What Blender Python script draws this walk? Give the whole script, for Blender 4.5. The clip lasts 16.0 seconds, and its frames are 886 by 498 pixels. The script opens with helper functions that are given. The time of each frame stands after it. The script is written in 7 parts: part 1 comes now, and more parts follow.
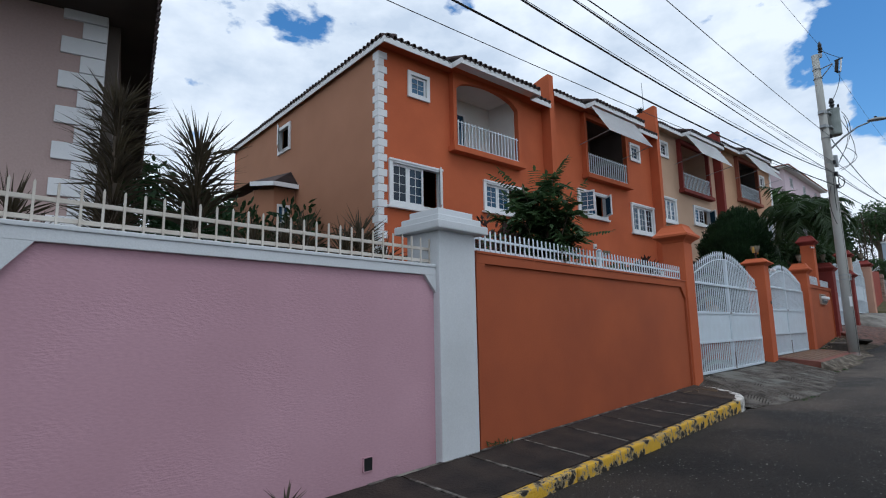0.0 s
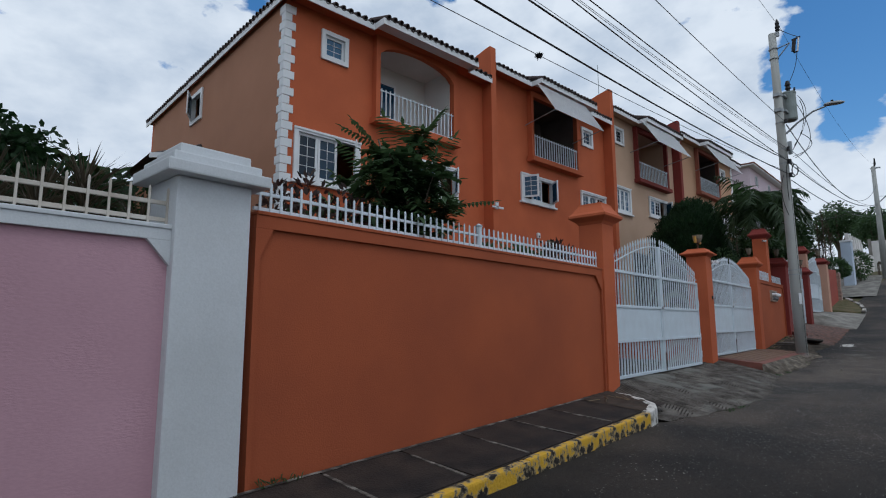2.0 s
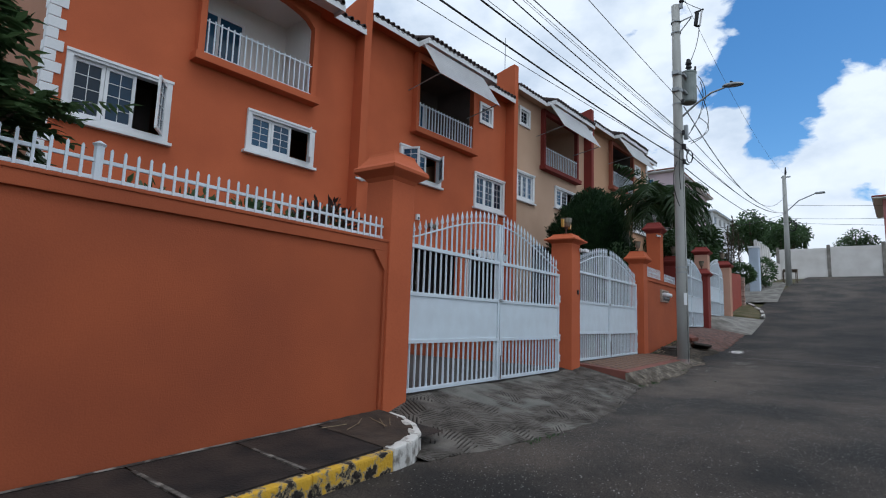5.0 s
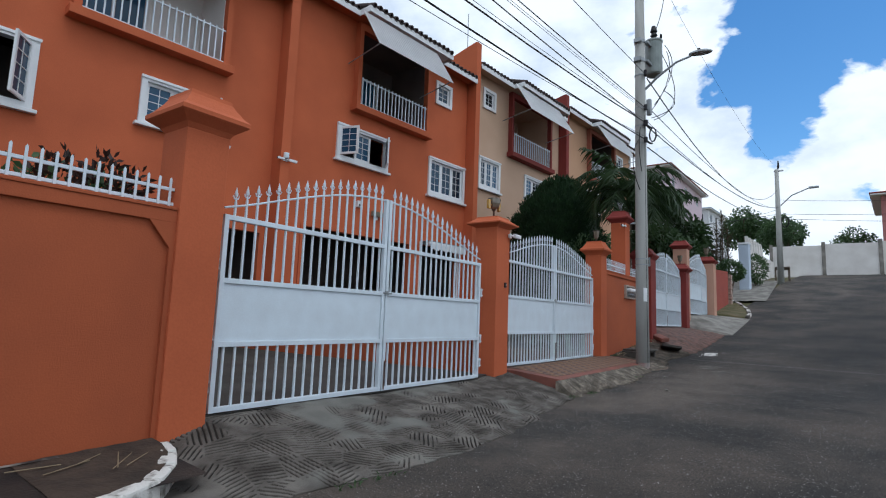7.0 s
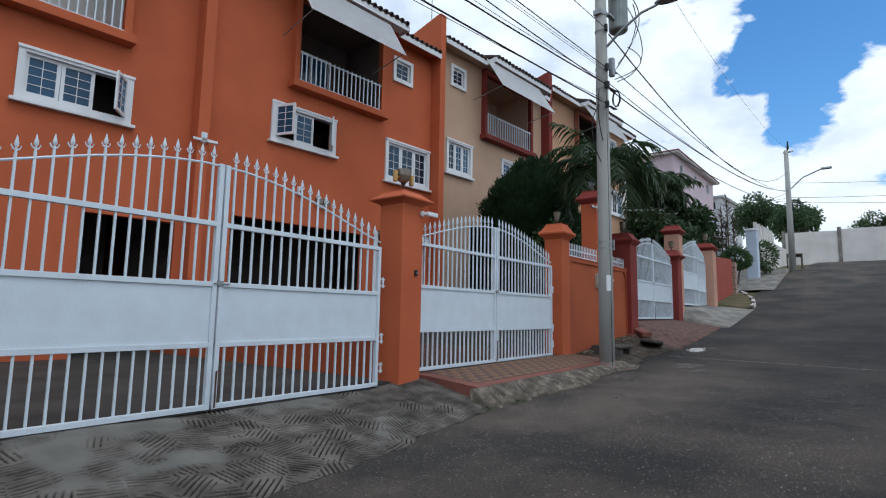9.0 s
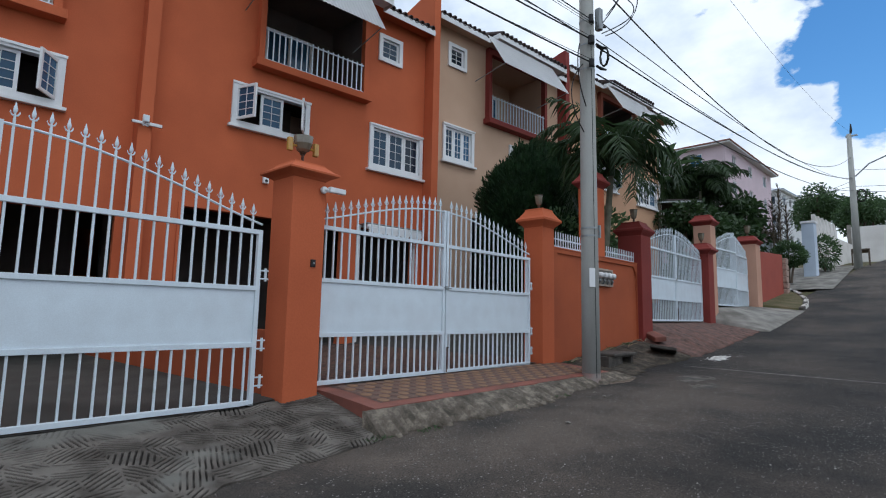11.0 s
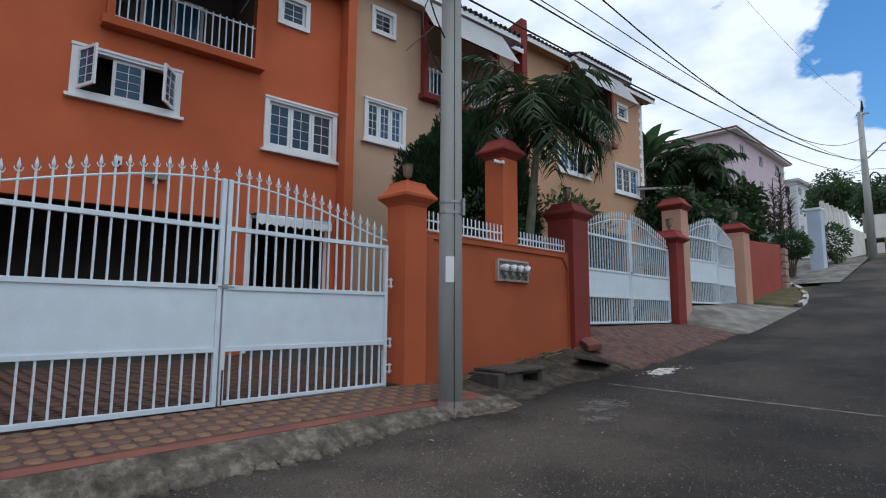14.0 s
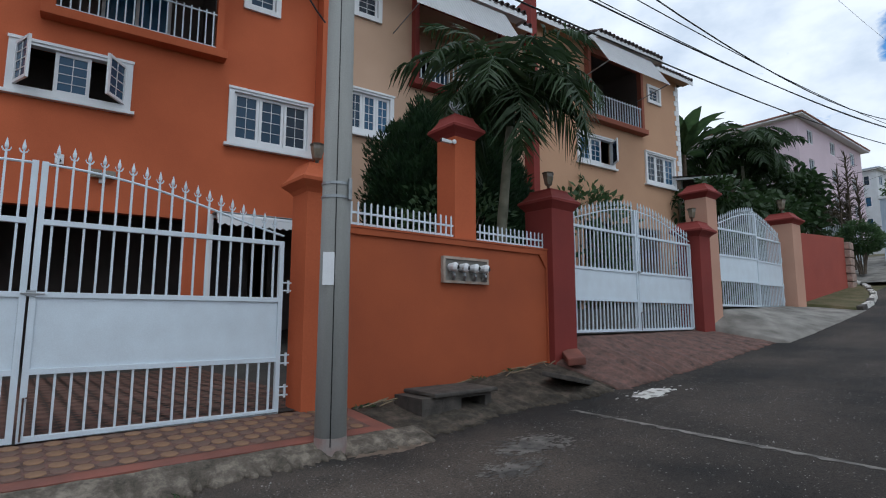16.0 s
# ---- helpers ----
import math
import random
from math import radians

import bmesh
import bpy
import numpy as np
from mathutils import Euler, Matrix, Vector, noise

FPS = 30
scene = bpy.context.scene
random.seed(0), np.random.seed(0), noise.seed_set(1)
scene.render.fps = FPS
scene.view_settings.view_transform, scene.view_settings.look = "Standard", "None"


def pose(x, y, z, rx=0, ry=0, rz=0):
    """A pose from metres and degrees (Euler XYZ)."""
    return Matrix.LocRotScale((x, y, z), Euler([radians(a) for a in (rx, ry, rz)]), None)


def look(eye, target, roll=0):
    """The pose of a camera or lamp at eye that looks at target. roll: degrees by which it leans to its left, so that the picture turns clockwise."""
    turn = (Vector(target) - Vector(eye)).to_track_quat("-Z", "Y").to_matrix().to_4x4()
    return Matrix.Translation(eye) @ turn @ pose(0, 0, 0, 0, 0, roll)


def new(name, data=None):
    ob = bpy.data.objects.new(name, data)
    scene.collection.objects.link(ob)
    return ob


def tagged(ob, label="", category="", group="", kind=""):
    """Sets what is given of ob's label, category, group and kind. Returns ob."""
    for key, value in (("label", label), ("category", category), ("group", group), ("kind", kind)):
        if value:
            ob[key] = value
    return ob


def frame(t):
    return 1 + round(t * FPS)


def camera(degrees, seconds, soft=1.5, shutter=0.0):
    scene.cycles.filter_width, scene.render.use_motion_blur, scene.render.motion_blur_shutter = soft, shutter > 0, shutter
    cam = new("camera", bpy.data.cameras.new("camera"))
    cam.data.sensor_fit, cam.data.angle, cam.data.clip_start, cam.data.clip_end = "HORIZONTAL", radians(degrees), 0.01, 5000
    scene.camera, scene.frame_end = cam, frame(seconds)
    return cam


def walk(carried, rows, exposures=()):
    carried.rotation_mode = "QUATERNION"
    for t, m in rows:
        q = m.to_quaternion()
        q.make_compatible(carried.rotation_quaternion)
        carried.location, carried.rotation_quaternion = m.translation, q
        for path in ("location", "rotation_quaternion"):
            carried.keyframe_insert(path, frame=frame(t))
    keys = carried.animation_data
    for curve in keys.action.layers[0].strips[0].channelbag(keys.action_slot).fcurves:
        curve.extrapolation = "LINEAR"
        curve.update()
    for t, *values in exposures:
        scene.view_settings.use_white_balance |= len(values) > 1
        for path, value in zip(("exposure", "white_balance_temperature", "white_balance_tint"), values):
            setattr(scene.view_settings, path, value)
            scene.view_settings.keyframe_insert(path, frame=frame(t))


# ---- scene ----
cam = camera(79.1, 16.0, soft=1.1)
METRES, EYE, TILT, LEAN, TURN = 21.0, 1.35, 0.0, 0.0, -40.6
ROWS = [
    (0.0, 0.0, 0.0, 0.0, 0.16, 8.74, 1.06),
    (0.5, 0.0231, 0.0206, -0.0002, -0.48, 8.66, 1.01),
    (1.0, 0.0447, 0.0443, -0.0006, -1.08, 8.36, 0.08),
    (1.5, 0.0673, 0.0656, -0.0007, -1.89, 8.08, 0.3),
    (2.0, 0.0876, 0.0886, -0.0009, -2.49, 7.99, 0.21),
    (2.5, 0.1097, 0.1093, -0.0008, -4.26, 8.03, 0.59),
    (3.0, 0.1323, 0.13, -0.0007, -5.62, 7.94, 0.57),
    (3.5, 0.1556, 0.1494, -0.0007, -7.78, 7.68, 0.19),
    (4.0, 0.1807, 0.1686, -0.0009, -8.45, 7.52, -1.28),
    (6.5, 0.3041, 0.2652, 0.0007, -8.93, 7.22, -2.11),
    (7.0, 0.3314, 0.282, 0.001, -8.84, 7.17, -2.11),
    (7.5, 0.3559, 0.3009, 0.0016, -8.66, 7.09, -1.54),
    (8.0, 0.3833, 0.3175, 0.0018, -8.34, 7.13, -1.48),
    (8.5, 0.409, 0.3357, 0.0017, -8.08, 6.97, -1.22),
    (11.0, 0.5338, 0.4331, 0.0026, -1.8, 6.89, -1.1),
    (11.5, 0.5582, 0.4546, 0.0029, -2.44, 6.88, -1.18),
    (12.0, 0.5825, 0.4732, 0.0037, -3.95, 6.83, -1.21),
    (12.5, 0.6067, 0.4949, 0.0044, -4.61, 6.79, -1.49),
    (13.0, 0.63, 0.5157, 0.0054, -5.2, 6.89, -1.45),
    (13.5, 0.6537, 0.5378, 0.0063, -4.42, 6.9, -1.16),
    (14.0, 0.6756, 0.5573, 0.0081, 0.1, 6.95, -0.3),
    (14.5, 0.6994, 0.577, 0.0084, 3.64, 6.99, -0.4),
    (15.0, 0.7212, 0.5974, 0.0106, 4.5, 7.05, 0.01),
    (15.5, 0.745, 0.6175, 0.0114, 5.27, 7.22, -0.14),
    (16.0, 0.7658, 0.639, 0.0124, 6.23, 7.28, -0.03),
]
walk(cam, [(t, pose(0, 0, EYE, TILT, LEAN, TURN) @ pose(METRES * x, METRES * y, METRES * z, 90 + pitch, roll, yaw)) for t, x, y, z, yaw, pitch, roll in ROWS],
     exposures=[(0.0, -0.21, 5680, 7), (1.5, -0.45, 5680, 7), (2.5, -0.5, 5680, 7), (3.2, -0.44, 5680, 7), (4.0, -0.34, 5680, 7), (7.0, -0.04, 5680, 7), (11.0, -0.07, 5680, 7), (16.0, -0.17, 5680, 7)])


# ---- world and light ----
world = bpy.data.worlds.new("sky")
scene.world = world
world.use_nodes = True
wt = world.node_tree
wt.nodes.clear()


def wnode(kind, **kw):
    n = wt.nodes.new(kind)
    for k, v in kw.items():
        n.inputs[k].default_value = v
    return n


SUN_EL, SUN_AZ = 62.0, 195.0
sky = wt.nodes.new("ShaderNodeTexSky")
sky.sky_type = "NISHITA"
sky.sun_disc = False
sky.sun_elevation, sky.sun_rotation = radians(SUN_EL), radians(SUN_AZ)
coord = wt.nodes.new("ShaderNodeTexCoord")
stretch = wt.nodes.new("ShaderNodeMapping")
stretch.inputs["Scale"].default_value = (1.0, 1.0, 1.9)
stretch.inputs["Location"].default_value = (3.1, 1.7, 0.4)
wt.links.new(coord.outputs["Generated"], stretch.inputs["Vector"])
puffs = wnode("ShaderNodeTexNoise", Scale=9.0, Detail=12.0, Roughness=0.55, Distortion=0.15)
shade = wnode("ShaderNodeTexNoise", Scale=5.5, Detail=6.0, Roughness=0.55)
for n in (puffs, shade):
    wt.links.new(stretch.outputs["Vector"], n.inputs["Vector"])
# broken cloud with a few openings of blue: azimuth, elevation, inner and outer reach in degrees, depth
OPENINGS = ((3.0, 28.0, 4.6, 9.8, 0.37), (8.4, 23.0, 1.6, 5.0, 0.3), (7.9, 17.6, 0.8, 4.2, 0.28), (13.0, 22.4, 0.4, 3.4, 0.24),
            (65.0, 30.5, 0.5, 4.4, 0.30), (47.0, 33.6, 0.2, 2.4, 0.24))
amount_out = puffs.outputs["Fac"]
lift_all = wt.nodes.new("ShaderNodeMath")
lift_all.operation = "ADD"
lift_all.inputs[1].default_value = 0.178
wt.links.new(amount_out, lift_all.inputs[0])
amount_out = lift_all.outputs[0]
for az_, el_, near_, far_, deep_ in OPENINGS:
    clear_way = wt.nodes.new("ShaderNodeVectorMath")
    clear_way.operation = "DOT_PRODUCT"
    az_, el_ = radians(az_), radians(el_)
    clear_way.inputs[1].default_value = (math.cos(az_) * math.cos(el_), math.sin(az_) * math.cos(el_), math.sin(el_))
    wt.links.new(coord.outputs["Generated"], clear_way.inputs[0])
    opening = wt.nodes.new("ShaderNodeMapRange")
    opening.interpolation_type = "SMOOTHSTEP"
    opening.inputs["From Min"].default_value, opening.inputs["From Max"].default_value = math.cos(radians(far_)), math.cos(radians(near_))
    opening.inputs["To Min"].default_value, opening.inputs["To Max"].default_value = 0.0, -deep_
    wt.links.new(clear_way.outputs["Value"], opening.inputs["Value"])
    amount = wt.nodes.new("ShaderNodeMath")
    amount.operation = "ADD"
    wt.links.new(amount_out, amount.inputs[0])
    wt.links.new(opening.outputs["Result"], amount.inputs[1])
    amount_out = amount.outputs[0]
cover = wt.nodes.new("ShaderNodeValToRGB")
cover.color_ramp.elements[0].position, cover.color_ramp.elements[1].position = 0.445, 0.53
wt.links.new(amount_out, cover.inputs["Fac"])
cloud = wt.nodes.new("ShaderNodeValToRGB")
cloud.color_ramp.elements[0].position, cloud.color_ramp.elements[0].color = 0.34, (0.66, 0.71, 0.78, 1)
cloud.color_ramp.elements[1].position, cloud.color_ramp.elements[1].color = 0.60, (1.0, 1.0, 1.0, 1)
wt.links.new(shade.outputs["Fac"], cloud.inputs["Fac"])
deep = wt.nodes.new("ShaderNodeHueSaturation")
deep.inputs["Hue"].default_value = 0.497
deep.inputs["Saturation"].default_value, deep.inputs["Value"].default_value = 1.3, 0.9
wt.links.new(sky.outputs["Color"], deep.inputs["Color"])
bg_sky = wnode("ShaderNodeBackground", Strength=0.2)
bg_cloud = wnode("ShaderNodeBackground", Strength=1.11)
wt.links.new(deep.outputs["Color"], bg_sky.inputs["Color"])
wt.links.new(cloud.outputs["Color"], bg_cloud.inputs["Color"])
blend = wt.nodes.new("ShaderNodeMixShader")
wt.links.new(cover.outputs["Color"], blend.inputs["Fac"])
wt.links.new(bg_sky.outputs["Background"], blend.inputs[1])
wt.links.new(bg_cloud.outputs["Background"], blend.inputs[2])
out = wt.nodes.new("ShaderNodeOutputWorld")
wt.links.new(blend.outputs["Shader"], out.inputs["Surface"])

sun_data = bpy.data.lights.new("sun", "SUN")
sun_data.energy, sun_data.angle, sun_data.color = 0.75, radians(25), (1.0, 0.96, 0.9)
sun = new("sun", sun_data)
az, el = radians(SUN_AZ), radians(SUN_EL)
sun_way = Vector((math.sin(az) * math.cos(el), math.cos(az) * math.cos(el), math.sin(el)))
sun.matrix_world = look(tuple(sun_way * 60), (0, 0, 0))


# ---- materials ----
def material(name, base, rough=0.75, second=None, scale=6.0, grain=60.0, bump=0.15, spec=0.3, metal=0.0, stain=0.35, streak=1.0, lay=1.0, mid=0.5, patchy=False, between=None):
    """A surface of two colours mixed by coarse stains, with fine grain in colour and relief."""
    m = bpy.data.materials.new(name)
    m.use_nodes = True
    t = m.node_tree
    b = t.nodes["Principled BSDF"]
    second = second or tuple(c * 0.72 for c in base)
    tc = t.nodes.new("ShaderNodeTexCoord")
    mp = t.nodes.new("ShaderNodeMapping")
    mp.inputs["Scale"].default_value = (1, 1, streak)
    t.links.new(tc.outputs["Object"], mp.inputs["Vector"])
    big = t.nodes.new("ShaderNodeTexNoise")
    big.inputs["Scale"].default_value, big.inputs["Detail"].default_value = scale, 8
    fine = t.nodes.new("ShaderNodeTexNoise")
    fine.inputs["Scale"].default_value, fine.inputs["Detail"].default_value = grain, 4
    t.links.new(mp.outputs["Vector"], big.inputs["Vector"])
    mf = t.nodes.new("ShaderNodeMapping")
    mf.inputs["Scale"].default_value = (1, 1, lay)
    t.links.new(tc.outputs["Object"], mf.inputs["Vector"])
    t.links.new(mf.outputs["Vector"], fine.inputs["Vector"])
    ramp = t.nodes.new("ShaderNodeValToRGB")
    ramp.color_ramp.elements[0].position, ramp.color_ramp.elements[1].position = mid - stain / 2, mid + stain / 2
    ramp.color_ramp.elements[0].color, ramp.color_ramp.elements[1].color = (*second, 1), (*base, 1)
    if between:
        big.inputs["Roughness"].default_value = 0.72
        e = ramp.color_ramp.elements.new(mid)
        e.color = (*between, 1)
    t.links.new(big.outputs["Fac"], ramp.inputs["Fac"])
    mix = t.nodes.new("ShaderNodeMix")
    mix.data_type, mix.blend_type = "RGBA", "MULTIPLY"
    mix.inputs[0].default_value = 0.35
    t.links.new(ramp.outputs["Color"], mix.inputs[6])
    t.links.new(fine.outputs["Color"], mix.inputs[7])
    g = t.nodes.new("ShaderNodeValToRGB")
    g.color_ramp.elements[0].color, g.color_ramp.elements[1].color = (0.6, 0.6, 0.6, 1), (1.2, 1.2, 1.2, 1)
    t.links.new(fine.outputs["Fac"], g.inputs["Fac"])
    t.links.new(g.outputs["Color"], mix.inputs[7])
    t.links.new(mix.outputs[2], b.inputs["Base Color"])
    b.inputs["Roughness"].default_value, b.inputs["Metallic"].default_value = rough, metal
    b.inputs["Specular IOR Level"].default_value = spec
    if bump:
        bp = t.nodes.new("ShaderNodeBump")
        bp.inputs["Strength"].default_value, bp.inputs["Distance"].default_value = bump, 0.02
        t.links.new(fine.outputs["Fac"], bp.inputs["Height"])
        t.links.new(bp.outputs["Normal"], b.inputs["Normal"])
        if patchy:
            where = t.nodes.new("ShaderNodeTexNoise")
            where.inputs["Scale"].default_value, where.inputs["Detail"].default_value = 1.7, 5
            t.links.new(tc.outputs["Object"], where.inputs["Vector"])
            much = t.nodes.new("ShaderNodeMapRange")
            much.inputs["From Min"].default_value, much.inputs["From Max"].default_value = 0.46, 0.66
            much.inputs["To Min"].default_value, much.inputs["To Max"].default_value = bump * 0.25, bump * 1.5
            t.links.new(where.outputs["Fac"], much.inputs["Value"])
            t.links.new(much.outputs["Result"], bp.inputs["Strength"])
    return m


ORANGE = material("orange_render", (0.54, 0.136, 0.056), second=(0.44, 0.109, 0.046), scale=0.9, grain=45, bump=0.12, stain=0.5, spec=0.15)
ORANGE_WALL = material("orange_wall_paint", (0.42, 0.107, 0.043), second=(0.30, 0.078, 0.036), scale=0.8, grain=70, bump=0.14, stain=0.5, spec=0.15)
TAN = material("tan_render", (0.42, 0.212, 0.13), second=(0.355, 0.176, 0.106), scale=0.6, grain=40, stain=0.5, spec=0.1)
BEIGE = material("beige_render", (0.58, 0.40, 0.285), second=(0.5, 0.34, 0.235), scale=0.7, grain=40, stain=0.5, spec=0.1)
PINK_TAN = material("pinkish_tan_render", (0.56, 0.33, 0.24), second=(0.48, 0.28, 0.2), scale=0.9, grain=40, stain=0.5, spec=0.1)
PEACH = material("peach_render", (0.56, 0.345, 0.215), second=(0.49, 0.295, 0.185), scale=0.7, grain=40, stain=0.5, spec=0.1)
SALMON = material("brick_brown_render", (0.36, 0.125, 0.085), second=(0.3, 0.105, 0.07), scale=0.7, grain=40, stain=0.5, spec=0.1)
MAROON = material("maroon_paint", (0.235, 0.042, 0.034), second=(0.185, 0.036, 0.03), scale=1.2, grain=50, stain=0.5, spec=0.2)
PINK = material("pink_wall_paint", (0.55, 0.335, 0.39), second=(0.47, 0.28, 0.325), scale=0.9, grain=24, bump=0.26, stain=0.5, spec=0.15, lay=2.6, patchy=True)
PALE_PINK = material("pale_pink_render", (0.62, 0.50, 0.55), scale=0.5, grain=30, stain=0.6, second=(0.56, 0.45, 0.5))
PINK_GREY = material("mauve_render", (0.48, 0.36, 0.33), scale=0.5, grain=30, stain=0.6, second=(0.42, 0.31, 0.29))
WHITE = material("white_paint", (0.78, 0.79, 0.80), rough=0.5, second=(0.70, 0.71, 0.72), scale=2.0, grain=80, bump=0.06, stain=0.5)
WHITE_WALL = material("white_wall_paint", (0.66, 0.68, 0.70), second=(0.55, 0.565, 0.575), scale=1.3, grain=60, bump=0.08, stain=0.6)
WHITE_METAL = material("white_enamel_metal", (0.70, 0.785, 0.85), rough=0.35, second=(0.61, 0.67, 0.72), scale=3.0, grain=90, bump=0.03, spec=0.5, stain=0.5)
CREAM_METAL = material("cream_enamel_metal", (0.62, 0.58, 0.52), rough=0.45, second=(0.5, 0.44, 0.37), scale=5.0, grain=90, bump=0.05, spec=0.4)
ROOF = material("dark_clay_tile", (0.09, 0.06, 0.055), second=(0.05, 0.04, 0.04), scale=4, grain=40, rough=0.8)
ROOF_RED = material("red_clay_tile", (0.28, 0.12, 0.09), second=(0.2, 0.09, 0.07), scale=3, grain=30, rough=0.8)
OLD_PATCH = material("patched_asphalt", (0.2, 0.18, 0.16), second=(0.07, 0.064, 0.058), scale=3.5, grain=110, bump=0.6, rough=0.85, spec=0.25, stain=0.25)
CONCRETE = material("stained_concrete", (0.30, 0.28, 0.25), second=(0.13, 0.12, 0.105), scale=1.6, grain=60, bump=0.5, stain=0.35, rough=0.9)
DARK_WALK = material("blackened_concrete", (0.042, 0.03, 0.024), second=(0.01, 0.0085, 0.0085), scale=1.9, grain=40, bump=0.6, stain=0.3, rough=0.9)
POLE_GREY = material("weathered_concrete_pole", (0.45, 0.455, 0.43), second=(0.29, 0.29, 0.27), scale=3.0, grain=60, bump=0.3, stain=0.5, rough=0.85, streak=0.15)
STEEL = material("galvanised_steel", (0.36, 0.38, 0.39), rough=0.45, metal=0.7, scale=6, grain=80, bump=0.05)
RUST = material("rusted_steel", (0.14, 0.07, 0.045), second=(0.06, 0.035, 0.03), scale=14, grain=80, rough=0.85)
BLACK = material("black_plastic", (0.018, 0.018, 0.02), rough=0.5, scale=5, bump=0.05)
# plaster whose dark colour holds the shade inside rooms and garages
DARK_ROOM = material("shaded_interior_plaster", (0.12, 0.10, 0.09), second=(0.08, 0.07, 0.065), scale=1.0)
WHITE_ROOM = material("white_plaster", (0.75, 0.74, 0.72), second=(0.66, 0.65, 0.62), scale=0.8, grain=40)
EARTH = material("earth_and_dry_grass", (0.14, 0.11, 0.06), second=(0.07, 0.075, 0.03), scale=1.5, grain=25, bump=0.8, rough=0.95)
RED_CONCRETE = material("weathered_red_concrete", (0.19, 0.098, 0.078), second=(0.05, 0.036, 0.031), scale=5, grain=50, bump=0.6, stain=0.35, between=(0.125, 0.072, 0.058))
TERRACOTTA = material("terracotta_tile", (0.25, 0.09, 0.065), second=(0.15, 0.065, 0.05), scale=2.5, grain=60, rough=0.7)
OCHRE_TILE = material("ochre_tile", (0.27, 0.16, 0.09), second=(0.17, 0.1, 0.065), scale=3, grain=60, rough=0.7)
BROWN_TILE = material("brown_tile", (0.17, 0.10, 0.075), second=(0.11, 0.075, 0.06), scale=3, grain=60, rough=0.7)
YELLOW = material("worn_yellow_paint", (0.64, 0.38, 0.03), second=(0.022, 0.018, 0.015), scale=5.5, grain=30, bump=0.6, stain=0.08, mid=0.485, between=(0.33, 0.27, 0.17))
KERB_WHITE = material("worn_white_paint", (0.66, 0.64, 0.60), second=(0.22, 0.2, 0.17), scale=8, grain=50, bump=0.4, stain=0.14, mid=0.42)
KERB_DARK = material("blackened_kerb", (0.045, 0.04, 0.036), second=(0.10, 0.088, 0.075), scale=6, grain=50, bump=0.5)
LEAF = material("green_leaves", (0.092, 0.155, 0.06), second=(0.042, 0.08, 0.034), scale=2.5, grain=20, bump=0.0, rough=0.55, spec=0.35)
CONIFER = material("dense_conifer_green", (0.026, 0.062, 0.02), second=(0.01, 0.028, 0.01), scale=3, grain=20, bump=0.0, rough=0.7)
PALM_LEAF = material("palm_frond_green", (0.05, 0.092, 0.03), second=(0.022, 0.045, 0.016), scale=2, grain=20, bump=0.0, rough=0.5, spec=0.4)
SPIKY = material("olive_bronze_leaf", (0.095, 0.078, 0.045), second=(0.045, 0.035, 0.025), scale=4, grain=20, bump=0.0, rough=0.5, spec=0.4)
DARK_RED_LEAF = material("dark_red_leaf", (0.07, 0.03, 0.026), second=(0.028, 0.022, 0.016), scale=6, grain=20, bump=0.0, rough=0.5)
PALM_TRUNK = material("grey_green_palm_trunk", (0.24, 0.23, 0.17), second=(0.13, 0.13, 0.09), scale=4, grain=40, bump=0.3, rough=0.85)
BARK = material("grey_brown_bark", (0.16, 0.12, 0.09), second=(0.09, 0.07, 0.05), scale=8, grain=30, bump=0.5)
RED_WALL = material("brick_red_paint", (0.36, 0.075, 0.05), second=(0.29, 0.06, 0.042), scale=1, grain=50, stain=0.5)
PALE_BLUE = material("pale_blue_render", (0.55, 0.62, 0.72), second=(0.48, 0.55, 0.65), scale=0.6, grain=40)


def glass_material():
    m = bpy.data.materials.new("window_glass")
    m.use_nodes = True
    t = m.node_tree
    b = t.nodes["Principled BSDF"]
    info = t.nodes.new("ShaderNodeObjectInfo")
    # sky reflection is put into the pane colour, dark to blue by object
    reflect_tone = t.nodes.new("ShaderNodeValToRGB")
    reflect_tone.color_ramp.elements[0].position, reflect_tone.color_ramp.elements[1].position = 0.15, 0.85
    reflect_tone.color_ramp.elements[0].color, reflect_tone.color_ramp.elements[1].color = (0.008, 0.014, 0.024, 1), (0.04, 0.12, 0.22, 1)
    t.links.new(info.outputs["Random"], reflect_tone.inputs["Fac"])
    t.links.new(reflect_tone.outputs["Color"], b.inputs["Base Color"])
    b.inputs["Roughness"].default_value = 0.06
    b.inputs["Specular IOR Level"].default_value = 0.32
    n = t.nodes.new("ShaderNodeTexNoise")
    n.inputs["Scale"].default_value = 1.3
    bp = t.nodes.new("ShaderNodeBump")
    bp.inputs["Strength"].default_value = 0.05
    t.links.new(n.outputs["Fac"], bp.inputs["Height"])
    t.links.new(bp.outputs["Normal"], b.inputs["Normal"])
    return m


def leafy(m, share=0.35):
    """Lets part of the light through a leaf."""
    t = m.node_tree
    b = t.nodes["Principled BSDF"]
    tr = t.nodes.new("ShaderNodeBsdfTranslucent")
    t.links.new(b.inputs["Base Color"].links[0].from_socket, tr.inputs["Color"])
    mx = t.nodes.new("ShaderNodeMixShader")
    mx.inputs["Fac"].default_value = share
    t.links.new(b.outputs["BSDF"], mx.inputs[1])
    t.links.new(tr.outputs["BSDF"], mx.inputs[2])
    t.links.new(mx.outputs["Shader"], t.nodes["Material Output"].inputs["Surface"])


for leaf_mat in (LEAF, CONIFER, PALM_LEAF, SPIKY, DARK_RED_LEAF):
    leafy(leaf_mat)


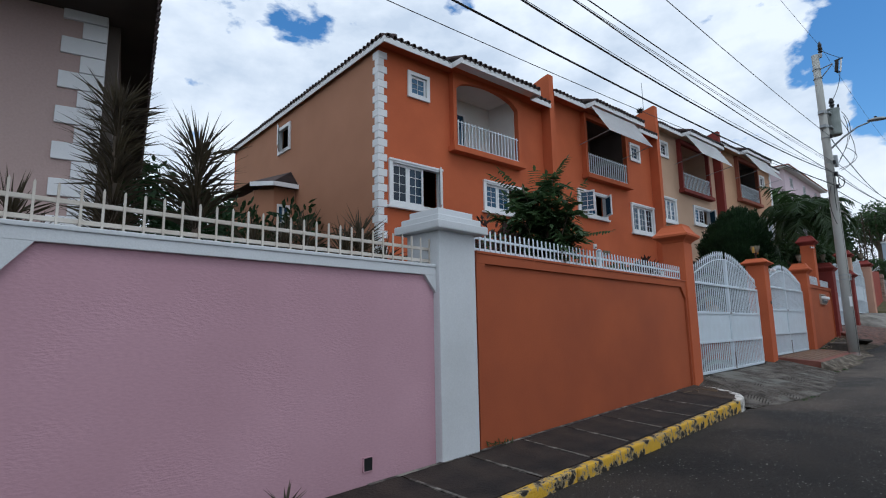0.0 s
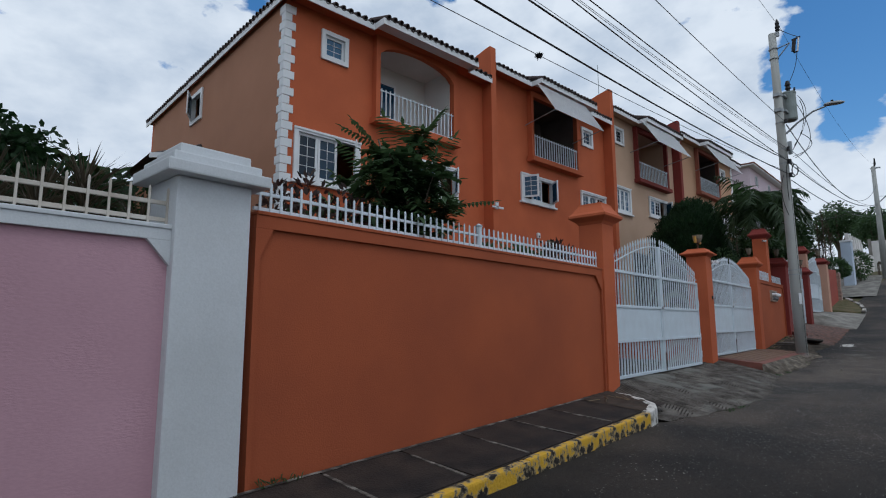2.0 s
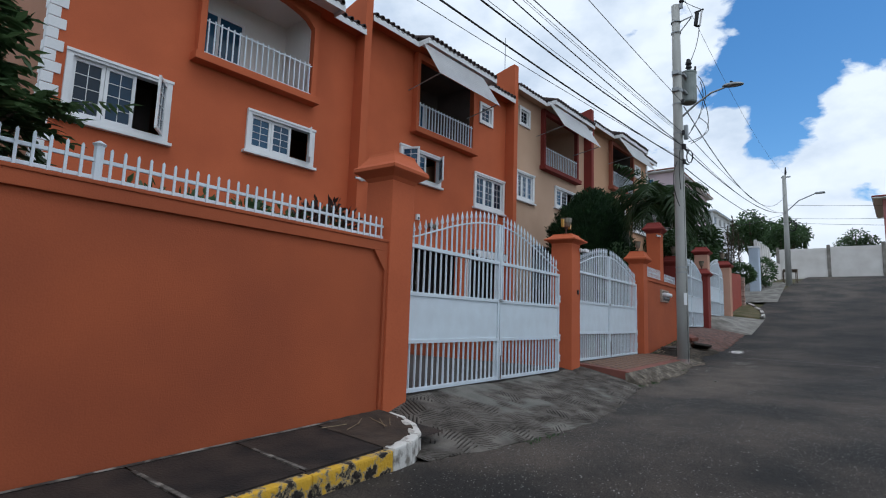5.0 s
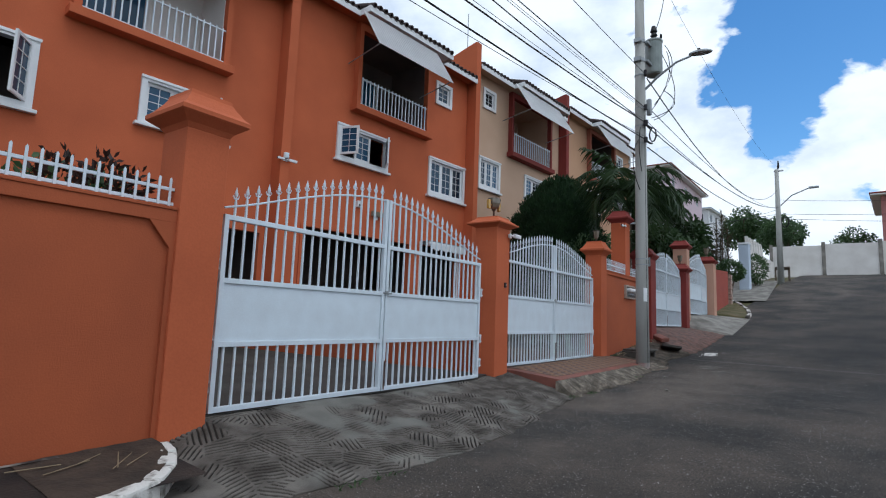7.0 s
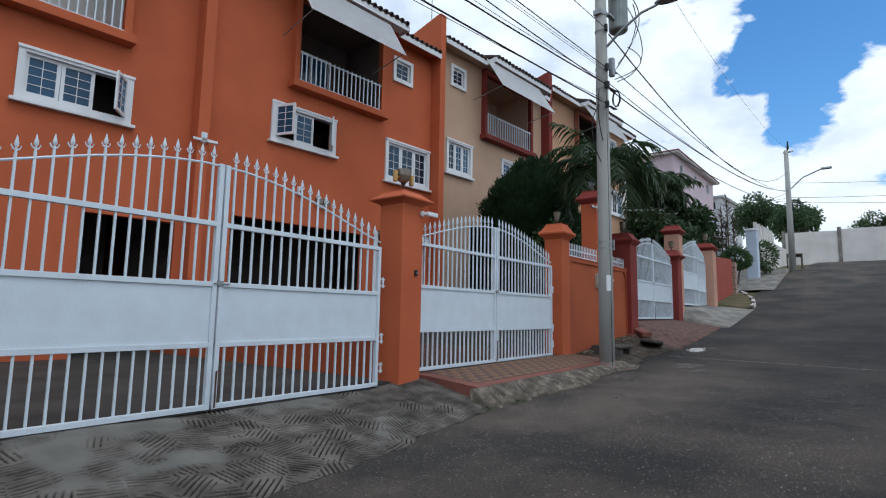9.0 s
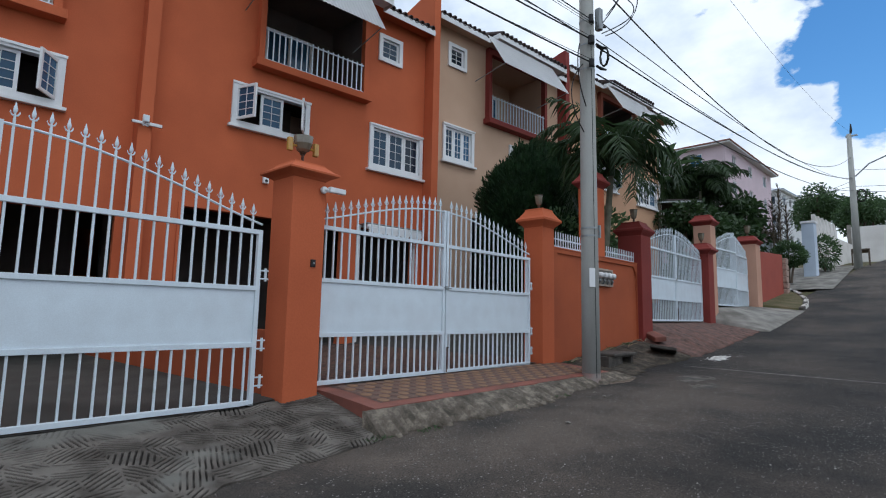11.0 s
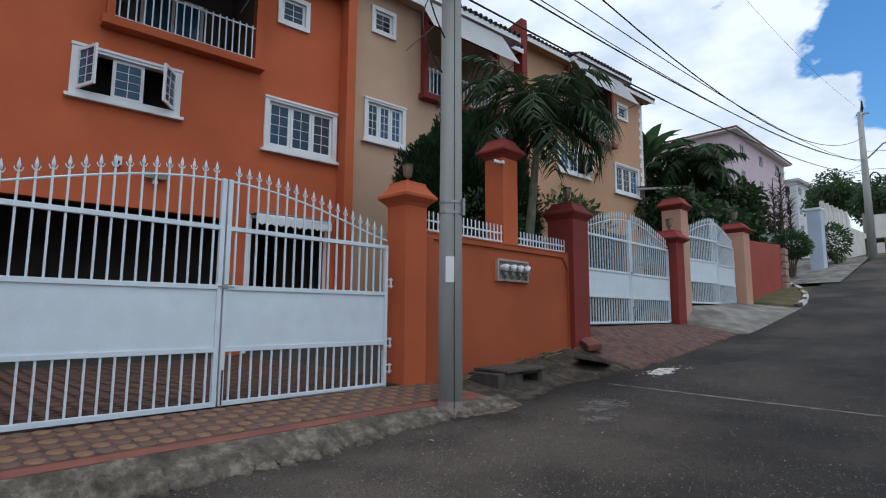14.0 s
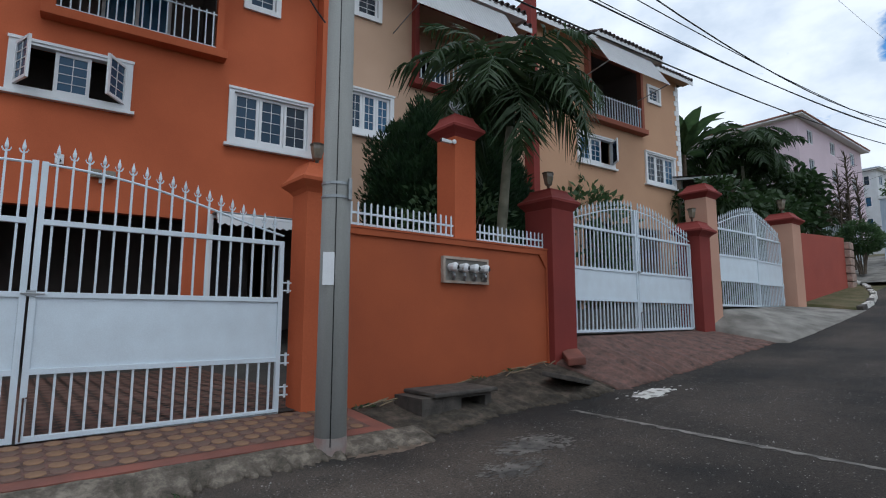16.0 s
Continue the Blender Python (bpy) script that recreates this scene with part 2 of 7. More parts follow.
def asphalt_material():
    """Worn asphalt: brown-grey binder, dusty wheel tracks, dark patches and pale stone chips."""
    m = bpy.data.materials.new("asphalt")
    m.use_nodes = True
    t = m.node_tree
    b = t.nodes["Principled BSDF"]
    tc = t.nodes.new("ShaderNodeTexCoord")

    def ramp(src, p0, p1, c0, c1):
        r = t.nodes.new("ShaderNodeValToRGB")
        r.color_ramp.elements[0].position, r.color_ramp.elements[1].position = p0, p1
        r.color_ramp.elements[0].color, r.color_ramp.elements[1].color = (*c0, 1), (*c1, 1)
        t.links.new(src, r.inputs["Fac"])
        return r.outputs["Color"]

    def noise_of(scale, detail, rough=0.6):
        n = t.nodes.new("ShaderNodeTexNoise")
        n.inputs["Scale"].default_value, n.inputs["Detail"].default_value, n.inputs["Roughness"].default_value = scale, detail, rough
        t.links.new(tc.outputs["Object"], n.inputs["Vector"])
        return n.outputs["Fac"]

    def mixed(kind, fac, a, c):
        n = t.nodes.new("ShaderNodeMix")
        n.data_type, n.blend_type = "RGBA", kind
        if isinstance(fac, float):
            n.inputs[0].default_value = fac
        else:
            t.links.new(fac, n.inputs[0])
        for sock, val in ((n.inputs[6], a), (n.inputs[7], c)):
            if isinstance(val, tuple):
                sock.default_value = (*val, 1)
            else:
                t.links.new(val, sock)
        return n.outputs[2]
    base = ramp(noise_of(0.45, 5), 0.4, 0.62, (0.0165, 0.0155, 0.0145), (0.05, 0.042, 0.036))
    grit = ramp(noise_of(70, 5, 0.75), 0.38, 0.66, (0.3, 0.3, 0.3), (1.95, 1.88, 1.8))
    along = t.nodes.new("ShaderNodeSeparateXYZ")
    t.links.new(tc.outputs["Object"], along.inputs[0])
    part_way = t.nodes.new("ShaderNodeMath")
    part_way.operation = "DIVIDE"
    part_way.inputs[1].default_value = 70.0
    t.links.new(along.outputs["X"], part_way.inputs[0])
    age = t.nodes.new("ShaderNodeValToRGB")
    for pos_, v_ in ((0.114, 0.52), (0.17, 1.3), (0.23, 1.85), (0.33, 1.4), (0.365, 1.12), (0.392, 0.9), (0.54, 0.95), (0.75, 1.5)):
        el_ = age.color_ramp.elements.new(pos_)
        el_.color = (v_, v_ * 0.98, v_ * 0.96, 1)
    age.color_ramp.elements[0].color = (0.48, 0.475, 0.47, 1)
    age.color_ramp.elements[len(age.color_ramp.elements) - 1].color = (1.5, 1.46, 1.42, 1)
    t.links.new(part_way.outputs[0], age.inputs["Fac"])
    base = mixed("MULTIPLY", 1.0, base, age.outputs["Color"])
    across = t.nodes.new("ShaderNodeMapRange")
    across.interpolation_type = "SMOOTHSTEP"
    across.inputs["From Min"].default_value, across.inputs["From Max"].default_value = 1.4, 3.6
    across.inputs["To Min"].default_value, across.inputs["To Max"].default_value = 0.76, 1.22
    t.links.new(along.outputs["Y"], across.inputs["Value"])
    base = mixed("MULTIPLY", 1.0, base, across.outputs["Result"])
    body = mixed("MULTIPLY", 1.0, base, grit)
    vor = t.nodes.new("ShaderNodeTexVoronoi")
    vor.inputs["Scale"].default_value = 17
    t.links.new(tc.outputs["Object"], vor.inputs["Vector"])
    chip = ramp(vor.outputs["Distance"], 0.13, 0.19, (1, 1, 1), (0, 0, 0))
    sep = t.nodes.new("ShaderNodeSeparateColor")
    t.links.new(vor.outputs["Color"], sep.inputs["Color"])
    some = ramp(sep.outputs["Red"], 0.44, 0.56, (0, 0, 0), (1, 1, 1))
    zone = ramp(noise_of(0.8, 4), 0.42, 0.6, (0.15, 0.15, 0.15), (1, 1, 1))
    which = mixed("MULTIPLY", 1.0, mixed("MULTIPLY", 1.0, chip, some), zone)
    t.links.new(mixed("MIX", which, body, (0.27, 0.255, 0.24)), b.inputs["Base Color"])
    b.inputs["Roughness"].default_value = 0.82
    b.inputs["Specular IOR Level"].default_value = 0.25
    bp = t.nodes.new("ShaderNodeBump")
    bp.inputs["Strength"].default_value, bp.inputs["Distance"].default_value = 0.7, 0.012
    t.links.new(noise_of(90, 4, 0.7), bp.inputs["Height"])
    t.links.new(bp.outputs["Normal"], b.inputs["Normal"])
    return m


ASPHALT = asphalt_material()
GLASS = glass_material()


# ---- mesh helpers ----
def mesh_ob(name, bm, mat, smooth=False):
    me = bpy.data.meshes.new(name)
    bmesh.ops.recalc_face_normals(bm, faces=bm.faces)
    bm.to_mesh(me)
    bm.free()
    if smooth:
        for p in me.polygons:
            p.use_smooth = True
    me.materials.append(mat)
    return new(name, me)


def part(name, bm, mat, parent=None, label="", smooth=False):
    ob = mesh_ob(name, bm, mat, smooth)
    if parent is not None:
        ob.parent = parent
    if label:
        ob["label"] = label
    return ob


def thing(name, m, label, category, group="", kind=""):
    ob = new(name)
    ob.empty_display_size = 0.2
    ob.matrix_world = m
    return tagged(ob, label, category, group, kind)


def add_box(bm, x0, y0, z0, x1, y1, z1, bevel=0.0):
    made = bmesh.ops.create_cube(bm, size=1.0)
    vs = made["verts"]
    for v in vs:
        v.co = Vector(((x0 + x1) / 2 + v.co.x * (x1 - x0), (y0 + y1) / 2 + v.co.y * (y1 - y0), (z0 + z1) / 2 + v.co.z * (z1 - z0)))
    if bevel:
        es = list({e for v in vs for e in v.link_edges})
        bmesh.ops.bevel(bm, geom=es, offset=bevel, segments=2, affect="EDGES", profile=0.6)
    return bm


def box(*a, bevel=0.0):
    return add_box(bmesh.new(), *a, bevel=bevel)


def add_tube(bm, pts, radii, sides=8, caps=True):
    pts = [Vector(p) for p in pts]
    if not hasattr(radii, "__len__"):
        radii = [radii] * len(pts)
    rings = []
    for i, p in enumerate(pts):
        d = (pts[min(i + 1, len(pts) - 1)] - pts[max(i - 1, 0)]).normalized()
        a = d.cross(Vector((0, 0, 1)) if abs(d.z) < 0.9 else Vector((1, 0, 0))).normalized()
        b = d.cross(a)
        rings.append([bm.verts.new(p + radii[i] * (a * math.cos(6.28319 * k / sides) + b * math.sin(6.28319 * k / sides))) for k in range(sides)])
    for r, q in zip(rings, rings[1:]):
        for k in range(sides):
            bm.faces.new((r[k], r[(k + 1) % sides], q[(k + 1) % sides], q[k]))
    if caps:
        bm.faces.new(rings[0])
        bm.faces.new(rings[-1])
    return bm


def tube(pts, radii, sides=8):
    return add_tube(bmesh.new(), pts, radii, sides)


def add_prism(bm, poly, y0, y1):
    """A plate with the outline poly, in x and z, from y0 to y1."""
    a = [bm.verts.new((x, y0, z)) for x, z in poly]
    b = [bm.verts.new((x, y1, z)) for x, z in poly]
    bm.faces.new(a)
    bm.faces.new(b)
    n = len(poly)
    for i in range(n):
        bm.faces.new((a[i], a[(i + 1) % n], b[(i + 1) % n], b[i]))
    return bm


def prism(poly, y0, y1):
    return add_prism(bmesh.new(), poly, y0, y1)


def pierced(x0, x1, z0, z1, holes, y0, y1):
    """A wall from y0 to y1 with rectangular openings (xa, xb, za, zb) right through it."""
    bm = bmesh.new()
    xs = sorted({x0, x1, *[c for h in holes for c in h[:2]]})
    zs = sorted({z0, z1, *[c for h in holes for c in h[2:]]})
    nx, nz = len(xs) - 1, len(zs) - 1

    def solid(i, k):
        if not (0 <= i < nx and 0 <= k < nz):
            return False
        cx, cz = (xs[i] + xs[i + 1]) / 2, (zs[k] + zs[k + 1]) / 2
        return not any(h[0] < cx < h[1] and h[2] < cz < h[3] for h in holes)

    def quad(*p):
        bm.faces.new([bm.verts.new(q) for q in p])
    for i in range(nx):
        for k in range(nz):
            if not solid(i, k):
                continue
            a, b, c, d = xs[i], xs[i + 1], zs[k], zs[k + 1]
            quad((a, y0, c), (b, y0, c), (b, y0, d), (a, y0, d))
            quad((a, y1, c), (a, y1, d), (b, y1, d), (b, y1, c))
            if not solid(i - 1, k):
                quad((a, y0, c), (a, y0, d), (a, y1, d), (a, y1, c))
            if not solid(i + 1, k):
                quad((b, y0, c), (b, y1, c), (b, y1, d), (b, y0, d))
            if not solid(i, k - 1):
                quad((a, y0, c), (a, y1, c), (b, y1, c), (b, y0, c))
            if not solid(i, k + 1):
                quad((a, y0, d), (b, y0, d), (b, y1, d), (a, y1, d))
    bmesh.ops.remove_doubles(bm, verts=bm.verts, dist=1e-4)
    return bm


# ---- ground ----
FENCE = pose(0, 4.31, 0, 0, 0, 5.115)


def fence_at(s, d, z=0.0):
    return FENCE @ pose(s, d, z)


ROAD_X = (-80, -10, 4, 8, 11, 16, 20, 25, 28, 32, 36.6, 43, 50, 61, 72, 85, 130, 400)
ROAD_Z = (-2.0, -0.32, -0.24, -0.19, -0.14, -0.02, 0.09, 0.25, 0.42, 0.75, 1.2, 2.0, 3.2, 5.2, 6.7, 7.6, 8.2, 9.0)


def road_z(x):
    return float(np.mean(np.interp((x - 1.5, x - 0.5, x + 0.5, x + 1.5), ROAD_X, ROAD_Z)))


def sheet(xs, ys, height):
    bm = bmesh.new()
    grid = [[bm.verts.new((x, y, height(x, y))) for y in ys] for x in xs]
    for i in range(len(xs) - 1):
        for k in range(len(ys) - 1):
            bm.faces.new((grid[i][k], grid[i + 1][k], grid[i + 1][k + 1], grid[i][k + 1]))
    return bm


xs_far = [-900, -400, -200, -80] + list(range(-70, 130, 5)) + [160, 220, 320, 500, 900]
ys_far = [-900, -400, -150, -60, -30, -12, -6, 0, 4, 8, 14, 20, 30, 60, 150, 400, 900]
tagged(part("ground", sheet(xs_far, ys_far, lambda x, y: road_z(x) - 0.12), EARTH, None, smooth=True), "sloping earth and dry grass ground", "ground", kind="structure")
road_xs = [-80 + i * 1.0 for i in range(165)]
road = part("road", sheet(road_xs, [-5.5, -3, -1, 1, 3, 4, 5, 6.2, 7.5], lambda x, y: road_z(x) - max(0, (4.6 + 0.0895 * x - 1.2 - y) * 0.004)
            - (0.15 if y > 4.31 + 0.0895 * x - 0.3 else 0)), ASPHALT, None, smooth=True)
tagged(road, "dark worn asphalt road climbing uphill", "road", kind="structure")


# ---- boundary walls and pillars ----
def walk_z(s):
    return -0.02 + 0.026 * (s - 4.6)


def capped_pillar(s, d, w, z0, z1, mat, cap_mat, label, cap=0.12, cap_h=0.4, group="orange gate pillars"):
    t = thing("gate_pillar", fence_at(s, d, z0), label, "pillar", group)
    h = z1 - z0
    part("shaft", box(-w / 2, -w / 2, -0.3, w / 2, w / 2, h, bevel=0.015), mat, t)
    bm = bmesh.new()
    c = w / 2 + cap
    profile = ((w / 2 - 0.004, h - 0.001), (w / 2 + 0.03, h + cap_h * 0.12), (c - 0.012, h + cap_h * 0.3), (c, h + cap_h * 0.33), (c, h + cap_h * 0.44),
               (c * 0.86, h + cap_h * 0.56), (c * 0.68, h + cap_h * 0.8), (c * 0.62, h + cap_h * 0.9), (c * 0.6, h + cap_h))
    rings = [[bm.verts.new((x * q, y * q, z)) for x, y in ((-1, -1), (1, -1), (1, 1), (-1, 1))] for q, z in profile]
    for low_, high_ in zip(rings, rings[1:]):
        for i in range(4):
            bm.faces.new((low_[i], low_[(i + 1) % 4], high_[(i + 1) % 4], high_[i]))
    bm.faces.new(rings[0])
    bm.faces.new(rings[-1])
    part("cap", bm, cap_mat, t)
    return t


def panel_wall(s0, s1, z0, top, band, mat, band_mat, name, label, left, right, edge=0.0):
    """A wall with a raised band along its top that turns down in chamfered corners round a sunk panel."""
    t = thing(name, fence_at(0, 0), label, "wall", kind="structure")
    part("wall_panel", box(s0, 0.04, z0 - 0.4, s1, 0.22, top - 0.001), mat, t)
    bm = bmesh.new()
    add_box(bm, s0, 0, top - band, s1, 0.0395, top, bevel=0.006)
    if left:
        add_prism(bm, [(s0, top - band), (s0 + left, top - band), (s0 + edge, top - band - 0.25), (s0 + edge, z0 - 0.3), (s0, z0 - 0.3)], 0, 0.0395)
    if right:
        add_prism(bm, [(s1, top - band), (s1 - right, top - band), (s1 - edge, top - band - 0.25), (s1 - edge, z0 - 0.3), (s1, z0 - 0.3)], 0, 0.0395)
    part("wall_band", bm, band_mat, t)
    part("coping", box(s0, -0.012, top, s1, 0.24, top + 0.035, bevel=0.008), band_mat, t)
    return t


panel_wall(0.0, 3.96, -0.2, 2.07, 0.09, PINK, WHITE_WALL, "wall_pink", "rough pink rendered boundary wall with white top band", 0.22, 0.24, 0.02)
panel_wall(-12.0, 0.0, -0.2, 2.07, 0.09, PINK, WHITE_WALL, "wall_pink_far", "rough pink rendered boundary wall with white top band", 0.22, 0.22, 0.02)
panel_wall(4.6, 11.4, -0.1, 2.3, 0.12, ORANGE_WALL, ORANGE_WALL, "wall_orange", "plain orange rendered boundary wall with chamfered panel", 0.17, 0.26, 0.05)
panel_wall(23.9, 28.3, 0.3, 2.85, 0.09, ORANGE_WALL, ORANGE_WALL, "wall_meter", "orange rendered wall holding the water meters", 0.2, 0.25, 0.06)
capped_pillar(11.63, 0.2, 0.47, 0.1, 3.16, ORANGE, ORANGE, "tall orange rendered gate pillar with stepped pyramid cap", cap=0.14, cap_h=0.4)
capped_pillar(17.81, 0.2, 0.5, 0.2, 3.12, ORANGE, ORANGE, "tall orange gate pillar with amber lantern on its cap", cap=0.13, cap_h=0.22)
capped_pillar(23.67, 0.2, 0.46, 0.3, 3.25, ORANGE, ORANGE, "orange gate pillar beside the concrete utility pole", cap=0.12)
capped_pillar(26.32, 0.33, 0.47, 2.85, 4.62, ORANGE, MAROON, "short orange pillar rising out of the meter wall", cap=0.12)
capped_pillar(28.6, 0.2, 0.66, 0.8, 3.65, MAROON, MAROON, "dark red gate pillar with lantern on top", cap=0.1, group="dark red gate pillars")
capped_pillar(34.5, 0.2, 0.6, 1.2, 3.7, MAROON, MAROON, "dark red gate pillar between two white gates", cap=0.14, group="dark red gate pillars")
capped_pillar(35.25, 0.3, 0.6, 1.3, 4.85, PINK_TAN, MAROON, "tall peach gate pillar with red cap", cap=0.12, group="peach gate pillars")
capped_pillar(41.1, 0.2, 0.8, 1.9, 4.75, PINK_TAN, MAROON, "peach gate pillar with red cap beside red wall", cap=0.12, group="peach gate pillars")
white_pillar = thing("gate_pillar", fence_at(4.2, 0.2, 0), "white painted wall pillar with stepped cap", "pillar")
part("shaft", box(-0.31, -0.26, -0.4, 0.31, 0.28, 2.5, bevel=0.012), WHITE_WALL, white_pillar)
cap_bm = bmesh.new()
for r, z0, z1 in ((0.43, 2.5, 2.6), (0.37, 2.6, 2.68), (0.3, 2.68, 2.77)):
    add_box(cap_bm, -r, -r + 0.05, z0, r, r - 0.05, z1, bevel=0.015)
part("cap", cap_bm, WHITE_WALL, white_pillar)
red_wall = thing("wall_red", fence_at(0, 0), "plain brick-red painted boundary wall on the slope", "wall", kind="structure")
part("wall_panel", prism([(41.5, 1.4), (47.3, 2.2), (47.3, 4.9), (41.5, 4.55)], 0.0, 0.2), RED_WALL, red_wall)


# ---- gates ----
def gate(s0, s1, z0, z_low, z_mid, z_top, z_peak, label, bars=18, open_by=(0.0, 0.0)):
    """A pair of leaves whose tops rise in a curve to the middle; each with bars, a sheet panel and bars again."""
    t = thing("double_gate", fence_at(s0, 0.15, z0), label, "gate", "white double gates")
    half = (s1 - s0) / 2 - 0.012
    low, mid, top, peak = (v - z0 for v in (z_low, z_mid, z_top, z_peak))
    for side in (0, 1):
        bm = bmesh.new()
        r = 0.028
        for z in (0.03, low, mid, top):
            add_box(bm, 0, -r, z - r, half, r, z + r, bevel=0.004)
        add_box(bm, 0, -r - 0.002, 0, 2 * r, r + 0.002, top + r, bevel=0.004)
        add_box(bm, half - 2 * r, -r - 0.002, 0, half, r + 0.002, peak, bevel=0.004)

        def crest(x):
            return top + 0.1 + (peak - top - 0.12) * math.sin(math.pi / 2 * x / half) ** 1.15
        add_tube(bm, [(half * k / 10, 0, crest(half * k / 10)) for k in range(11)], 0.014, 6)
        leaf = part("gate_leaf", bm, WHITE_METAL, t)
        m = pose(0, 0, 0, 0, 0, open_by[0]) if side == 0 else pose(s1 - s0, 0, 0, 0, 0, -open_by[1]) @ Matrix.Diagonal((-1, 1, 1, 1))
        leaf.matrix_local = m
        part("panel", box(0.057, -0.008, low + 0.029, half - 0.057, 0.008, mid - 0.029), WHITE_METAL, leaf)
        for k in range(bars):
            x = 0.06 + (half - 0.12) * (k + 0.5) / bars
            b = 0.0105
            part("lower_bar", box(x - b, -0.013, 0.059, x + b, 0.013, low - 0.029), WHITE_METAL, leaf)
            pk = bmesh.new()
            zc = crest(x) + 0.06
            add_box(pk, x - b, -0.012, mid + 0.029, x + b, 0.012, zc)
            add_tube(pk, [(x, 0, zc), (x, 0, zc + 0.045), (x, 0, zc + 0.06), (x, 0, zc + 0.085), (x, 0, zc + 0.16)], [0.011, 0.009, 0.018, 0.02, 0.002], 6)
            for sg in (-1, 1):
                add_tube(pk, [(x, 0, zc + 0.02), (x + sg * 0.022, 0, zc + 0.03), (x + sg * 0.036, 0, zc + 0.055), (x + sg * 0.034, 0, zc + 0.07)], [0.007, 0.009, 0.007, 0.002], 5)
            part("picket", pk, WHITE_METAL, leaf)
        for z in (0.22, low - 0.05, mid + 0.12):
            hg = tube([(-0.12, 0, z), (0.02, 0, z)], 0.011, 6)
            add_tube(hg, [(-0.12, 0, z + 0.1), (0.02, 0, z + 0.1)], 0.011, 6)
            add_tube(hg, [(-0.08, 0, z - 0.03), (-0.08, 0, z + 0.13)], 0.017, 8)
            part("hinge", hg, WHITE_METAL, leaf)
        if side == 1:
            part("latch", add_tube(box(half - 0.05, -0.045, mid - 0.02, half + 0.03, -0.0305, mid + 0.04, bevel=0.004), [(half - 0.12, -0.04, mid + 0.01), (half + 0.07, -0.04, mid + 0.01)], 0.009, 6), STEEL, leaf, "grey steel sliding bolt")
            part("drop_bolt", tube([(half - 0.028, -0.042, 0.02), (half - 0.028, -0.042, 0.42), (half - 0.06, -0.05, 0.42)], 0.009, 6), RUST, leaf, "rusty drop bolt")
    return t


gate(11.98, 17.28, 0.28, 0.99, 1.67, 2.36, 3.07, "white metal double driveway gate with spear pickets, closed")
gate(18.1, 23.22, 0.43, 1.09, 1.83, 2.55, 3.16, "white metal double driveway gate over tiled entrance, closed")
gate(29.05, 34.15, 1.31, 1.98, 2.62, 3.47, 4.07, "white metal double gate between dark red pillars, closed")
gate(35.7, 40.5, 1.92, 2.65, 3.35, 4.1, 4.75, "white metal double gate between peach pillars, ajar", open_by=(-4, 0))


# ---- terrace houses ----
FY = 13.55


def window(parent, x0, x1, z0, z1, panes, big=True, open_left=False, open_right=False, y=FY):
    """A trimmed window: white surround, projecting sill, casements with glazing bars."""
    tr = 0.13
    w = pierced(x0, x1, z0 + (0.0 if not big else 0.08), z1, [(x0 + tr, x1 - tr, z0 + tr + (0.08 if big else 0), z1 - tr)], y - 0.07, y + 0.12)
    if big:
        add_box(w, x0 - 0.08, y - 0.14, z0, x1 + 0.08, y + 0.0, z0 + 0.079, bevel=0.01)
        add_box(w, x0 - 0.02, y - 0.1, z1 - 0.07, x1 + 0.02, y - 0.071, z1, bevel=0.008)
    ob = part("window", w, WHITE, parent, "white moulded window surround")
    a, b, c, d = x0 + tr, x1 - tr, z0 + tr + (0.08 if big else 0), z1 - tr
    step = (b - a) / panes
    for k in range(panes):
        swung = (open_left and k == 0) or (open_right and k == panes - 1)
        u, v = 0.0, step
        fr = pierced(u + 0.005, v - 0.005, c + 0.005, d - 0.005, [(u + 0.078, v - 0.078, c + 0.075, d - 0.075)], -0.025, 0.025)
        rows = 4 if big else 3
        cols = 2
        for i in range(1, cols):
            x = u + 0.06 + (v - u - 0.12) * i / cols
            add_box(fr, x - 0.007, -0.012, c + 0.07, x + 0.007, 0.004, d - 0.07)
        for i in range(1, rows):
            z = c + 0.06 + (d - c - 0.12) * i / rows
            add_box(fr, u + 0.07, -0.0118, z - 0.007, v - 0.07, 0.0038, z + 0.007)
        gl = box(u + 0.05, 0.005, c + 0.05, v - 0.05, 0.011, d - 0.05)
        if swung:
            m = pose(a, y - 0.03, 0, 0, 0, -66) if k == 0 else pose(b, y - 0.03, 0, 0, 0, 56) @ pose(-step, 0, 0)
        else:
            m = pose(a + k * step, y + 0.04, 0)
        f = part("casement", fr, WHITE, ob)
        g = part("pane", gl, GLASS, ob, "dark reflective window glass")
        f.matrix_local = m
        g.matrix_local = m
    return ob


def quoins(parent, x, y, z0, z1, mat, side=-1):
    n = int((z1 - z0) / 0.24)
    long_w, short_w = 0.31, 0.19
    for k in range(n):
        w = long_w if k % 2 else short_w
        z = z0 + k * (z1 - z0) / n
        bm = box(x - 0.03 if side < 0 else x - w, y - 0.03, z, x + w if side < 0 else x + 0.03, y + w, z + (z1 - z0) / n - 0.015, bevel=0.006)
        part("quoin", bm, mat, parent)


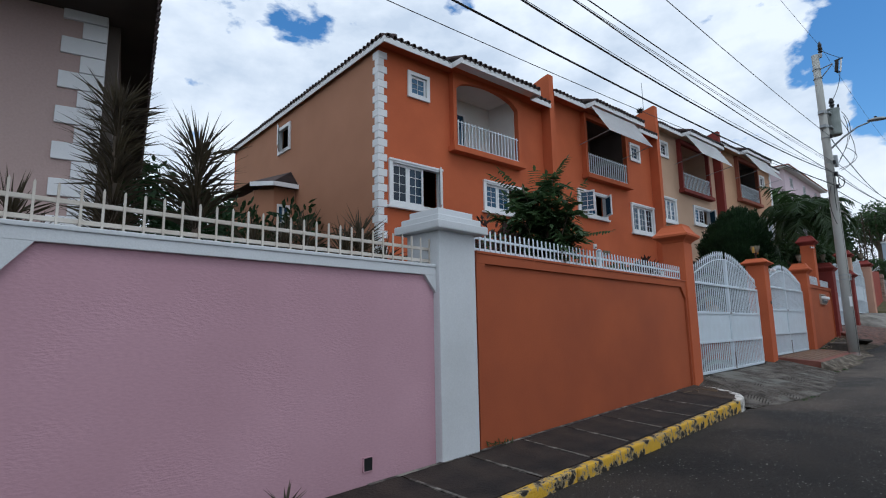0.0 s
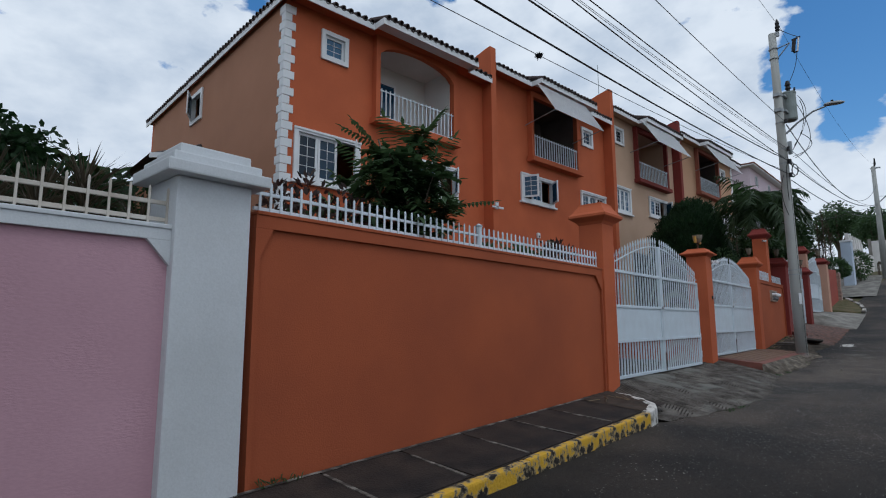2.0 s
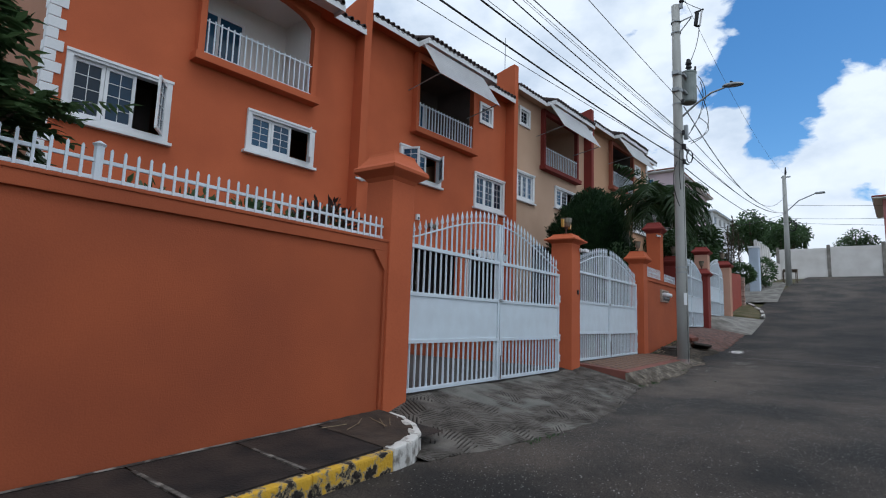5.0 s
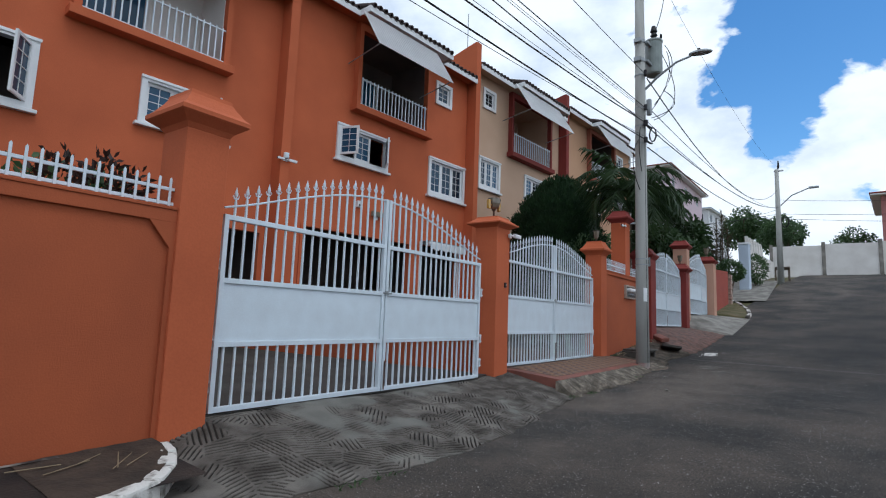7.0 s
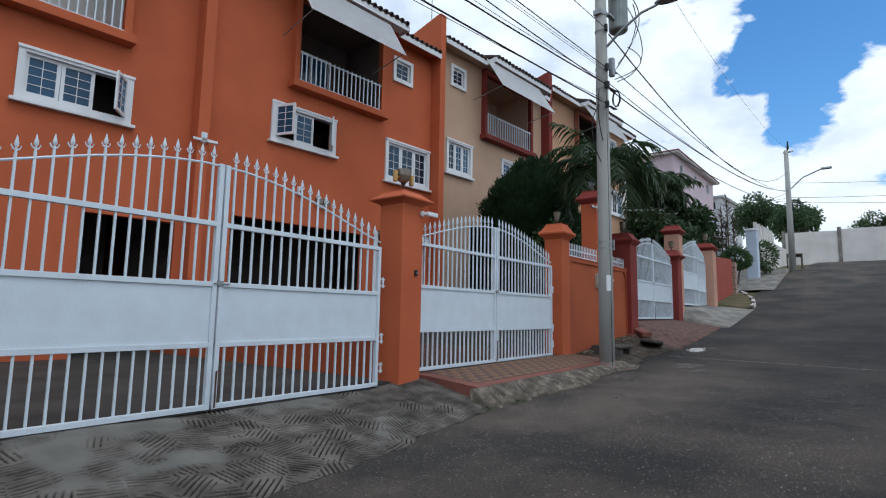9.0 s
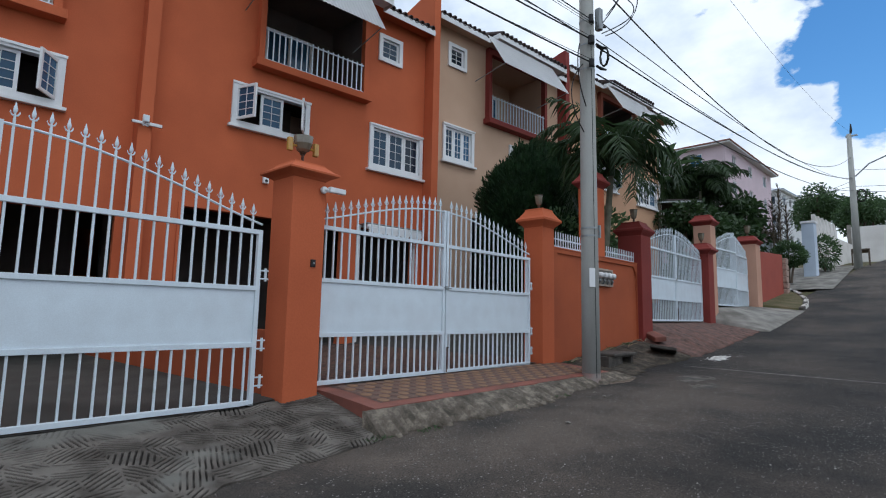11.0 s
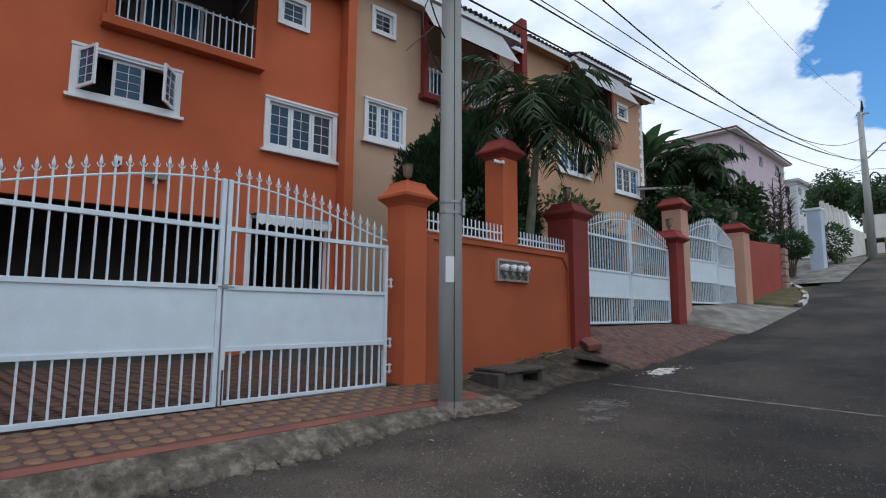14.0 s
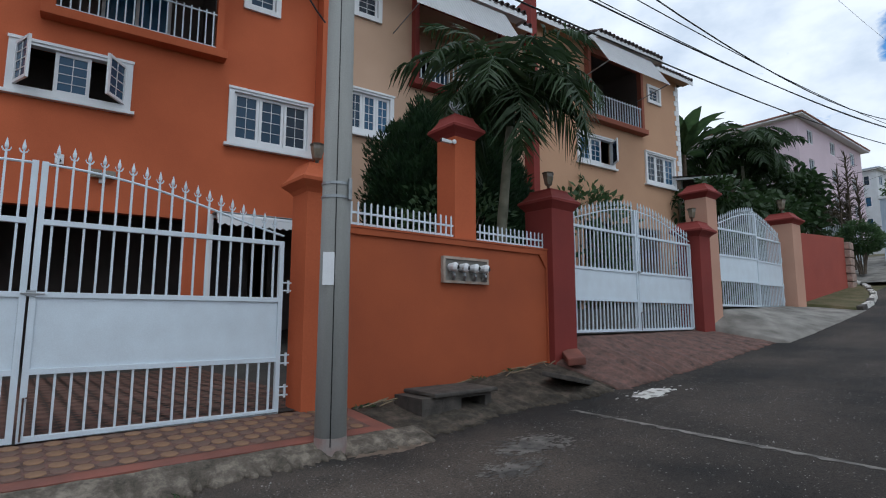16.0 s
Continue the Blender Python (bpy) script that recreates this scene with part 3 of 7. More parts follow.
def tile_edge(parent, p0, p1, mat, inward, slope=0.34, reach=0.6, step=0.24):
    """A row of barrel tiles whose ends show along an eave from p0 to p1."""
    a, b = Vector(p0), Vector(p1)
    n = max(1, int((b - a).length / step))
    up = Vector((inward[0], inward[1], slope)) * reach
    turn = Vector((0, 0, 1)).rotation_difference(up.normalized()).to_matrix().to_4x4()
    bm = bmesh.new()
    ring0 = [bm.verts.new((0.085 * math.cos(q * 6.28319 / 9), 0.085 * math.sin(q * 6.28319 / 9), 0)) for q in range(9)]
    ring1 = [bm.verts.new((v.co.x * 0.9, v.co.y * 0.9, up.length)) for v in ring0]
    hollow = [bm.verts.new((v.co.x * 0.72, v.co.y * 0.72, 0)) for v in ring0]
    deep_ = [bm.verts.new((v.co.x * 0.72, v.co.y * 0.72, 0.12)) for v in ring0]
    for q in range(9):
        w = (q + 1) % 9
        bm.faces.new((ring0[q], ring0[w], ring1[w], ring1[q]))
        bm.faces.new((ring0[w], ring0[q], hollow[q], hollow[w]))
        bm.faces.new((hollow[w], hollow[q], deep_[q], deep_[w]))
    bm.faces.new(deep_)
    first_tile = None
    for k in range(n):
        p = a + (b - a) * ((k + 0.5) / n)
        if first_tile is None:
            first_tile = ob = part("roof_tile", bm, mat, parent, smooth=False)
        else:
            ob = new("roof_tile", first_tile.data)
            ob.parent = parent
        ob.matrix_local = Matrix.Translation(p + Vector((0, 0, 0.012 * math.sin(k * 7.3)))) @ turn


def balcony(house, x0, x1, slab, top, colour, room, arch, rail_mat, depth=1.8):
    p = 0.22
    y0 = FY - p
    part("balcony_floor", box(x0 - 0.25, y0 - 0.12, slab - 0.21, x1 + 0.25, FY + depth, slab, bevel=0.012), colour, house)
    z_top = top
    bm = bmesh.new()
    add_box(bm, x0 - 0.16, y0, slab + 0.001, x0, FY + 0.001, z_top)
    add_box(bm, x1, y0, slab + 0.001, x1 + 0.16, FY + 0.001, z_top)
    n = 14
    if arch:
        crown, spring = z_top - 0.16, z_top - 0.62
        pts = [(x0 + (x1 - x0) * k / n, spring + (crown - spring) * (1 - (2 * k / n - 1) ** 2) ** 0.6) for k in range(n + 1)]
        add_prism(bm, pts + [(x1, z_top), (x0, z_top)], y0 + 0.001, y0 + 0.2)
    else:
        add_box(bm, x0, y0 + 0.001, z_top - 0.25, x1, y0 + 0.2, z_top)
    part("balcony_surround", bm, colour, house)
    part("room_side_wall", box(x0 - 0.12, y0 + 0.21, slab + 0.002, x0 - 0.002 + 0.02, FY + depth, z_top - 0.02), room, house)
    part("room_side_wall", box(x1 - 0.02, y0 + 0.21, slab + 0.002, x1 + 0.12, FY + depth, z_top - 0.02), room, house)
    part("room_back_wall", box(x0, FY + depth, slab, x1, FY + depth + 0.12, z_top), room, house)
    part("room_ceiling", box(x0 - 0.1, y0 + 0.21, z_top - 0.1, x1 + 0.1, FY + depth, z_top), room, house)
    mid = (x0 + x1) / 2 - (0.62 if arch else 0.0)
    dr = part("balcony_door", pierced(mid - 0.8, mid + 0.8, slab, slab + 2.1, [(mid - 0.72, mid - 0.04, slab + 0.08, slab + 2.02), (mid + 0.04, mid + 0.72, slab + 0.08, slab + 2.02)],
                                      FY + depth - 0.06, FY + depth - 0.005), WHITE, house)
    for u in (-0.38, 0.38):
        part("pane", box(mid + u - 0.34, FY + depth - 0.03, slab + 0.08, mid + u + 0.34, FY + depth - 0.02, slab + 2.02), GLASS, dr)
    rl = bmesh.new()
    add_box(rl, x0, y0 + 0.03, slab + 0.92, x1, y0 + 0.06, slab + 0.95)
    add_box(rl, x0, y0 + 0.03, slab + 0.06, x1, y0 + 0.06, slab + 0.09)
    rail = part("balcony_rail", rl, rail_mat, house, "painted metal balcony railing")
    nb = int((x1 - x0) / 0.17)
    for k in range(nb):
        x = x0 + (x1 - x0) * (k + 0.5) / nb
        part("baluster", box(x - 0.015, y0 + 0.028, slab + 0.02, x + 0.015, y0 + 0.062, slab + 1.0), rail_mat, rail)


def awning(house, x0, x1, z, label="white corrugated metal awning"):
    bm = bmesh.new()
    n = int((x1 - x0) / 0.12)
    top, low = [], []
    for k in range(n * 2 + 1):
        x = x0 + (x1 - x0) * k / (n * 2)
        dz = 0.02 * (k % 2)
        top.append(bm.verts.new((x, FY - 0.95, z + dz)))
        low.append(bm.verts.new((x, FY - 1.8, z - 1.38 + dz)))
    for k in range(n * 2):
        bm.faces.new((top[k], top[k + 1], low[k + 1], low[k]))
    bmesh.ops.solidify(bm, geom=bm.faces[:], thickness=0.015)
    aw = part("awning", bm, WHITE, house, label)
    for x in (x0 + 0.1, x1 - 0.1):
        part("awning_arm", tube([(x, FY - 0.22, z - 1.55), (x, FY - 1.75, z - 1.32)], 0.018, 6), STEEL, aw)


def house_unit(x0, x1, lift, wall_mat, wins, bal, garages, room, bal_mat, rail_mat, label, arch=False, side=None):
    """One house of the terrace, from x0 to x1; heights are raised by lift."""
    h = thing("terrace_house", pose(0, 0, 0), label, "house", "terrace of houses")
    eave = 10.58 + lift
    base = 0.2
    back = 26.5
    holes = [(w[0] + 0.1, w[1] - 0.1, w[2] + 0.12, w[3] - 0.1) for w in wins] + [(bal[0], bal[1], bal[2], bal[3])] + [tuple(g) for g in garages]
    part("wall", pierced(x0, x1, base, eave, holes, FY, FY + 0.2), wall_mat, h)
    for w in wins:
        window(h, *w[:4], *w[4:])
    balcony(h, bal[0], bal[1], bal[2], bal[3], bal_mat, room, arch, rail_mat, depth=1.35 if arch else 1.8)
    for g in garages:
        if 0 < lift < 1:
            part("garage_frame", pierced(g[0] - 0.09, g[1] + 0.09, g[2], g[3] + 0.09, [(g[0], g[1], g[2], g[3])], FY - 0.03, FY - 0.002), WHITE if g[1] - g[0] < 3 else wall_mat, h)
    part("back_wall", box(x0, back - 0.2, base, x1, back, eave), wall_mat, h)
    # dark panels behind the large windows, room shade in their colour
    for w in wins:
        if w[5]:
            part("shade_panel", box(w[0], FY + 1.2, w[2] - 0.1, w[1], FY + 1.3, w[3] + 0.1), DARK_ROOM, h)
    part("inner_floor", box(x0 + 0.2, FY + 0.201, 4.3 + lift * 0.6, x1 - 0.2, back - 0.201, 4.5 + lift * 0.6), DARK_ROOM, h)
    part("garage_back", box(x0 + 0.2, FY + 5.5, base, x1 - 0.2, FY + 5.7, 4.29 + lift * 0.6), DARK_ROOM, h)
    # roof with projecting front over the balcony
    bm = bmesh.new()
    oh = 0.5
    xl = x0 - (0.13 if side == "left" else 0)
    xr = x1 + (oh if side == "right" else 0)
    ridge = eave + 2.2
    mid = (FY + back) / 2
    pts = [(xl, FY - oh, eave), (xr, FY - oh, eave), (xr - (6 if side == "right" else 0), mid, ridge), (xl + (6 if side == "left" else 0), mid, ridge), (xl, back + oh, eave), (xr, back + oh, eave)]
    v = [bm.verts.new(q) for q in pts]
    bm.faces.new((v[0], v[1], v[2], v[3]))
    bm.faces.new((v[3], v[2], v[5], v[4]))
    bm.faces.new((v[0], v[3], v[4]))
    bm.faces.new((v[1], v[5], v[2]))
    bm.faces.new((v[0], v[4], v[5], v[1]))
    roof = part("roof", bm, ROOF, h, "dark barrel tile roof")
    fas = bmesh.new()
    b0, b1 = bal[0] - 0.45, bal[1] + 0.45
    add_box(fas, xl, FY - oh - 0.03, eave - 0.17, b0, FY - oh, eave + 0.03)
    add_box(fas, b1, FY - oh - 0.03, eave - 0.17, xr, FY - oh, eave + 0.03)
    add_box(fas, b0, FY - oh - 0.53, eave - 0.17, b1, FY - oh - 0.5, eave + 0.03)
    add_box(fas, b0 - 0.03, FY - oh - 0.53, eave - 0.17, b0, FY - oh, eave + 0.03)
    add_box(fas, b1, FY - oh - 0.53, eave - 0.17, b1 + 0.03, FY - oh, eave + 0.03)
    add_box(fas, b0, FY - oh - 0.5, eave - 0.06, b1, FY - oh - 0.001, eave - 0.03)
    if side == "left":
        add_box(fas, xl - 0.03, FY - oh - 0.03, eave - 0.17, xl, back + oh, eave + 0.03)
    part("fascia", fas, WHITE, roof, "white painted fascia board")
    sf = box(xl, FY - oh, eave - 0.05, xr, FY - 0.001, eave - 0.031)
    if side == "left":
        add_box(sf, xl, FY, eave - 0.05, x0 - 0.001, back, eave - 0.031)
    part("soffit", sf, wall_mat, roof, "painted soffit boards")
    e = eave + 0.06
    tile_edge(roof, (xl, FY - oh - 0.06, e), (b0, FY - oh - 0.06, e), ROOF, (0, 1))
    tile_edge(roof, (b1, FY - oh - 0.06, e), (xr, FY - oh - 0.06, e), ROOF, (0, 1))
    tile_edge(roof, (b0, FY - oh - 0.58, e), (b1, FY - oh - 0.58, e), ROOF, (0, 1), reach=1.0)
    if side == "left":
        tile_edge(roof, (xl - 0.06, FY - oh, e), (xl - 0.06, back + oh, e), ROOF, (1, 0))
    if side == "left":
        part("side_wall", pierced(FY + 0.2, back, base, eave, [(20.05, 21.15, 8.9, 10.0)], -0.2, 0), TAN, h).matrix_local = pose(x0, 0, 0, 0, 0, 90)
        quoins(h, x0, FY, 3.0, eave - 0.2, WHITE)
    if side == "right":
        part("side_wall", box(x1 - 0.2, FY + 0.2, base, x1, back, eave), PEACH, h)
        quoins(h, x1, FY, 3.0, eave - 0.2, WHITE, side=1)
    return h


def party_rib(x, z1, mat):
    """A narrow rib between two fronts whose top rises over the eaves and slopes back into the roof."""
    t = thing("party_wall", pose(x, FY, 0), "projecting rendered party wall between two houses", "wall", "terrace ribs")
    part("rib", box(-0.29, -0.47, 0.2, 0.0, 0.0, z1 - 1.601, bevel=0.01), mat, t)
    fin = prism([(-0.47, z1 - 1.6), (-0.47, z1 - 0.02), (-0.44, z1), (-0.24, z1 - 0.02), (3.6, z1 - 0.9), (3.6, z1 - 1.6)], 0.0, 0.29)
    part("parapet", fin, mat, t).matrix_local = pose(0, 0, 0, 0, 0, 90)


# window rows: x0, x1, z0, z1, casements, large, left one open, right one open
house_unit(9.03, 17.21, 0.0, ORANGE, [(9.4, 11.6, 5.22, 6.84, 3, True, False, True), (13.6, 15.8, 5.6, 6.85, 3, True, False, True), (10.17, 11.1, 9.12, 10.05, 1, False)],
           (12.2, 15.45, 7.78, 10.55), [(15.0, 17.0, 0.2, 3.5)], WHITE_ROOM, ORANGE, WHITE_METAL, "orange rendered end house of a three-storey terrace", arch=True, side="left")
house_unit(17.49, 26.07, 0.64, ORANGE, [(19.42, 21.68, 6.2, 7.47, 3, True, True, True), (23.8, 26.0, 5.88, 7.46, 3, True), (24.05, 25.02, 9.66, 10.6, 1, False)],
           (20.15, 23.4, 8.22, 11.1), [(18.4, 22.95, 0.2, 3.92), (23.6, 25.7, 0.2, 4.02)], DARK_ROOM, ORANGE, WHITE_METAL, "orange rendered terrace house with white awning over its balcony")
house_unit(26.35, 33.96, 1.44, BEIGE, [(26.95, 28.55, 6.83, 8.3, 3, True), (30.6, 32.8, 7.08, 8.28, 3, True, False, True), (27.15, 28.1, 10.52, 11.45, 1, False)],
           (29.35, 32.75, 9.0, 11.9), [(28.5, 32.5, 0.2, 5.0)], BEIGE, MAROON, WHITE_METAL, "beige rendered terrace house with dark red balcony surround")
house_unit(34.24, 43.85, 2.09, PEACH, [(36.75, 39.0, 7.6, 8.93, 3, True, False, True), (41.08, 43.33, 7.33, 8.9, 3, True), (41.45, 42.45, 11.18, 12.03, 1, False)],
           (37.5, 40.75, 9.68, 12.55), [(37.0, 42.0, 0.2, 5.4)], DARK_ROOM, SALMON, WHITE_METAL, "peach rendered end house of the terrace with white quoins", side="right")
party_rib(17.49, 11.95, ORANGE)
party_rib(26.36, 12.95, ORANGE)
party_rib(34.25, 13.4, MAROON)

for ax0, ax1, az in ((19.45, 23.05, 10.98), (28.3, 32.3, 11.78), (36.6, 40.5, 12.42)):
    a = thing("window_awning", pose(0, 0, 0), "white corrugated metal awning propped over a balcony", "awning", "balcony awnings")
    awning(a, ax0, ax1, az)

# lean-to and side window of the end house
lean = thing("side_porch", pose(0.28, 0, 0), "small tan side extension with tiled lean-to roof", "extension")
part("wall", pierced(7.9, 8.749, 2.0, 7.0, [(8.06, 8.5, 5.6, 6.3)], 19.5, 19.7), TAN, lean)
part("outer_wall", box(7.36, 20.1, 2.0, 7.5, 24.5, 6.9), TAN, lean)
part("splayed_wall", box(0, 0, 2.0, 0.78, 0.15, 6.9), TAN, lean).matrix_local = pose(7.36, 20.06, 0, 0, 0, -46)
part("window_frame", pierced(8.02, 8.54, 5.56, 6.34, [(8.09, 8.25, 5.64, 6.26), (8.31, 8.47, 5.64, 6.26)], 19.46, 19.55), WHITE, lean)
part("pane", box(8.06, 19.56, 5.6, 8.5, 19.58, 6.3), GLASS, lean)
bm = bmesh.new()
vs = [bm.verts.new(q) for q in ((8.749, 19.2, 7.15), (7.75, 19.2, 7.15), (7.1, 19.85, 7.15), (7.1, 24.6, 7.15), (8.749, 24.6, 7.85), (8.749, 19.9, 7.85))]
bm.faces.new((vs[0], vs[1], vs[5]))
bm.faces.new((vs[1], vs[2], vs[5]))
bm.faces.new((vs[2], vs[3], vs[4], vs[5]))
bm.faces.new((vs[0], vs[5], vs[4], vs[3], vs[2], vs[1]))
part("roof", bm, ROOF, lean, "dark brown tiled lean-to roof")
fb = bmesh.new()
add_box(fb, 7.75, 19.15, 6.97, 8.749, 19.19, 7.14)
part("fascia", fb, WHITE, lean)
part("splayed_fascia", box(0, -0.02, 6.97, 0.93, 0.02, 7.14), WHITE, lean).matrix_local = pose(7.08, 19.84, 0, 0, 0, -45)
sw = thing("side_window", pose(9.03, 20.6, 9.45, 0, 0, -90), "small white side window with its sash swung open", "window")
part("window_frame", pierced(-0.6, 0.6, -0.6, 0.6, [(-0.45, 0.45, -0.45, 0.45)], -0.06, 0.1), WHITE, sw)
sash = part("sash", pierced(0, 0.88, -0.44, 0.44, [(0.07, 0.81, -0.37, 0.37)], -0.02, 0.02), WHITE, sw)
sash.matrix_local = pose(-0.44, -0.05, 0, 0, 0, -28)
part("pane", box(0.07, -0.006, -0.37, 0.81, 0.006, 0.37), GLASS, sash)


# ---- pavement, kerbs, driveways ----
def slope_sheet(s0, s1, d0, d1, height, ns=40, nd=8, ragged=0.0, seed=1, skirt=0.0):
    rnd = random.Random(seed)
    bm = bmesh.new()
    grid = []
    for i in range(ns + 1):
        s = s0 + (s1 - s0) * i / ns
        o = d0(s) if callable(d0) else d0
        j = (rnd.random() - 0.5) * ragged
        grid.append([bm.verts.new((s, o + j * (1 - k / nd) + (d1 - o) * k / nd, height(s, o + (d1 - o) * k / nd, k / nd))) for k in range(nd + 1)])
    for i in range(ns):
        for k in range(nd):
            bm.faces.new((grid[i][k], grid[i + 1][k], grid[i + 1][k + 1], grid[i][k + 1]))
    if skirt:
        rim = [grid[i][0] for i in range(ns + 1)] + [grid[ns][k] for k in range(1, nd + 1)]
        rim2 = [grid[0][k] for k in range(nd + 1)]
        for row in (rim, rim2):
            low = [bm.verts.new(v.co - Vector((0, 0, skirt))) for v in row]
            for i in range(len(row) - 1):
                bm.faces.new((row[i], row[i + 1], low[i + 1], low[i]))
    return bm


def road_under(s, d):
    p = fence_at(s, d).translation
    return road_z(p.x)


YARD_S = (-14, 4, 11, 12, 17.5, 18.2, 24, 28.2, 29, 34, 35.4, 41, 48, 60)
YARD_Z = (-0.05, 0.0, 0.12, 0.25, 0.25, 0.4, 0.44, 1.1, 1.26, 1.28, 1.86, 2.0, 2.6, 4.2)


def yard_z(s):
    return float(np.interp(s, YARD_S, YARD_Z))


yard = part("yard", slope_sheet(-14, 60, 0.1, 24, lambda s, d, f: yard_z(s) + 0.02, ns=74, nd=6), material("dark_stained_forecourt", (0.07, 0.068, 0.062), second=(0.035, 0.035, 0.032), scale=1.2, grain=40, bump=0.3), None, smooth=True)
yard.matrix_world = FENCE
tagged(yard, "stained concrete forecourt behind the boundary wall", "yard", kind="structure")

walk_way = thing("pavement", FENCE, "blackened concrete pavement with pale mortar joints", "pavement", kind="structure")
part("bed", slope_sheet(-12, 11.3, -1.06, 0.0, lambda s, d, f: walk_z(s) - 0.012 + 0.076 * d, ns=24, nd=1), DARK_WALK, walk_way)
PALE_JOINT = material("pale_mortar", (0.26, 0.24, 0.21), second=(0.05, 0.043, 0.038), scale=6, grain=50, stain=0.16, mid=0.53)
for k in range(22):
    s0 = -10.7 + k * 1.0
    if s0 > 9.5:
        break
    bm = bmesh.new()
    add_box(bm, 0.012, -1.045, -0.08, 0.988, -0.03, 0.0, bevel=0.005)
    sl = part("slab", bm, DARK_WALK, walk_way)
    sl.matrix_local = pose(s0, 0, walk_z(s0), 4.35, -1.5, 0)
    if s0 > 9.0:
        continue
    jn = part("mortar_joint", box(-0.02, -1.02, -0.05, 0.02, -0.12 - 0.3 * ((k * 7) % 5) / 5, 0.005), PALE_JOINT, walk_way, "pale mortar joint")
    jn.matrix_local = pose(s0 + 1.0, 0, walk_z(s0 + 1.0), 4.35, 0, 3 * math.sin(k * 5))
kerb = thing("kerb", FENCE, "worn yellow and black painted concrete kerb", "kerb", kind="structure")
s_k, k = -10.0, 0
rk = random.Random(4)
while s_k < 10.25:
    ln = rk.uniform(0.9, 1.9) if k % 2 == 0 else rk.uniform(0.5, 0.8)
    ln = min(ln, 10.3 - s_k)
    white = s_k > 9.9
    mat = (KERB_WHITE if k % 2 == 0 else KERB_DARK) if white else YELLOW
    bm = bmesh.new()
    add_box(bm, 0, -0.058, -0.32, ln, 0.058, 0.0, bevel=0.025)
    stone = part("kerb_stone", bm, mat, kerb, smooth=False)
    turn = 0.0
    stone.matrix_local = pose(s_k, -1.11 + 0.25 * turn ** 2, walk_z(s_k) - 0.085 - 0.02 * turn + rk.uniform(-0.008, 0.008), 0, -1.5, 20 * turn + rk.uniform(-1, 1))
    s_k += ln + 0.006
    k += 1
curve_pts = [(10.3, -1.11), (10.62, -1.07), (10.92, -0.94), (11.15, -0.7), (11.3, -0.42), (11.38, -0.12)]
for (sa, da), (sb, db) in zip(curve_pts, curve_pts[1:]):
    ln = math.hypot(sb - sa, db - da)
    st = part("kerb_stone", box(-0.01, -0.075, -0.32, ln + 0.01, 0.075, 0.0, bevel=0.025), KERB_WHITE, kerb, "worn white painted kerb stone")
    st.matrix_local = pose(sa, da, walk_z(sa) + 0.01 + 0.072 * da, 0, -1.5, math.degrees(math.atan2(db - da, sb - sa)))
part("wall_fillet", slope_sheet(2.9, 10.6, -0.075, -0.028, lambda q, d, f: walk_z(q) + 0.008 + 0.076 * d, ns=60, nd=1, ragged=0.02), PALE_JOINT, walk_way, "pale mortar fillet along the wall foot")
dirt = part("pavement_dirt", slope_sheet(10.28, 11.36, lambda q: float(np.interp(q, [p[0] for p in curve_pts], [p[1] for p in curve_pts])), 0.0, lambda q, d, f: walk_z(q) + 0.004 + 0.076 * d + 0.02 * noise.noise((q * 4, d * 4, 1)), ns=14, nd=8),
            material("dark_brown_dirt", (0.075, 0.052, 0.038), second=(0.035, 0.026, 0.02), scale=4, grain=30, bump=0.8, rough=0.95), walk_way, "bare brown dirt at the pavement end", smooth=True)


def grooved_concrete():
    """Stained grey concrete; its colour is darkened along the cut grooves that the mesh carries."""
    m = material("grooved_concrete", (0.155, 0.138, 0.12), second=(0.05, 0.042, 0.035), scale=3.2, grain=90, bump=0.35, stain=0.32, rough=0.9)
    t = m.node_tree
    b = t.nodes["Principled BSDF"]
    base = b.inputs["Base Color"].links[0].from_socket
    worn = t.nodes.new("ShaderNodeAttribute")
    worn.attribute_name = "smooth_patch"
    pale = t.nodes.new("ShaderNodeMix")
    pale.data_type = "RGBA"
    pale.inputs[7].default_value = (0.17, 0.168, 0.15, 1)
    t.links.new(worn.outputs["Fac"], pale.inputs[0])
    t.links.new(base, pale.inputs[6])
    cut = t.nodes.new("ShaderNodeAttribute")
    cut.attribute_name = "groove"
    groove_tone = t.nodes.new("ShaderNodeMix")
    groove_tone.data_type = "RGBA"
    groove_tone.inputs[7].default_value = (0.014, 0.011, 0.009, 1)
    t.links.new(cut.outputs["Fac"], groove_tone.inputs[0])
    t.links.new(pale.outputs[2], groove_tone.inputs[6])
    t.links.new(groove_tone.outputs[2], b.inputs["Base Color"])
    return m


def value_noise(x, y, cell, seed):
    """Smooth random field between 0 and 1."""
    g = np.random.RandomState(seed).rand(257, 257)
    u, v = x / cell + 100.0, y / cell + 100.0
    i, k = np.floor(u).astype(int), np.floor(v).astype(int)
    f, h = u - i, v - k
    f, h = f * f * (3 - 2 * f), h * h * (3 - 2 * h)
    i, k = i % 256, k % 256
    return (g[i, k] * (1 - f) + g[i + 1, k] * f) * (1 - h) + (g[i, k + 1] * (1 - f) + g[i + 1, k + 1] * f) * h


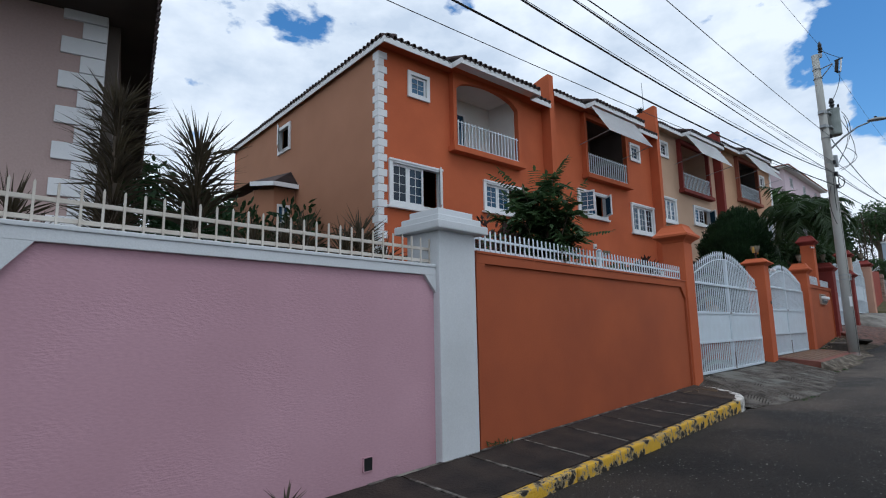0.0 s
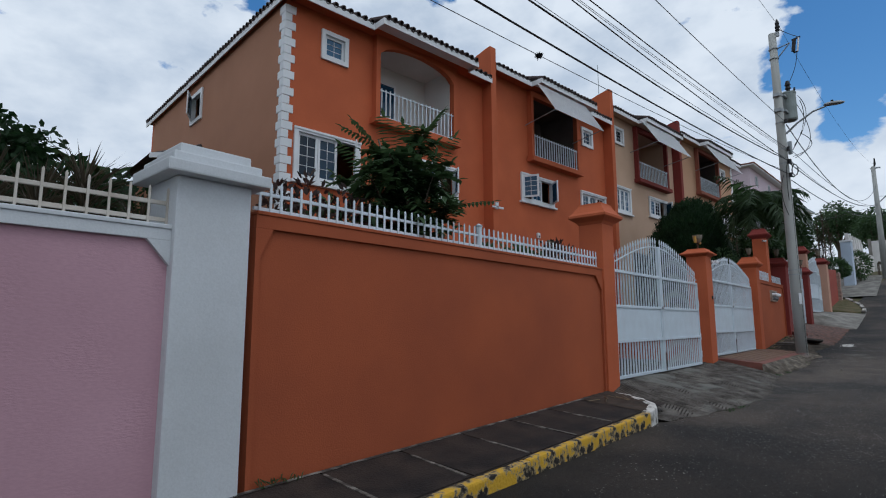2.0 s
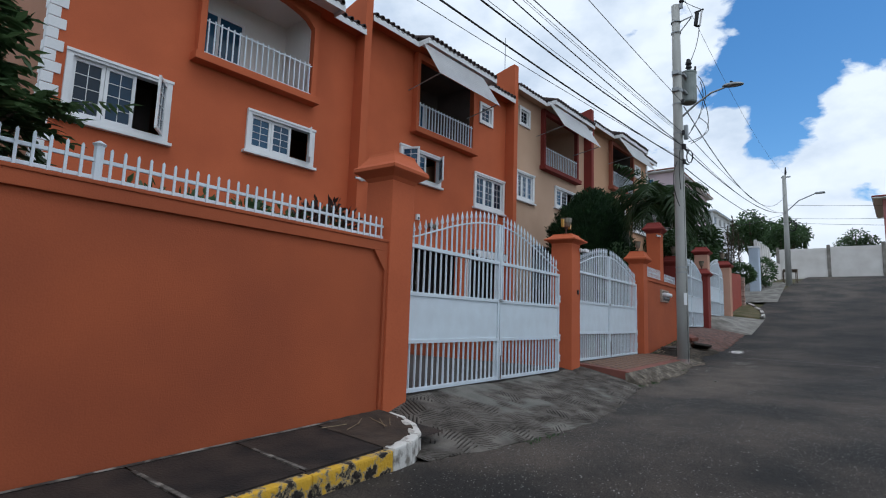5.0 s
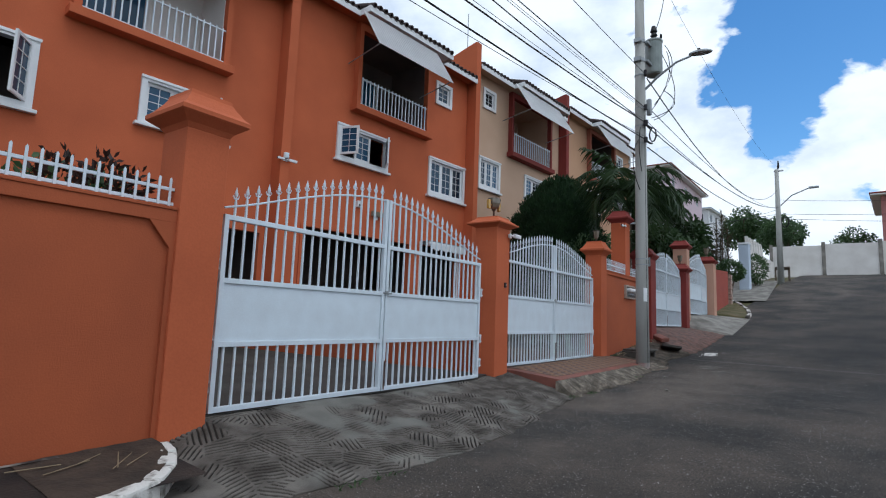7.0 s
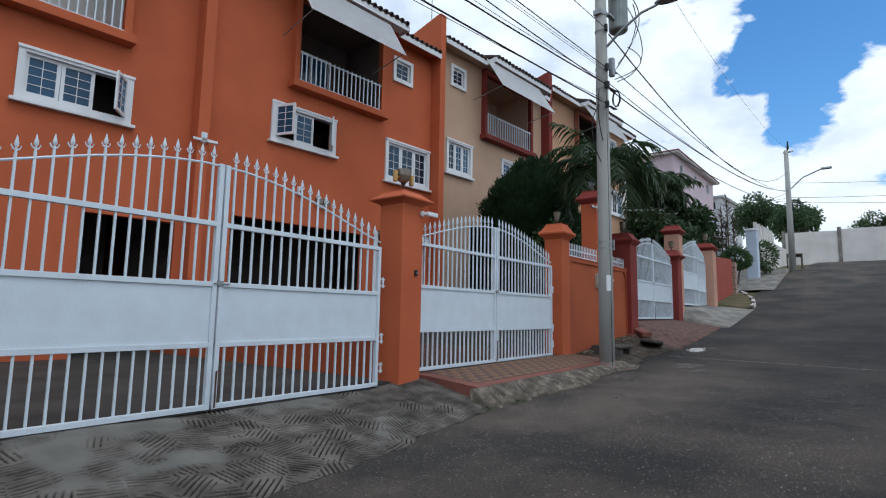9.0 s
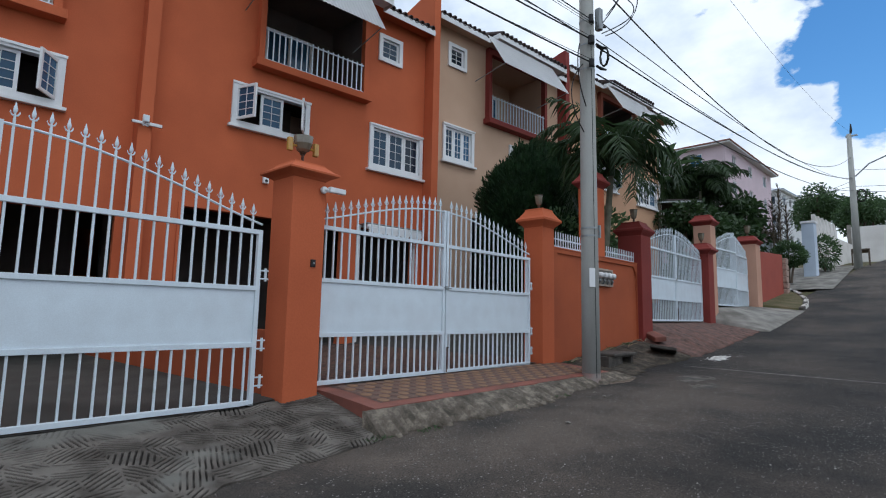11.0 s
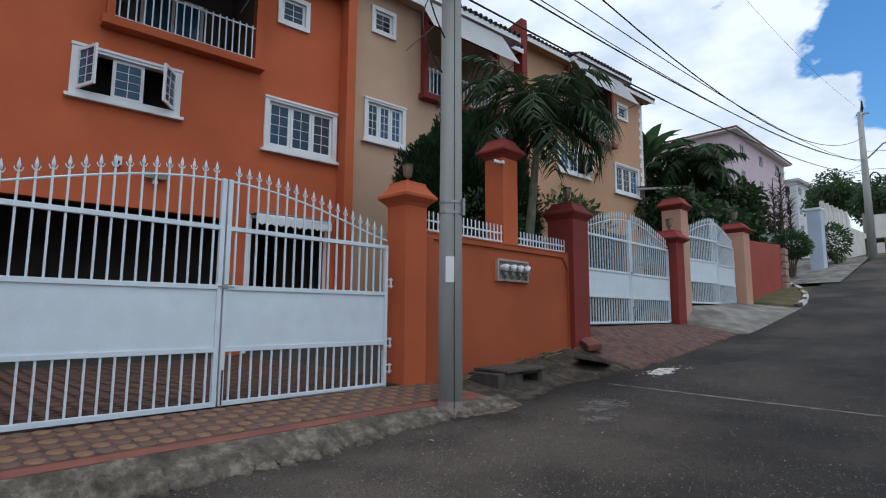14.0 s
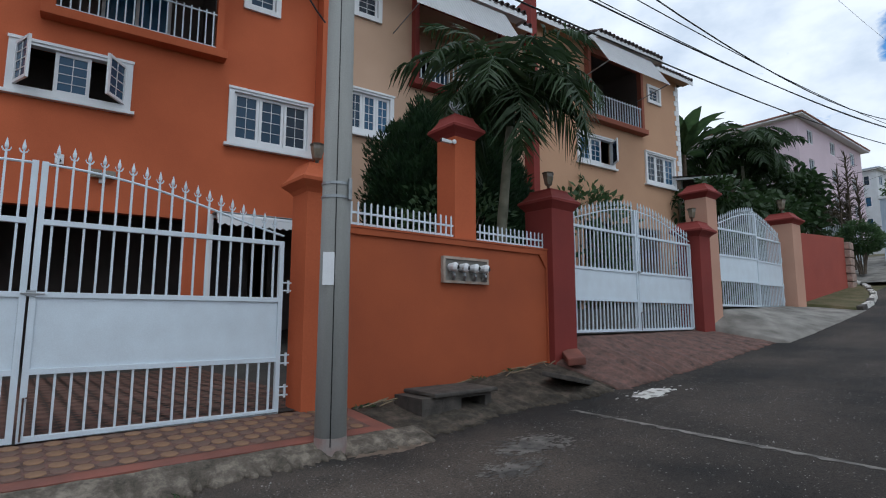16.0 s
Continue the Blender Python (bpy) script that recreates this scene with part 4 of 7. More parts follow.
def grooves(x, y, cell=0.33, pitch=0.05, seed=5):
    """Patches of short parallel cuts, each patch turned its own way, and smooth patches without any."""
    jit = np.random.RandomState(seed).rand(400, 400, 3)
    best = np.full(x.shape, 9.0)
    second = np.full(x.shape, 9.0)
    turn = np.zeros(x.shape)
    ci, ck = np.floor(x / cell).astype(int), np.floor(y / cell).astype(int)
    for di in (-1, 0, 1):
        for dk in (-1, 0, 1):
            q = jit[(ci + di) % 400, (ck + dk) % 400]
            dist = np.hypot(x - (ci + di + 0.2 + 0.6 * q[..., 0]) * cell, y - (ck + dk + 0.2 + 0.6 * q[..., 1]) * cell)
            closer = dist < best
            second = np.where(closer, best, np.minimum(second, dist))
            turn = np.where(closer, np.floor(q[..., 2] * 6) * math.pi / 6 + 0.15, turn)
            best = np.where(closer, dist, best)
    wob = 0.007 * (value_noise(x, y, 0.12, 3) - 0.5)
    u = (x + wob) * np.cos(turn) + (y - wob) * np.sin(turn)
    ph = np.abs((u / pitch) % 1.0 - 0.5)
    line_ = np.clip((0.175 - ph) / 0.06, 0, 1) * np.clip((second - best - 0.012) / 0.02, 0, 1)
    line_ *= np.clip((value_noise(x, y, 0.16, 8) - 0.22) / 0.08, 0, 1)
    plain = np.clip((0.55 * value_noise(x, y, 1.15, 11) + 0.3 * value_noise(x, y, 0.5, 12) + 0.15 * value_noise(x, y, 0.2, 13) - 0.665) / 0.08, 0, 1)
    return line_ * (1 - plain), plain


HATCH = grooved_concrete()
ROUGH = material("mossy_rough_concrete", (0.25, 0.215, 0.17), second=(0.055, 0.048, 0.036), scale=5, grain=55, bump=0.7, stain=0.3, rough=0.95, between=(0.12, 0.10, 0.08))
VERGE = material("dark_earthy_concrete", (0.115, 0.09, 0.07), second=(0.028, 0.024, 0.019), scale=4, grain=45, bump=0.8, stain=0.3, rough=0.95, between=(0.06, 0.05, 0.038))


def apron(name, s0, s1, outer, z_in, mat, label, ragged=0.12, seed=1, lift=0.012, d_in=0.25, rugged=0.0):
    def height(s, d, f):
        z0 = road_under(s, d) + lift
        zi = z_in(s) if callable(z_in) else z_in
        return z0 + (zi - z0) * min(1.0, f * 1.08) ** 0.9 + 0.012 * noise.noise((s * 2.1, d * 2.1, seed)) + rugged * (noise.noise((s * 5.3, d * 5.3, seed)) + 0.6 * abs(noise.noise((s * 11, d * 11, seed))))
    ob = part(name, slope_sheet(s0, s1, outer, d_in, height, ns=int((s1 - s0) * (24 if rugged else 6)), nd=24 if rugged else 10, ragged=ragged, seed=seed, skirt=0.6), mat, None, smooth=True)
    ob.matrix_world = FENCE
    return tagged(ob, label, "driveway", kind="structure")


def cut_apron(s0, s1, outer, inner, d_in=0.25, ns=880, nd=250):
    sv = np.linspace(s0, s1, ns + 1)
    rim = np.array([outer(q) for q in sv]) + 0.1 * (value_noise(sv, sv * 0, 0.33, 21) - 0.5) + 0.05 * (value_noise(sv, sv * 0, 0.1, 22) - 0.5)
    zi = np.array([inner(q) for q in sv])
    f = np.linspace(0, 1, nd + 1)
    S = np.repeat(sv[:, None], nd + 1, 1)
    D = rim[:, None] + (d_in - rim)[:, None] * f[None, :]
    road_ = np.array([road_under(q, -1.0) for q in sv])
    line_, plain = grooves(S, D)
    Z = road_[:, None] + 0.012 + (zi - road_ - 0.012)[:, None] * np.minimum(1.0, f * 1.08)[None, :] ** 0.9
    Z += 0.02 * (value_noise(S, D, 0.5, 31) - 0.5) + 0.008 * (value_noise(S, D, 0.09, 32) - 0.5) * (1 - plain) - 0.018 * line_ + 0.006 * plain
    verts = np.stack([S, D, Z], -1).reshape(-1, 3)
    edge_ = verts.reshape(ns + 1, nd + 1, 3)[:, 0, :] - np.array((0, 0, 0.4))
    n = nd + 1
    faces = [(i * n + k, (i + 1) * n + k, (i + 1) * n + k + 1, i * n + k + 1) for i in range(ns) for k in range(nd)]
    base = len(verts)
    faces += [(i * n, base + i, base + i + 1, (i + 1) * n) for i in range(ns)]
    me = bpy.data.meshes.new("driveway_1")
    me.from_pydata(np.concatenate([verts, edge_]).tolist(), [], faces)
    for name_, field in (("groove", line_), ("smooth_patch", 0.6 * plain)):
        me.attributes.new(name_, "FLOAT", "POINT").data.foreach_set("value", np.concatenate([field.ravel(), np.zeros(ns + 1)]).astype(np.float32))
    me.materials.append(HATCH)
    ob = new("driveway_1", me)
    ob.matrix_world = FENCE
    return tagged(ob, "grey concrete driveway apron with hand-cut grooves", "driveway", kind="structure")


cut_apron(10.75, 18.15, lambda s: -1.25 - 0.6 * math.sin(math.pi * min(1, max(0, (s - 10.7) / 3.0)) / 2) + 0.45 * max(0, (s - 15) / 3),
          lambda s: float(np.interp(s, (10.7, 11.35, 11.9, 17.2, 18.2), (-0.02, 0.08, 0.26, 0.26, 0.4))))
apron("driveway_2", 17.95, 24.4, lambda s: -1.5 - 0.1 * math.sin(s * 1.3), lambda s: 0.395 + 0.006 * (s - 18) - 0.09 * 1.1, ROUGH, "rough cracked mossy concrete edge below the tiled entrance", seed=3, ragged=0.22, d_in=-1.1, rugged=0.007)
apron("driveway_edge", 24.2, 28.6, lambda s: -1.25 - 0.12 * math.sin(s * 2.1), lambda s: 0.42 + 0.1 * (s - 24.2), VERGE, "rough concrete verge beside the meter wall", seed=5, ragged=0.2, rugged=0.018)
apron("driveway_3", 28.3, 34.85, lambda s: -1.45, lambda s: float(np.interp(s, (28.3, 29.3, 34.9), (0.86, 1.25, 1.3))), RED_CONCRETE, "weathered red concrete driveway apron on the slope", seed=6, ragged=0.2, rugged=0.015)
apron("driveway_4", 34.8, 41.7, lambda s: -1.75, lambda s: float(np.interp(s, (34.8, 36.0, 41.7), (1.4, 1.86, 2.02))), CONCRETE, "plain grey concrete driveway apron on the slope", seed=7, ragged=0.05)
apron("verge", 41.6, 49.0, lambda s: -1.55 + 0.03 * (s - 41.6) ** 2, lambda s: 2.1 + 0.13 * (s - 41.6), EARTH, "earth verge in front of the red wall", seed=8, ragged=0.1, lift=0.1)
far_kerb = thing("kerb", FENCE, "broken black and white painted kerb along the verge", "kerb", kind="structure")
for k in range(15):
    s = 41.6 + k * 0.55
    d = -1.62 + 0.03 * (s - 41.6) ** 2
    st = part("kerb_stone", box(0, -0.09, -0.3, 0.5, 0.09, 0.16, bevel=0.03), KERB_WHITE if k % 3 else KERB_DARK, far_kerb)
    st.matrix_local = pose(s, d, road_under(s, d), rk.uniform(-4, 4), -9 + rk.uniform(-3, 3), math.degrees(math.atan(0.06 * (s - 41.6))) + rk.uniform(-5, 5))


def octagon(r, h):
    bm = bmesh.new()
    pts = [(r * math.cos(math.pi / 8 + k * math.pi / 4), r * math.sin(math.pi / 8 + k * math.pi / 4)) for k in range(8)]
    a = [bm.verts.new((x, y, 0)) for x, y in pts]
    b = [bm.verts.new((x * 0.96, y * 0.96, h)) for x, y in pts]
    bm.faces.new(b)
    for k in range(8):
        bm.faces.new((a[k], a[(k + 1) % 8], b[(k + 1) % 8], b[k]))
    return bm


entrance = thing("entrance_floor", FENCE, "terracotta entrance pad set with ochre and brown octagonal tiles", "floor", kind="structure")


def pad_z(s, d):
    return 0.405 + 0.006 * (s - 18) + 0.09 * min(0, d)


bm = slope_sheet(18.12, 24.1, -1.12, 0.3, lambda s, d, f: pad_z(s, d), ns=12, nd=3, skirt=0.5)
part("pad", bm, TERRACOTTA, entrance)
part("pad_field", slope_sheet(18.36, 23.9, -0.94, 0.28, lambda s, d, f: pad_z(s, d) + 0.003, ns=12, nd=3), RED_CONCRETE, entrance)
tile_a = octagon(0.079, 0.006)
tile_b = octagon(0.079, 0.005)
first = {}
for i in range(33):
    for j in range(6):
        key = (i + j) % 2
        s, d = 18.48 + i * 0.165, -0.85 + j * 0.165
        if key not in first:
            ob = part("tile", tile_a if key == 0 else tile_b, OCHRE_TILE if key == 0 else BROWN_TILE, entrance)
            first[key] = ob
        else:
            ob = new("tile", first[key].data)
            ob.parent = entrance
        ob.matrix_local = pose(s, d, pad_z(s, d) + 0.004, 5.1, -0.35, 0)
verts, faces = [], []
for i in range(29):
    for j in range(32):
        s, d, r = 18.35 + i * 0.2, 0.4 + j * 0.2, 0.104
        n0 = len(verts)
        verts += [(s + r * math.cos(math.pi / 8 + q * math.pi / 4), d + r * math.sin(math.pi / 8 + q * math.pi / 4), yard_z(s) + 0.03) for q in range(8)]
        faces.append(tuple(range(n0, n0 + 8)))
me = bpy.data.meshes.new("court_tiles")
me.from_pydata(verts, [], faces)
me.materials.append(RED_CONCRETE)
me.materials.append(BROWN_TILE)
for n_, p in enumerate(me.polygons):
    p.material_index = (n_ // 32 + n_ % 32) % 2
court = new("court_tiles", me)
court.parent = entrance
tagged(court, kind="stuff")

PALE_LINE = material("pale_worn_mortar", (0.25, 0.23, 0.205), second=(0.08, 0.072, 0.064), scale=4.0, grain=60, bump=0.3, stain=0.25, mid=0.5)
# road marks: a pale transverse line, worn patches
line = part("road_line", slope_sheet(0, 6.5, -0.06, 0.06, lambda s, d, f: road_z(26.75) - max(0, (4.6 + 2.39 - 1.2 - (5.0 - s)) * 0.004) + 0.002, ns=90, nd=1, ragged=0.09), PALE_LINE, None)
line.matrix_world = pose(26.72, 5.0, 0, 0, 0, -90)
tagged(line, "thin pale mortar line across the road", "road mark", kind="structure")


def blotch(x, y, rx, ry, mat, label, seed, flecks=70, core=0.0):
    """A worn patch: many small ragged flecks, thick in the middle and thin at the rim."""
    rnd = random.Random(seed)
    bm = bmesh.new()
    if core:
        ring = []
        for k in range(64):
            a = 2 * math.pi * k / 64
            q = core * (0.8 + 0.42 * noise.noise((math.cos(a) * 1.1 + seed, math.sin(a) * 1.1, 1.0)) + 0.3 * noise.noise((math.cos(a) * 5, math.sin(a) * 5, seed)))
            px, py = x + rx * q * math.cos(a), y + ry * q * math.sin(a)
            ring.append(bm.verts.new((px, py, road_z(px) - max(0, (4.6 + 0.0895 * px - 1.2 - py) * 0.004) + 0.0025)))
        bm.faces.new(ring)
    for q in range(flecks):
        u, v = rnd.gauss(0, 0.42), rnd.gauss(0, 0.42)
        size = rnd.uniform(0.02, 0.09) * (0.45 if flecks > 100 else 1.0) * max(0.25, 1.2 - math.hypot(u, v)) * (rx + ry) * 1.3
        cx, cy = x + rx * u, y + ry * v
        n = 9
        off = rnd.uniform(0, 9)
        lift = 0.003 + 0.0006 * (q % 9)
        ring = []
        for k in range(n):
            a = 2 * math.pi * k / n
            r = size * (0.75 + 0.5 * noise.noise((math.cos(a) * 1.3 + off, math.sin(a) * 1.3, seed)))
            px, py = cx + r * math.cos(a) * 1.4, cy + r * math.sin(a) * 0.8
            ring.append(bm.verts.new((px, py, road_z(px) - max(0, (4.6 + 0.0895 * px - 1.2 - py) * 0.004) + lift)))
        bm.faces.new(ring)
    tagged(part("cement_patch", bm, mat, None), label, "road patch", kind="structure")


blotch(28.4, 4.9, 0.75, 0.3, KERB_WHITE, "pale spilled cement patch on the asphalt", 3, flecks=60, core=0.75)
blotch(25.1, 4.1, 0.75, 0.5, OLD_PATCH, "grey worn patch on the asphalt", 8, flecks=420)
blotch(24.4, 3.6, 0.6, 0.35, OLD_PATCH, "grey worn patch on the asphalt", 9, flecks=320)
blotch(23.85, 4.98, 0.75, 0.26, material("sandy_cement", (0.24, 0.18, 0.135), second=(0.1, 0.078, 0.06), scale=5), "sandy cement round the pole base", 11, flecks=160, core=0.85)

# gravel chips on the asphalt
rg = random.Random(12)
verts, faces = [], []
for k in range(30000):
    x = rg.uniform(3, 30)
    y = rg.uniform(0.3, 4.1 + 0.06 * x)
    if (y - 4.31 - 0.0895 * x) > -1.6:
        continue
    r = rg.uniform(0.0025, 0.0075) * (1.0 if rg.random() < 0.97 else 2.0)
    if x < 10 and rg.random() < 0.7:
        continue
    if noise.noise((x * 0.5, y * 0.7, 3.0)) < rg.uniform(-0.5, 0.25):
        continue
    z = road_z(x) - max(0, (4.6 + 0.0895 * x - 1.2 - y) * 0.004)
    n0 = len(verts)
    a = rg.random() * 3
    for q in range(3):
        verts.append((x + r * math.cos(a + q * 2.1), y + r * math.sin(a + q * 2.1), z))
    verts.append((x, y, z + r * 0.9))
    faces += [(n0, n0 + 1, n0 + 3), (n0 + 1, n0 + 2, n0 + 3), (n0 + 2, n0, n0 + 3)]
me = bpy.data.meshes.new("gravel_chips")
me.from_pydata(verts, [], faces)
me.materials.append(material("pale_stone_chips", (0.36, 0.345, 0.32), second=(0.15, 0.14, 0.13), scale=9))
tagged(new("gravel_chips", me), "pale stone chips in the asphalt surface", "gravel", kind="stuff")

# drain box, broken slabs and debris by the meter wall
drain = thing("drain_chamber", fence_at(25.35, -0.5, 0.45), "low concrete drain chamber with a broken dark lid", "drain")
part("chamber", pierced(-0.62, 0.62, -0.35, 0.12, [(0.05, 0.5, -0.2, 0.08)], -0.32, 0.3), KERB_DARK, drain)
part("lid", box(-0.45, -0.38, 0.121, 0.7, 0.34, 0.18, bevel=0.02), KERB_DARK, drain, "blackened concrete lid")
slab2 = thing("broken_slab", fence_at(28.0, -0.75, 0.58) @ pose(0, 0, 0, 7, 9, 20), "broken dark concrete slab tilted on the verge", "slab")
part("slab_piece", box(-0.8, -0.3, -0.04, 0.5, 0.3, 0.035, bevel=0.015), KERB_DARK, slab2)
slab3 = thing("broken_slab", fence_at(28.5, -0.35, 0.92) @ pose(0, 0, 0, -6, -12, 50), "broken reddish concrete lump beside the wall foot", "slab")
part("slab_piece", box(-0.3, -0.16, -0.08, 0.3, 0.16, 0.06, bevel=0.03), TERRACOTTA, slab3)
STRAW = material("dry_straw", (0.3, 0.23, 0.14), second=(0.16, 0.12, 0.075), scale=5)
for k in range(16):
    s = rg.uniform(24.3, 28.0)
    st = thing("dry_stick", fence_at(s, rg.uniform(-0.35, -0.08), 0.43 + 0.1 * (s - 24.2)), "dry straw-coloured stick lying at the wall foot", "stick", "dry sticks")
    a = rg.uniform(-1.2, 1.2)
    ln = rg.uniform(0.12, 0.45)
    part("stem", tube([(-ln / 2 * math.cos(a), -0.1 * math.sin(a), 0), (0, 0, 0.03), (ln / 2 * math.cos(a), 0.1 * math.sin(a), 0.05)], 0.009, 5), STRAW, st)
for k in range(6):
    s, d = rg.uniform(10.3, 11.1), rg.uniform(-0.55, -0.12)
    st = thing("dry_stick", fence_at(s, d, walk_z(s) + 0.014 + 0.076 * d), "dry grass stalk lying on the dark pavement", "stick", "dry grass stalks")
    a = rg.uniform(0, 3.14)
    ln = rg.uniform(0.2, 0.6)
    part("stem", tube([(-ln / 2 * math.cos(a), -ln / 2 * math.sin(a), 0), (ln / 2 * math.cos(a), ln / 2 * math.sin(a), 0.005)], 0.005, 4), STRAW, st)
for x, y, r in ((4.75, 2.85, 0.05), (5.1, 2.2, 0.06), (5.25, 2.0, 0.04), (20.2, 3.6, 0.04), (22.2, 4.3, 0.035)):
    bm = bmesh.new()
    bmesh.ops.create_icosphere(bm, subdivisions=2, radius=r)
    for v in bm.verts:
        v.co *= 0.8 + 0.4 * noise.noise(v.co * 30)
        v.co.z *= 0.5
    tagged(part("stone", bm, CONCRETE, None), "small grey stone lying on the asphalt", "stone", "loose stones").location = (x, y, road_z(x) + r * 0.2)

# vent opening at the foot of the pink wall
vent = thing("wall_vent", fence_at(2.96, 0.0, 0.1), "small dark drain hole at the foot of the pink wall", "vent")
part("hole", box(-0.05, 0.028, -0.06, 0.05, 0.039, 0.06), BLACK, vent)
part("rim", pierced(-0.058, 0.058, -0.068, 0.068, [(-0.05, 0.05, -0.06, 0.06)], 0.024, 0.045), PINK, vent)


# ---- railings on the walls ----
def railing(s0, s1, z, low, high, top, step, mat, label, wide=0.012, posts=()):
    t = thing("wall_railing", fence_at(0, 0.11, z), label, "railing", "wall railings")
    for h in (low, high):
        part("rail", box(s0, -0.014, h - 0.016, s1, 0.014, h + 0.016, bevel=0.003), mat, t)
    n = int((s1 - s0) / step)
    for k in range(n):
        x = s0 + (k + 0.5) * (s1 - s0) / n
        part("picket", prism([(x - wide, 0.0), (x + wide, 0.0), (x + wide, top - 0.018), (x, top), (x - wide, top - 0.018)], -0.027, -0.0145), mat, t)
    for x in posts:
        part("post", tube([(x, 0, 0), (x, 0, top), (x, 0, top + 0.02), (x, 0, top + 0.05)], [0.04, 0.04, 0.055, 0.01], 8), mat, t)
    return t


railing(-6.0, 3.95, 2.105, 0.05, 0.185, 0.31, 0.135, CREAM_METAL, "cream metal picket railing on the pink wall", wide=0.008)
railing(4.62, 11.4, 2.335, 0.04, 0.185, 0.3, 0.107, WHITE_METAL, "white metal picket railing on the orange wall", wide=0.011, posts=(7.92,))
railing(24.0, 26.05, 2.885, 0.04, 0.2, 0.36, 0.105, WHITE_METAL, "white metal picket railing on the meter wall", wide=0.013)
railing(26.58, 28.3, 2.885, 0.03, 0.16, 0.3, 0.105, WHITE_METAL, "white metal picket railing on the meter wall", wide=0.013)


# ---- pole, street lamp, cables ----
pole = thing("utility_pole", pose(23.26, 5.2, 0), "tall weathered concrete utility pole with transformer", "pole")
part("shaft", tube([(0, 0, -0.3), (0, 0, 3), (0, 0, 7), (0, 0, 11.45)], [0.17, 0.158, 0.14, 0.118], 20), POLE_GREY, pole, smooth=True)
part("paint_mark", tube([(0, 0, 0.1), (0, 0, 0.38)], [0.1715, 0.171], 20), material("faded_red_paint", (0.30, 0.17, 0.15), second=(0.3, 0.27, 0.25), scale=4), pole, "faded red paint at the foot")
for z in (2.9, 3.05, 6.2, 6.7, 7.2, 8.15, 10.5, 10.86):
    part("steel_band", tube([(0, 0, z), (0, 0, z + 0.03)], 0.168 if z < 4 else 0.15, 16), STEEL, pole)
part("band_strap", box(0.06, -0.19, 2.88, 0.1, -0.15, 3.12, bevel=0.006), STEEL, pole)
# thin black tube for the dark seam line on the shaft
part("seam_line", tube([(-0.068, -0.157, 0.3), (-0.062, -0.142, 3.5), (-0.055, -0.128, 7.0)], 0.006, 5), BLACK, pole, "thin dark seam line up the shaft")
part("notice", box(-0.12, -0.172, 1.95, 0.0, -0.166, 2.3), WHITE, pole, "blank weathered paper notice").matrix_local = pose(0, 0, 0, 0, 0, -25)
tf = part("transformer", tube([(0.6, -0.17, 8.36), (0.6, -0.17, 8.4), (0.6, -0.17, 9.32), (0.6, -0.17, 9.33), (0.6, -0.17, 9.38), (0.6, -0.17, 9.42)], [0.2, 0.23, 0.23, 0.245, 0.245, 0.06], 20), material("pale_grey_green_enamel", (0.30, 0.34, 0.33), rough=0.5, second=(0.22, 0.25, 0.24), scale=3), pole, "grey steel transformer can", smooth=False)
part("bushing", tube([(0.58, -0.19, 9.4), (0.58, -0.19, 9.5), (0.58, -0.19, 9.54), (0.57, -0.19, 9.62), (0.57, -0.19, 9.66), (0.56, -0.19, 9.82)], [0.05, 0.06, 0.1, 0.06, 0.1, 0.05], 10), BLACK, tf)
part("arrester", tube([(0.62, -0.33, 9.36), (0.62, -0.37, 9.46), (0.6, -0.38, 9.54)], [0.02, 0.035, 0.03], 8), BLACK, tf)
for z in (8.6, 9.15):
    part("bracket", box(0.06, -0.2, z - 0.035, 0.42, -0.1, z + 0.035, bevel=0.01), STEEL, tf)
    part("pole_clamp", add_box(tube([(0, 0, z - 0.05), (0, 0, z + 0.05)], 0.149, 16), -0.2, -0.1, z - 0.06, -0.12, 0.1, z + 0.06, bevel=0.01), STEEL, pole)
part("top_bracket", box(-0.02, -0.22, 11.3, 0.04, -0.1, 11.48, bevel=0.008), STEEL, pole)
part("top_insulator", tube([(0.02, -0.18, 11.48), (0.02, -0.18, 11.54), (0.02, -0.18, 11.58), (0.02, -0.18, 11.66), (0.02, -0.18, 11.7), (0.02, -0.18, 11.8), (0.02, -0.18, 11.95)], [0.04, 0.08, 0.055, 0.085, 0.055, 0.07, 0.02], 10), BLACK, pole)
part("fuse_arm", add_tube(tube([(0, -0.1, 10.86), (-0.05, -0.52, 10.9)], 0.02, 6), [(0, -0.1, 10.5), (-0.05, -0.48, 10.86)], 0.018, 6), STEEL, pole)
part("fuse_cutout", add_tube(tube([(-0.06, -0.6, 10.55), (-0.06, -0.66, 10.98)], [0.06, 0.06], 8), [(-0.06, -0.72, 10.5), (-0.06, -0.6, 10.52)], 0.03, 6), BLACK, pole, "black fuse cutout")
part("fuse_tube", tube([(-0.06, -0.72, 10.5), (-0.06, -0.79, 10.98)], 0.028, 8), WHITE, pole, "white fuse tube")
part("cutout_head", tube([(-0.06, -0.58, 10.97), (-0.06, -0.84, 11.0)], 0.03, 6), BLACK, pole)
part("cable_box", box(0.1, -0.24, 7.05, 0.22, -0.12, 7.5, bevel=0.02), STEEL, pole)
for z, r_ in ((6.25, 0.05), (6.72, 0.065), (7.16, 0.045), (8.14, 0.045)):
    part("cable_clamp", add_tube(tube([(0, -0.15, z), (-0.18, -0.2, z + 0.02)], 0.022, 6), [(-0.16, -0.2, z - 0.06), (-0.16, -0.2, z + 0.08)], [r_, r_], 8), BLACK, pole)
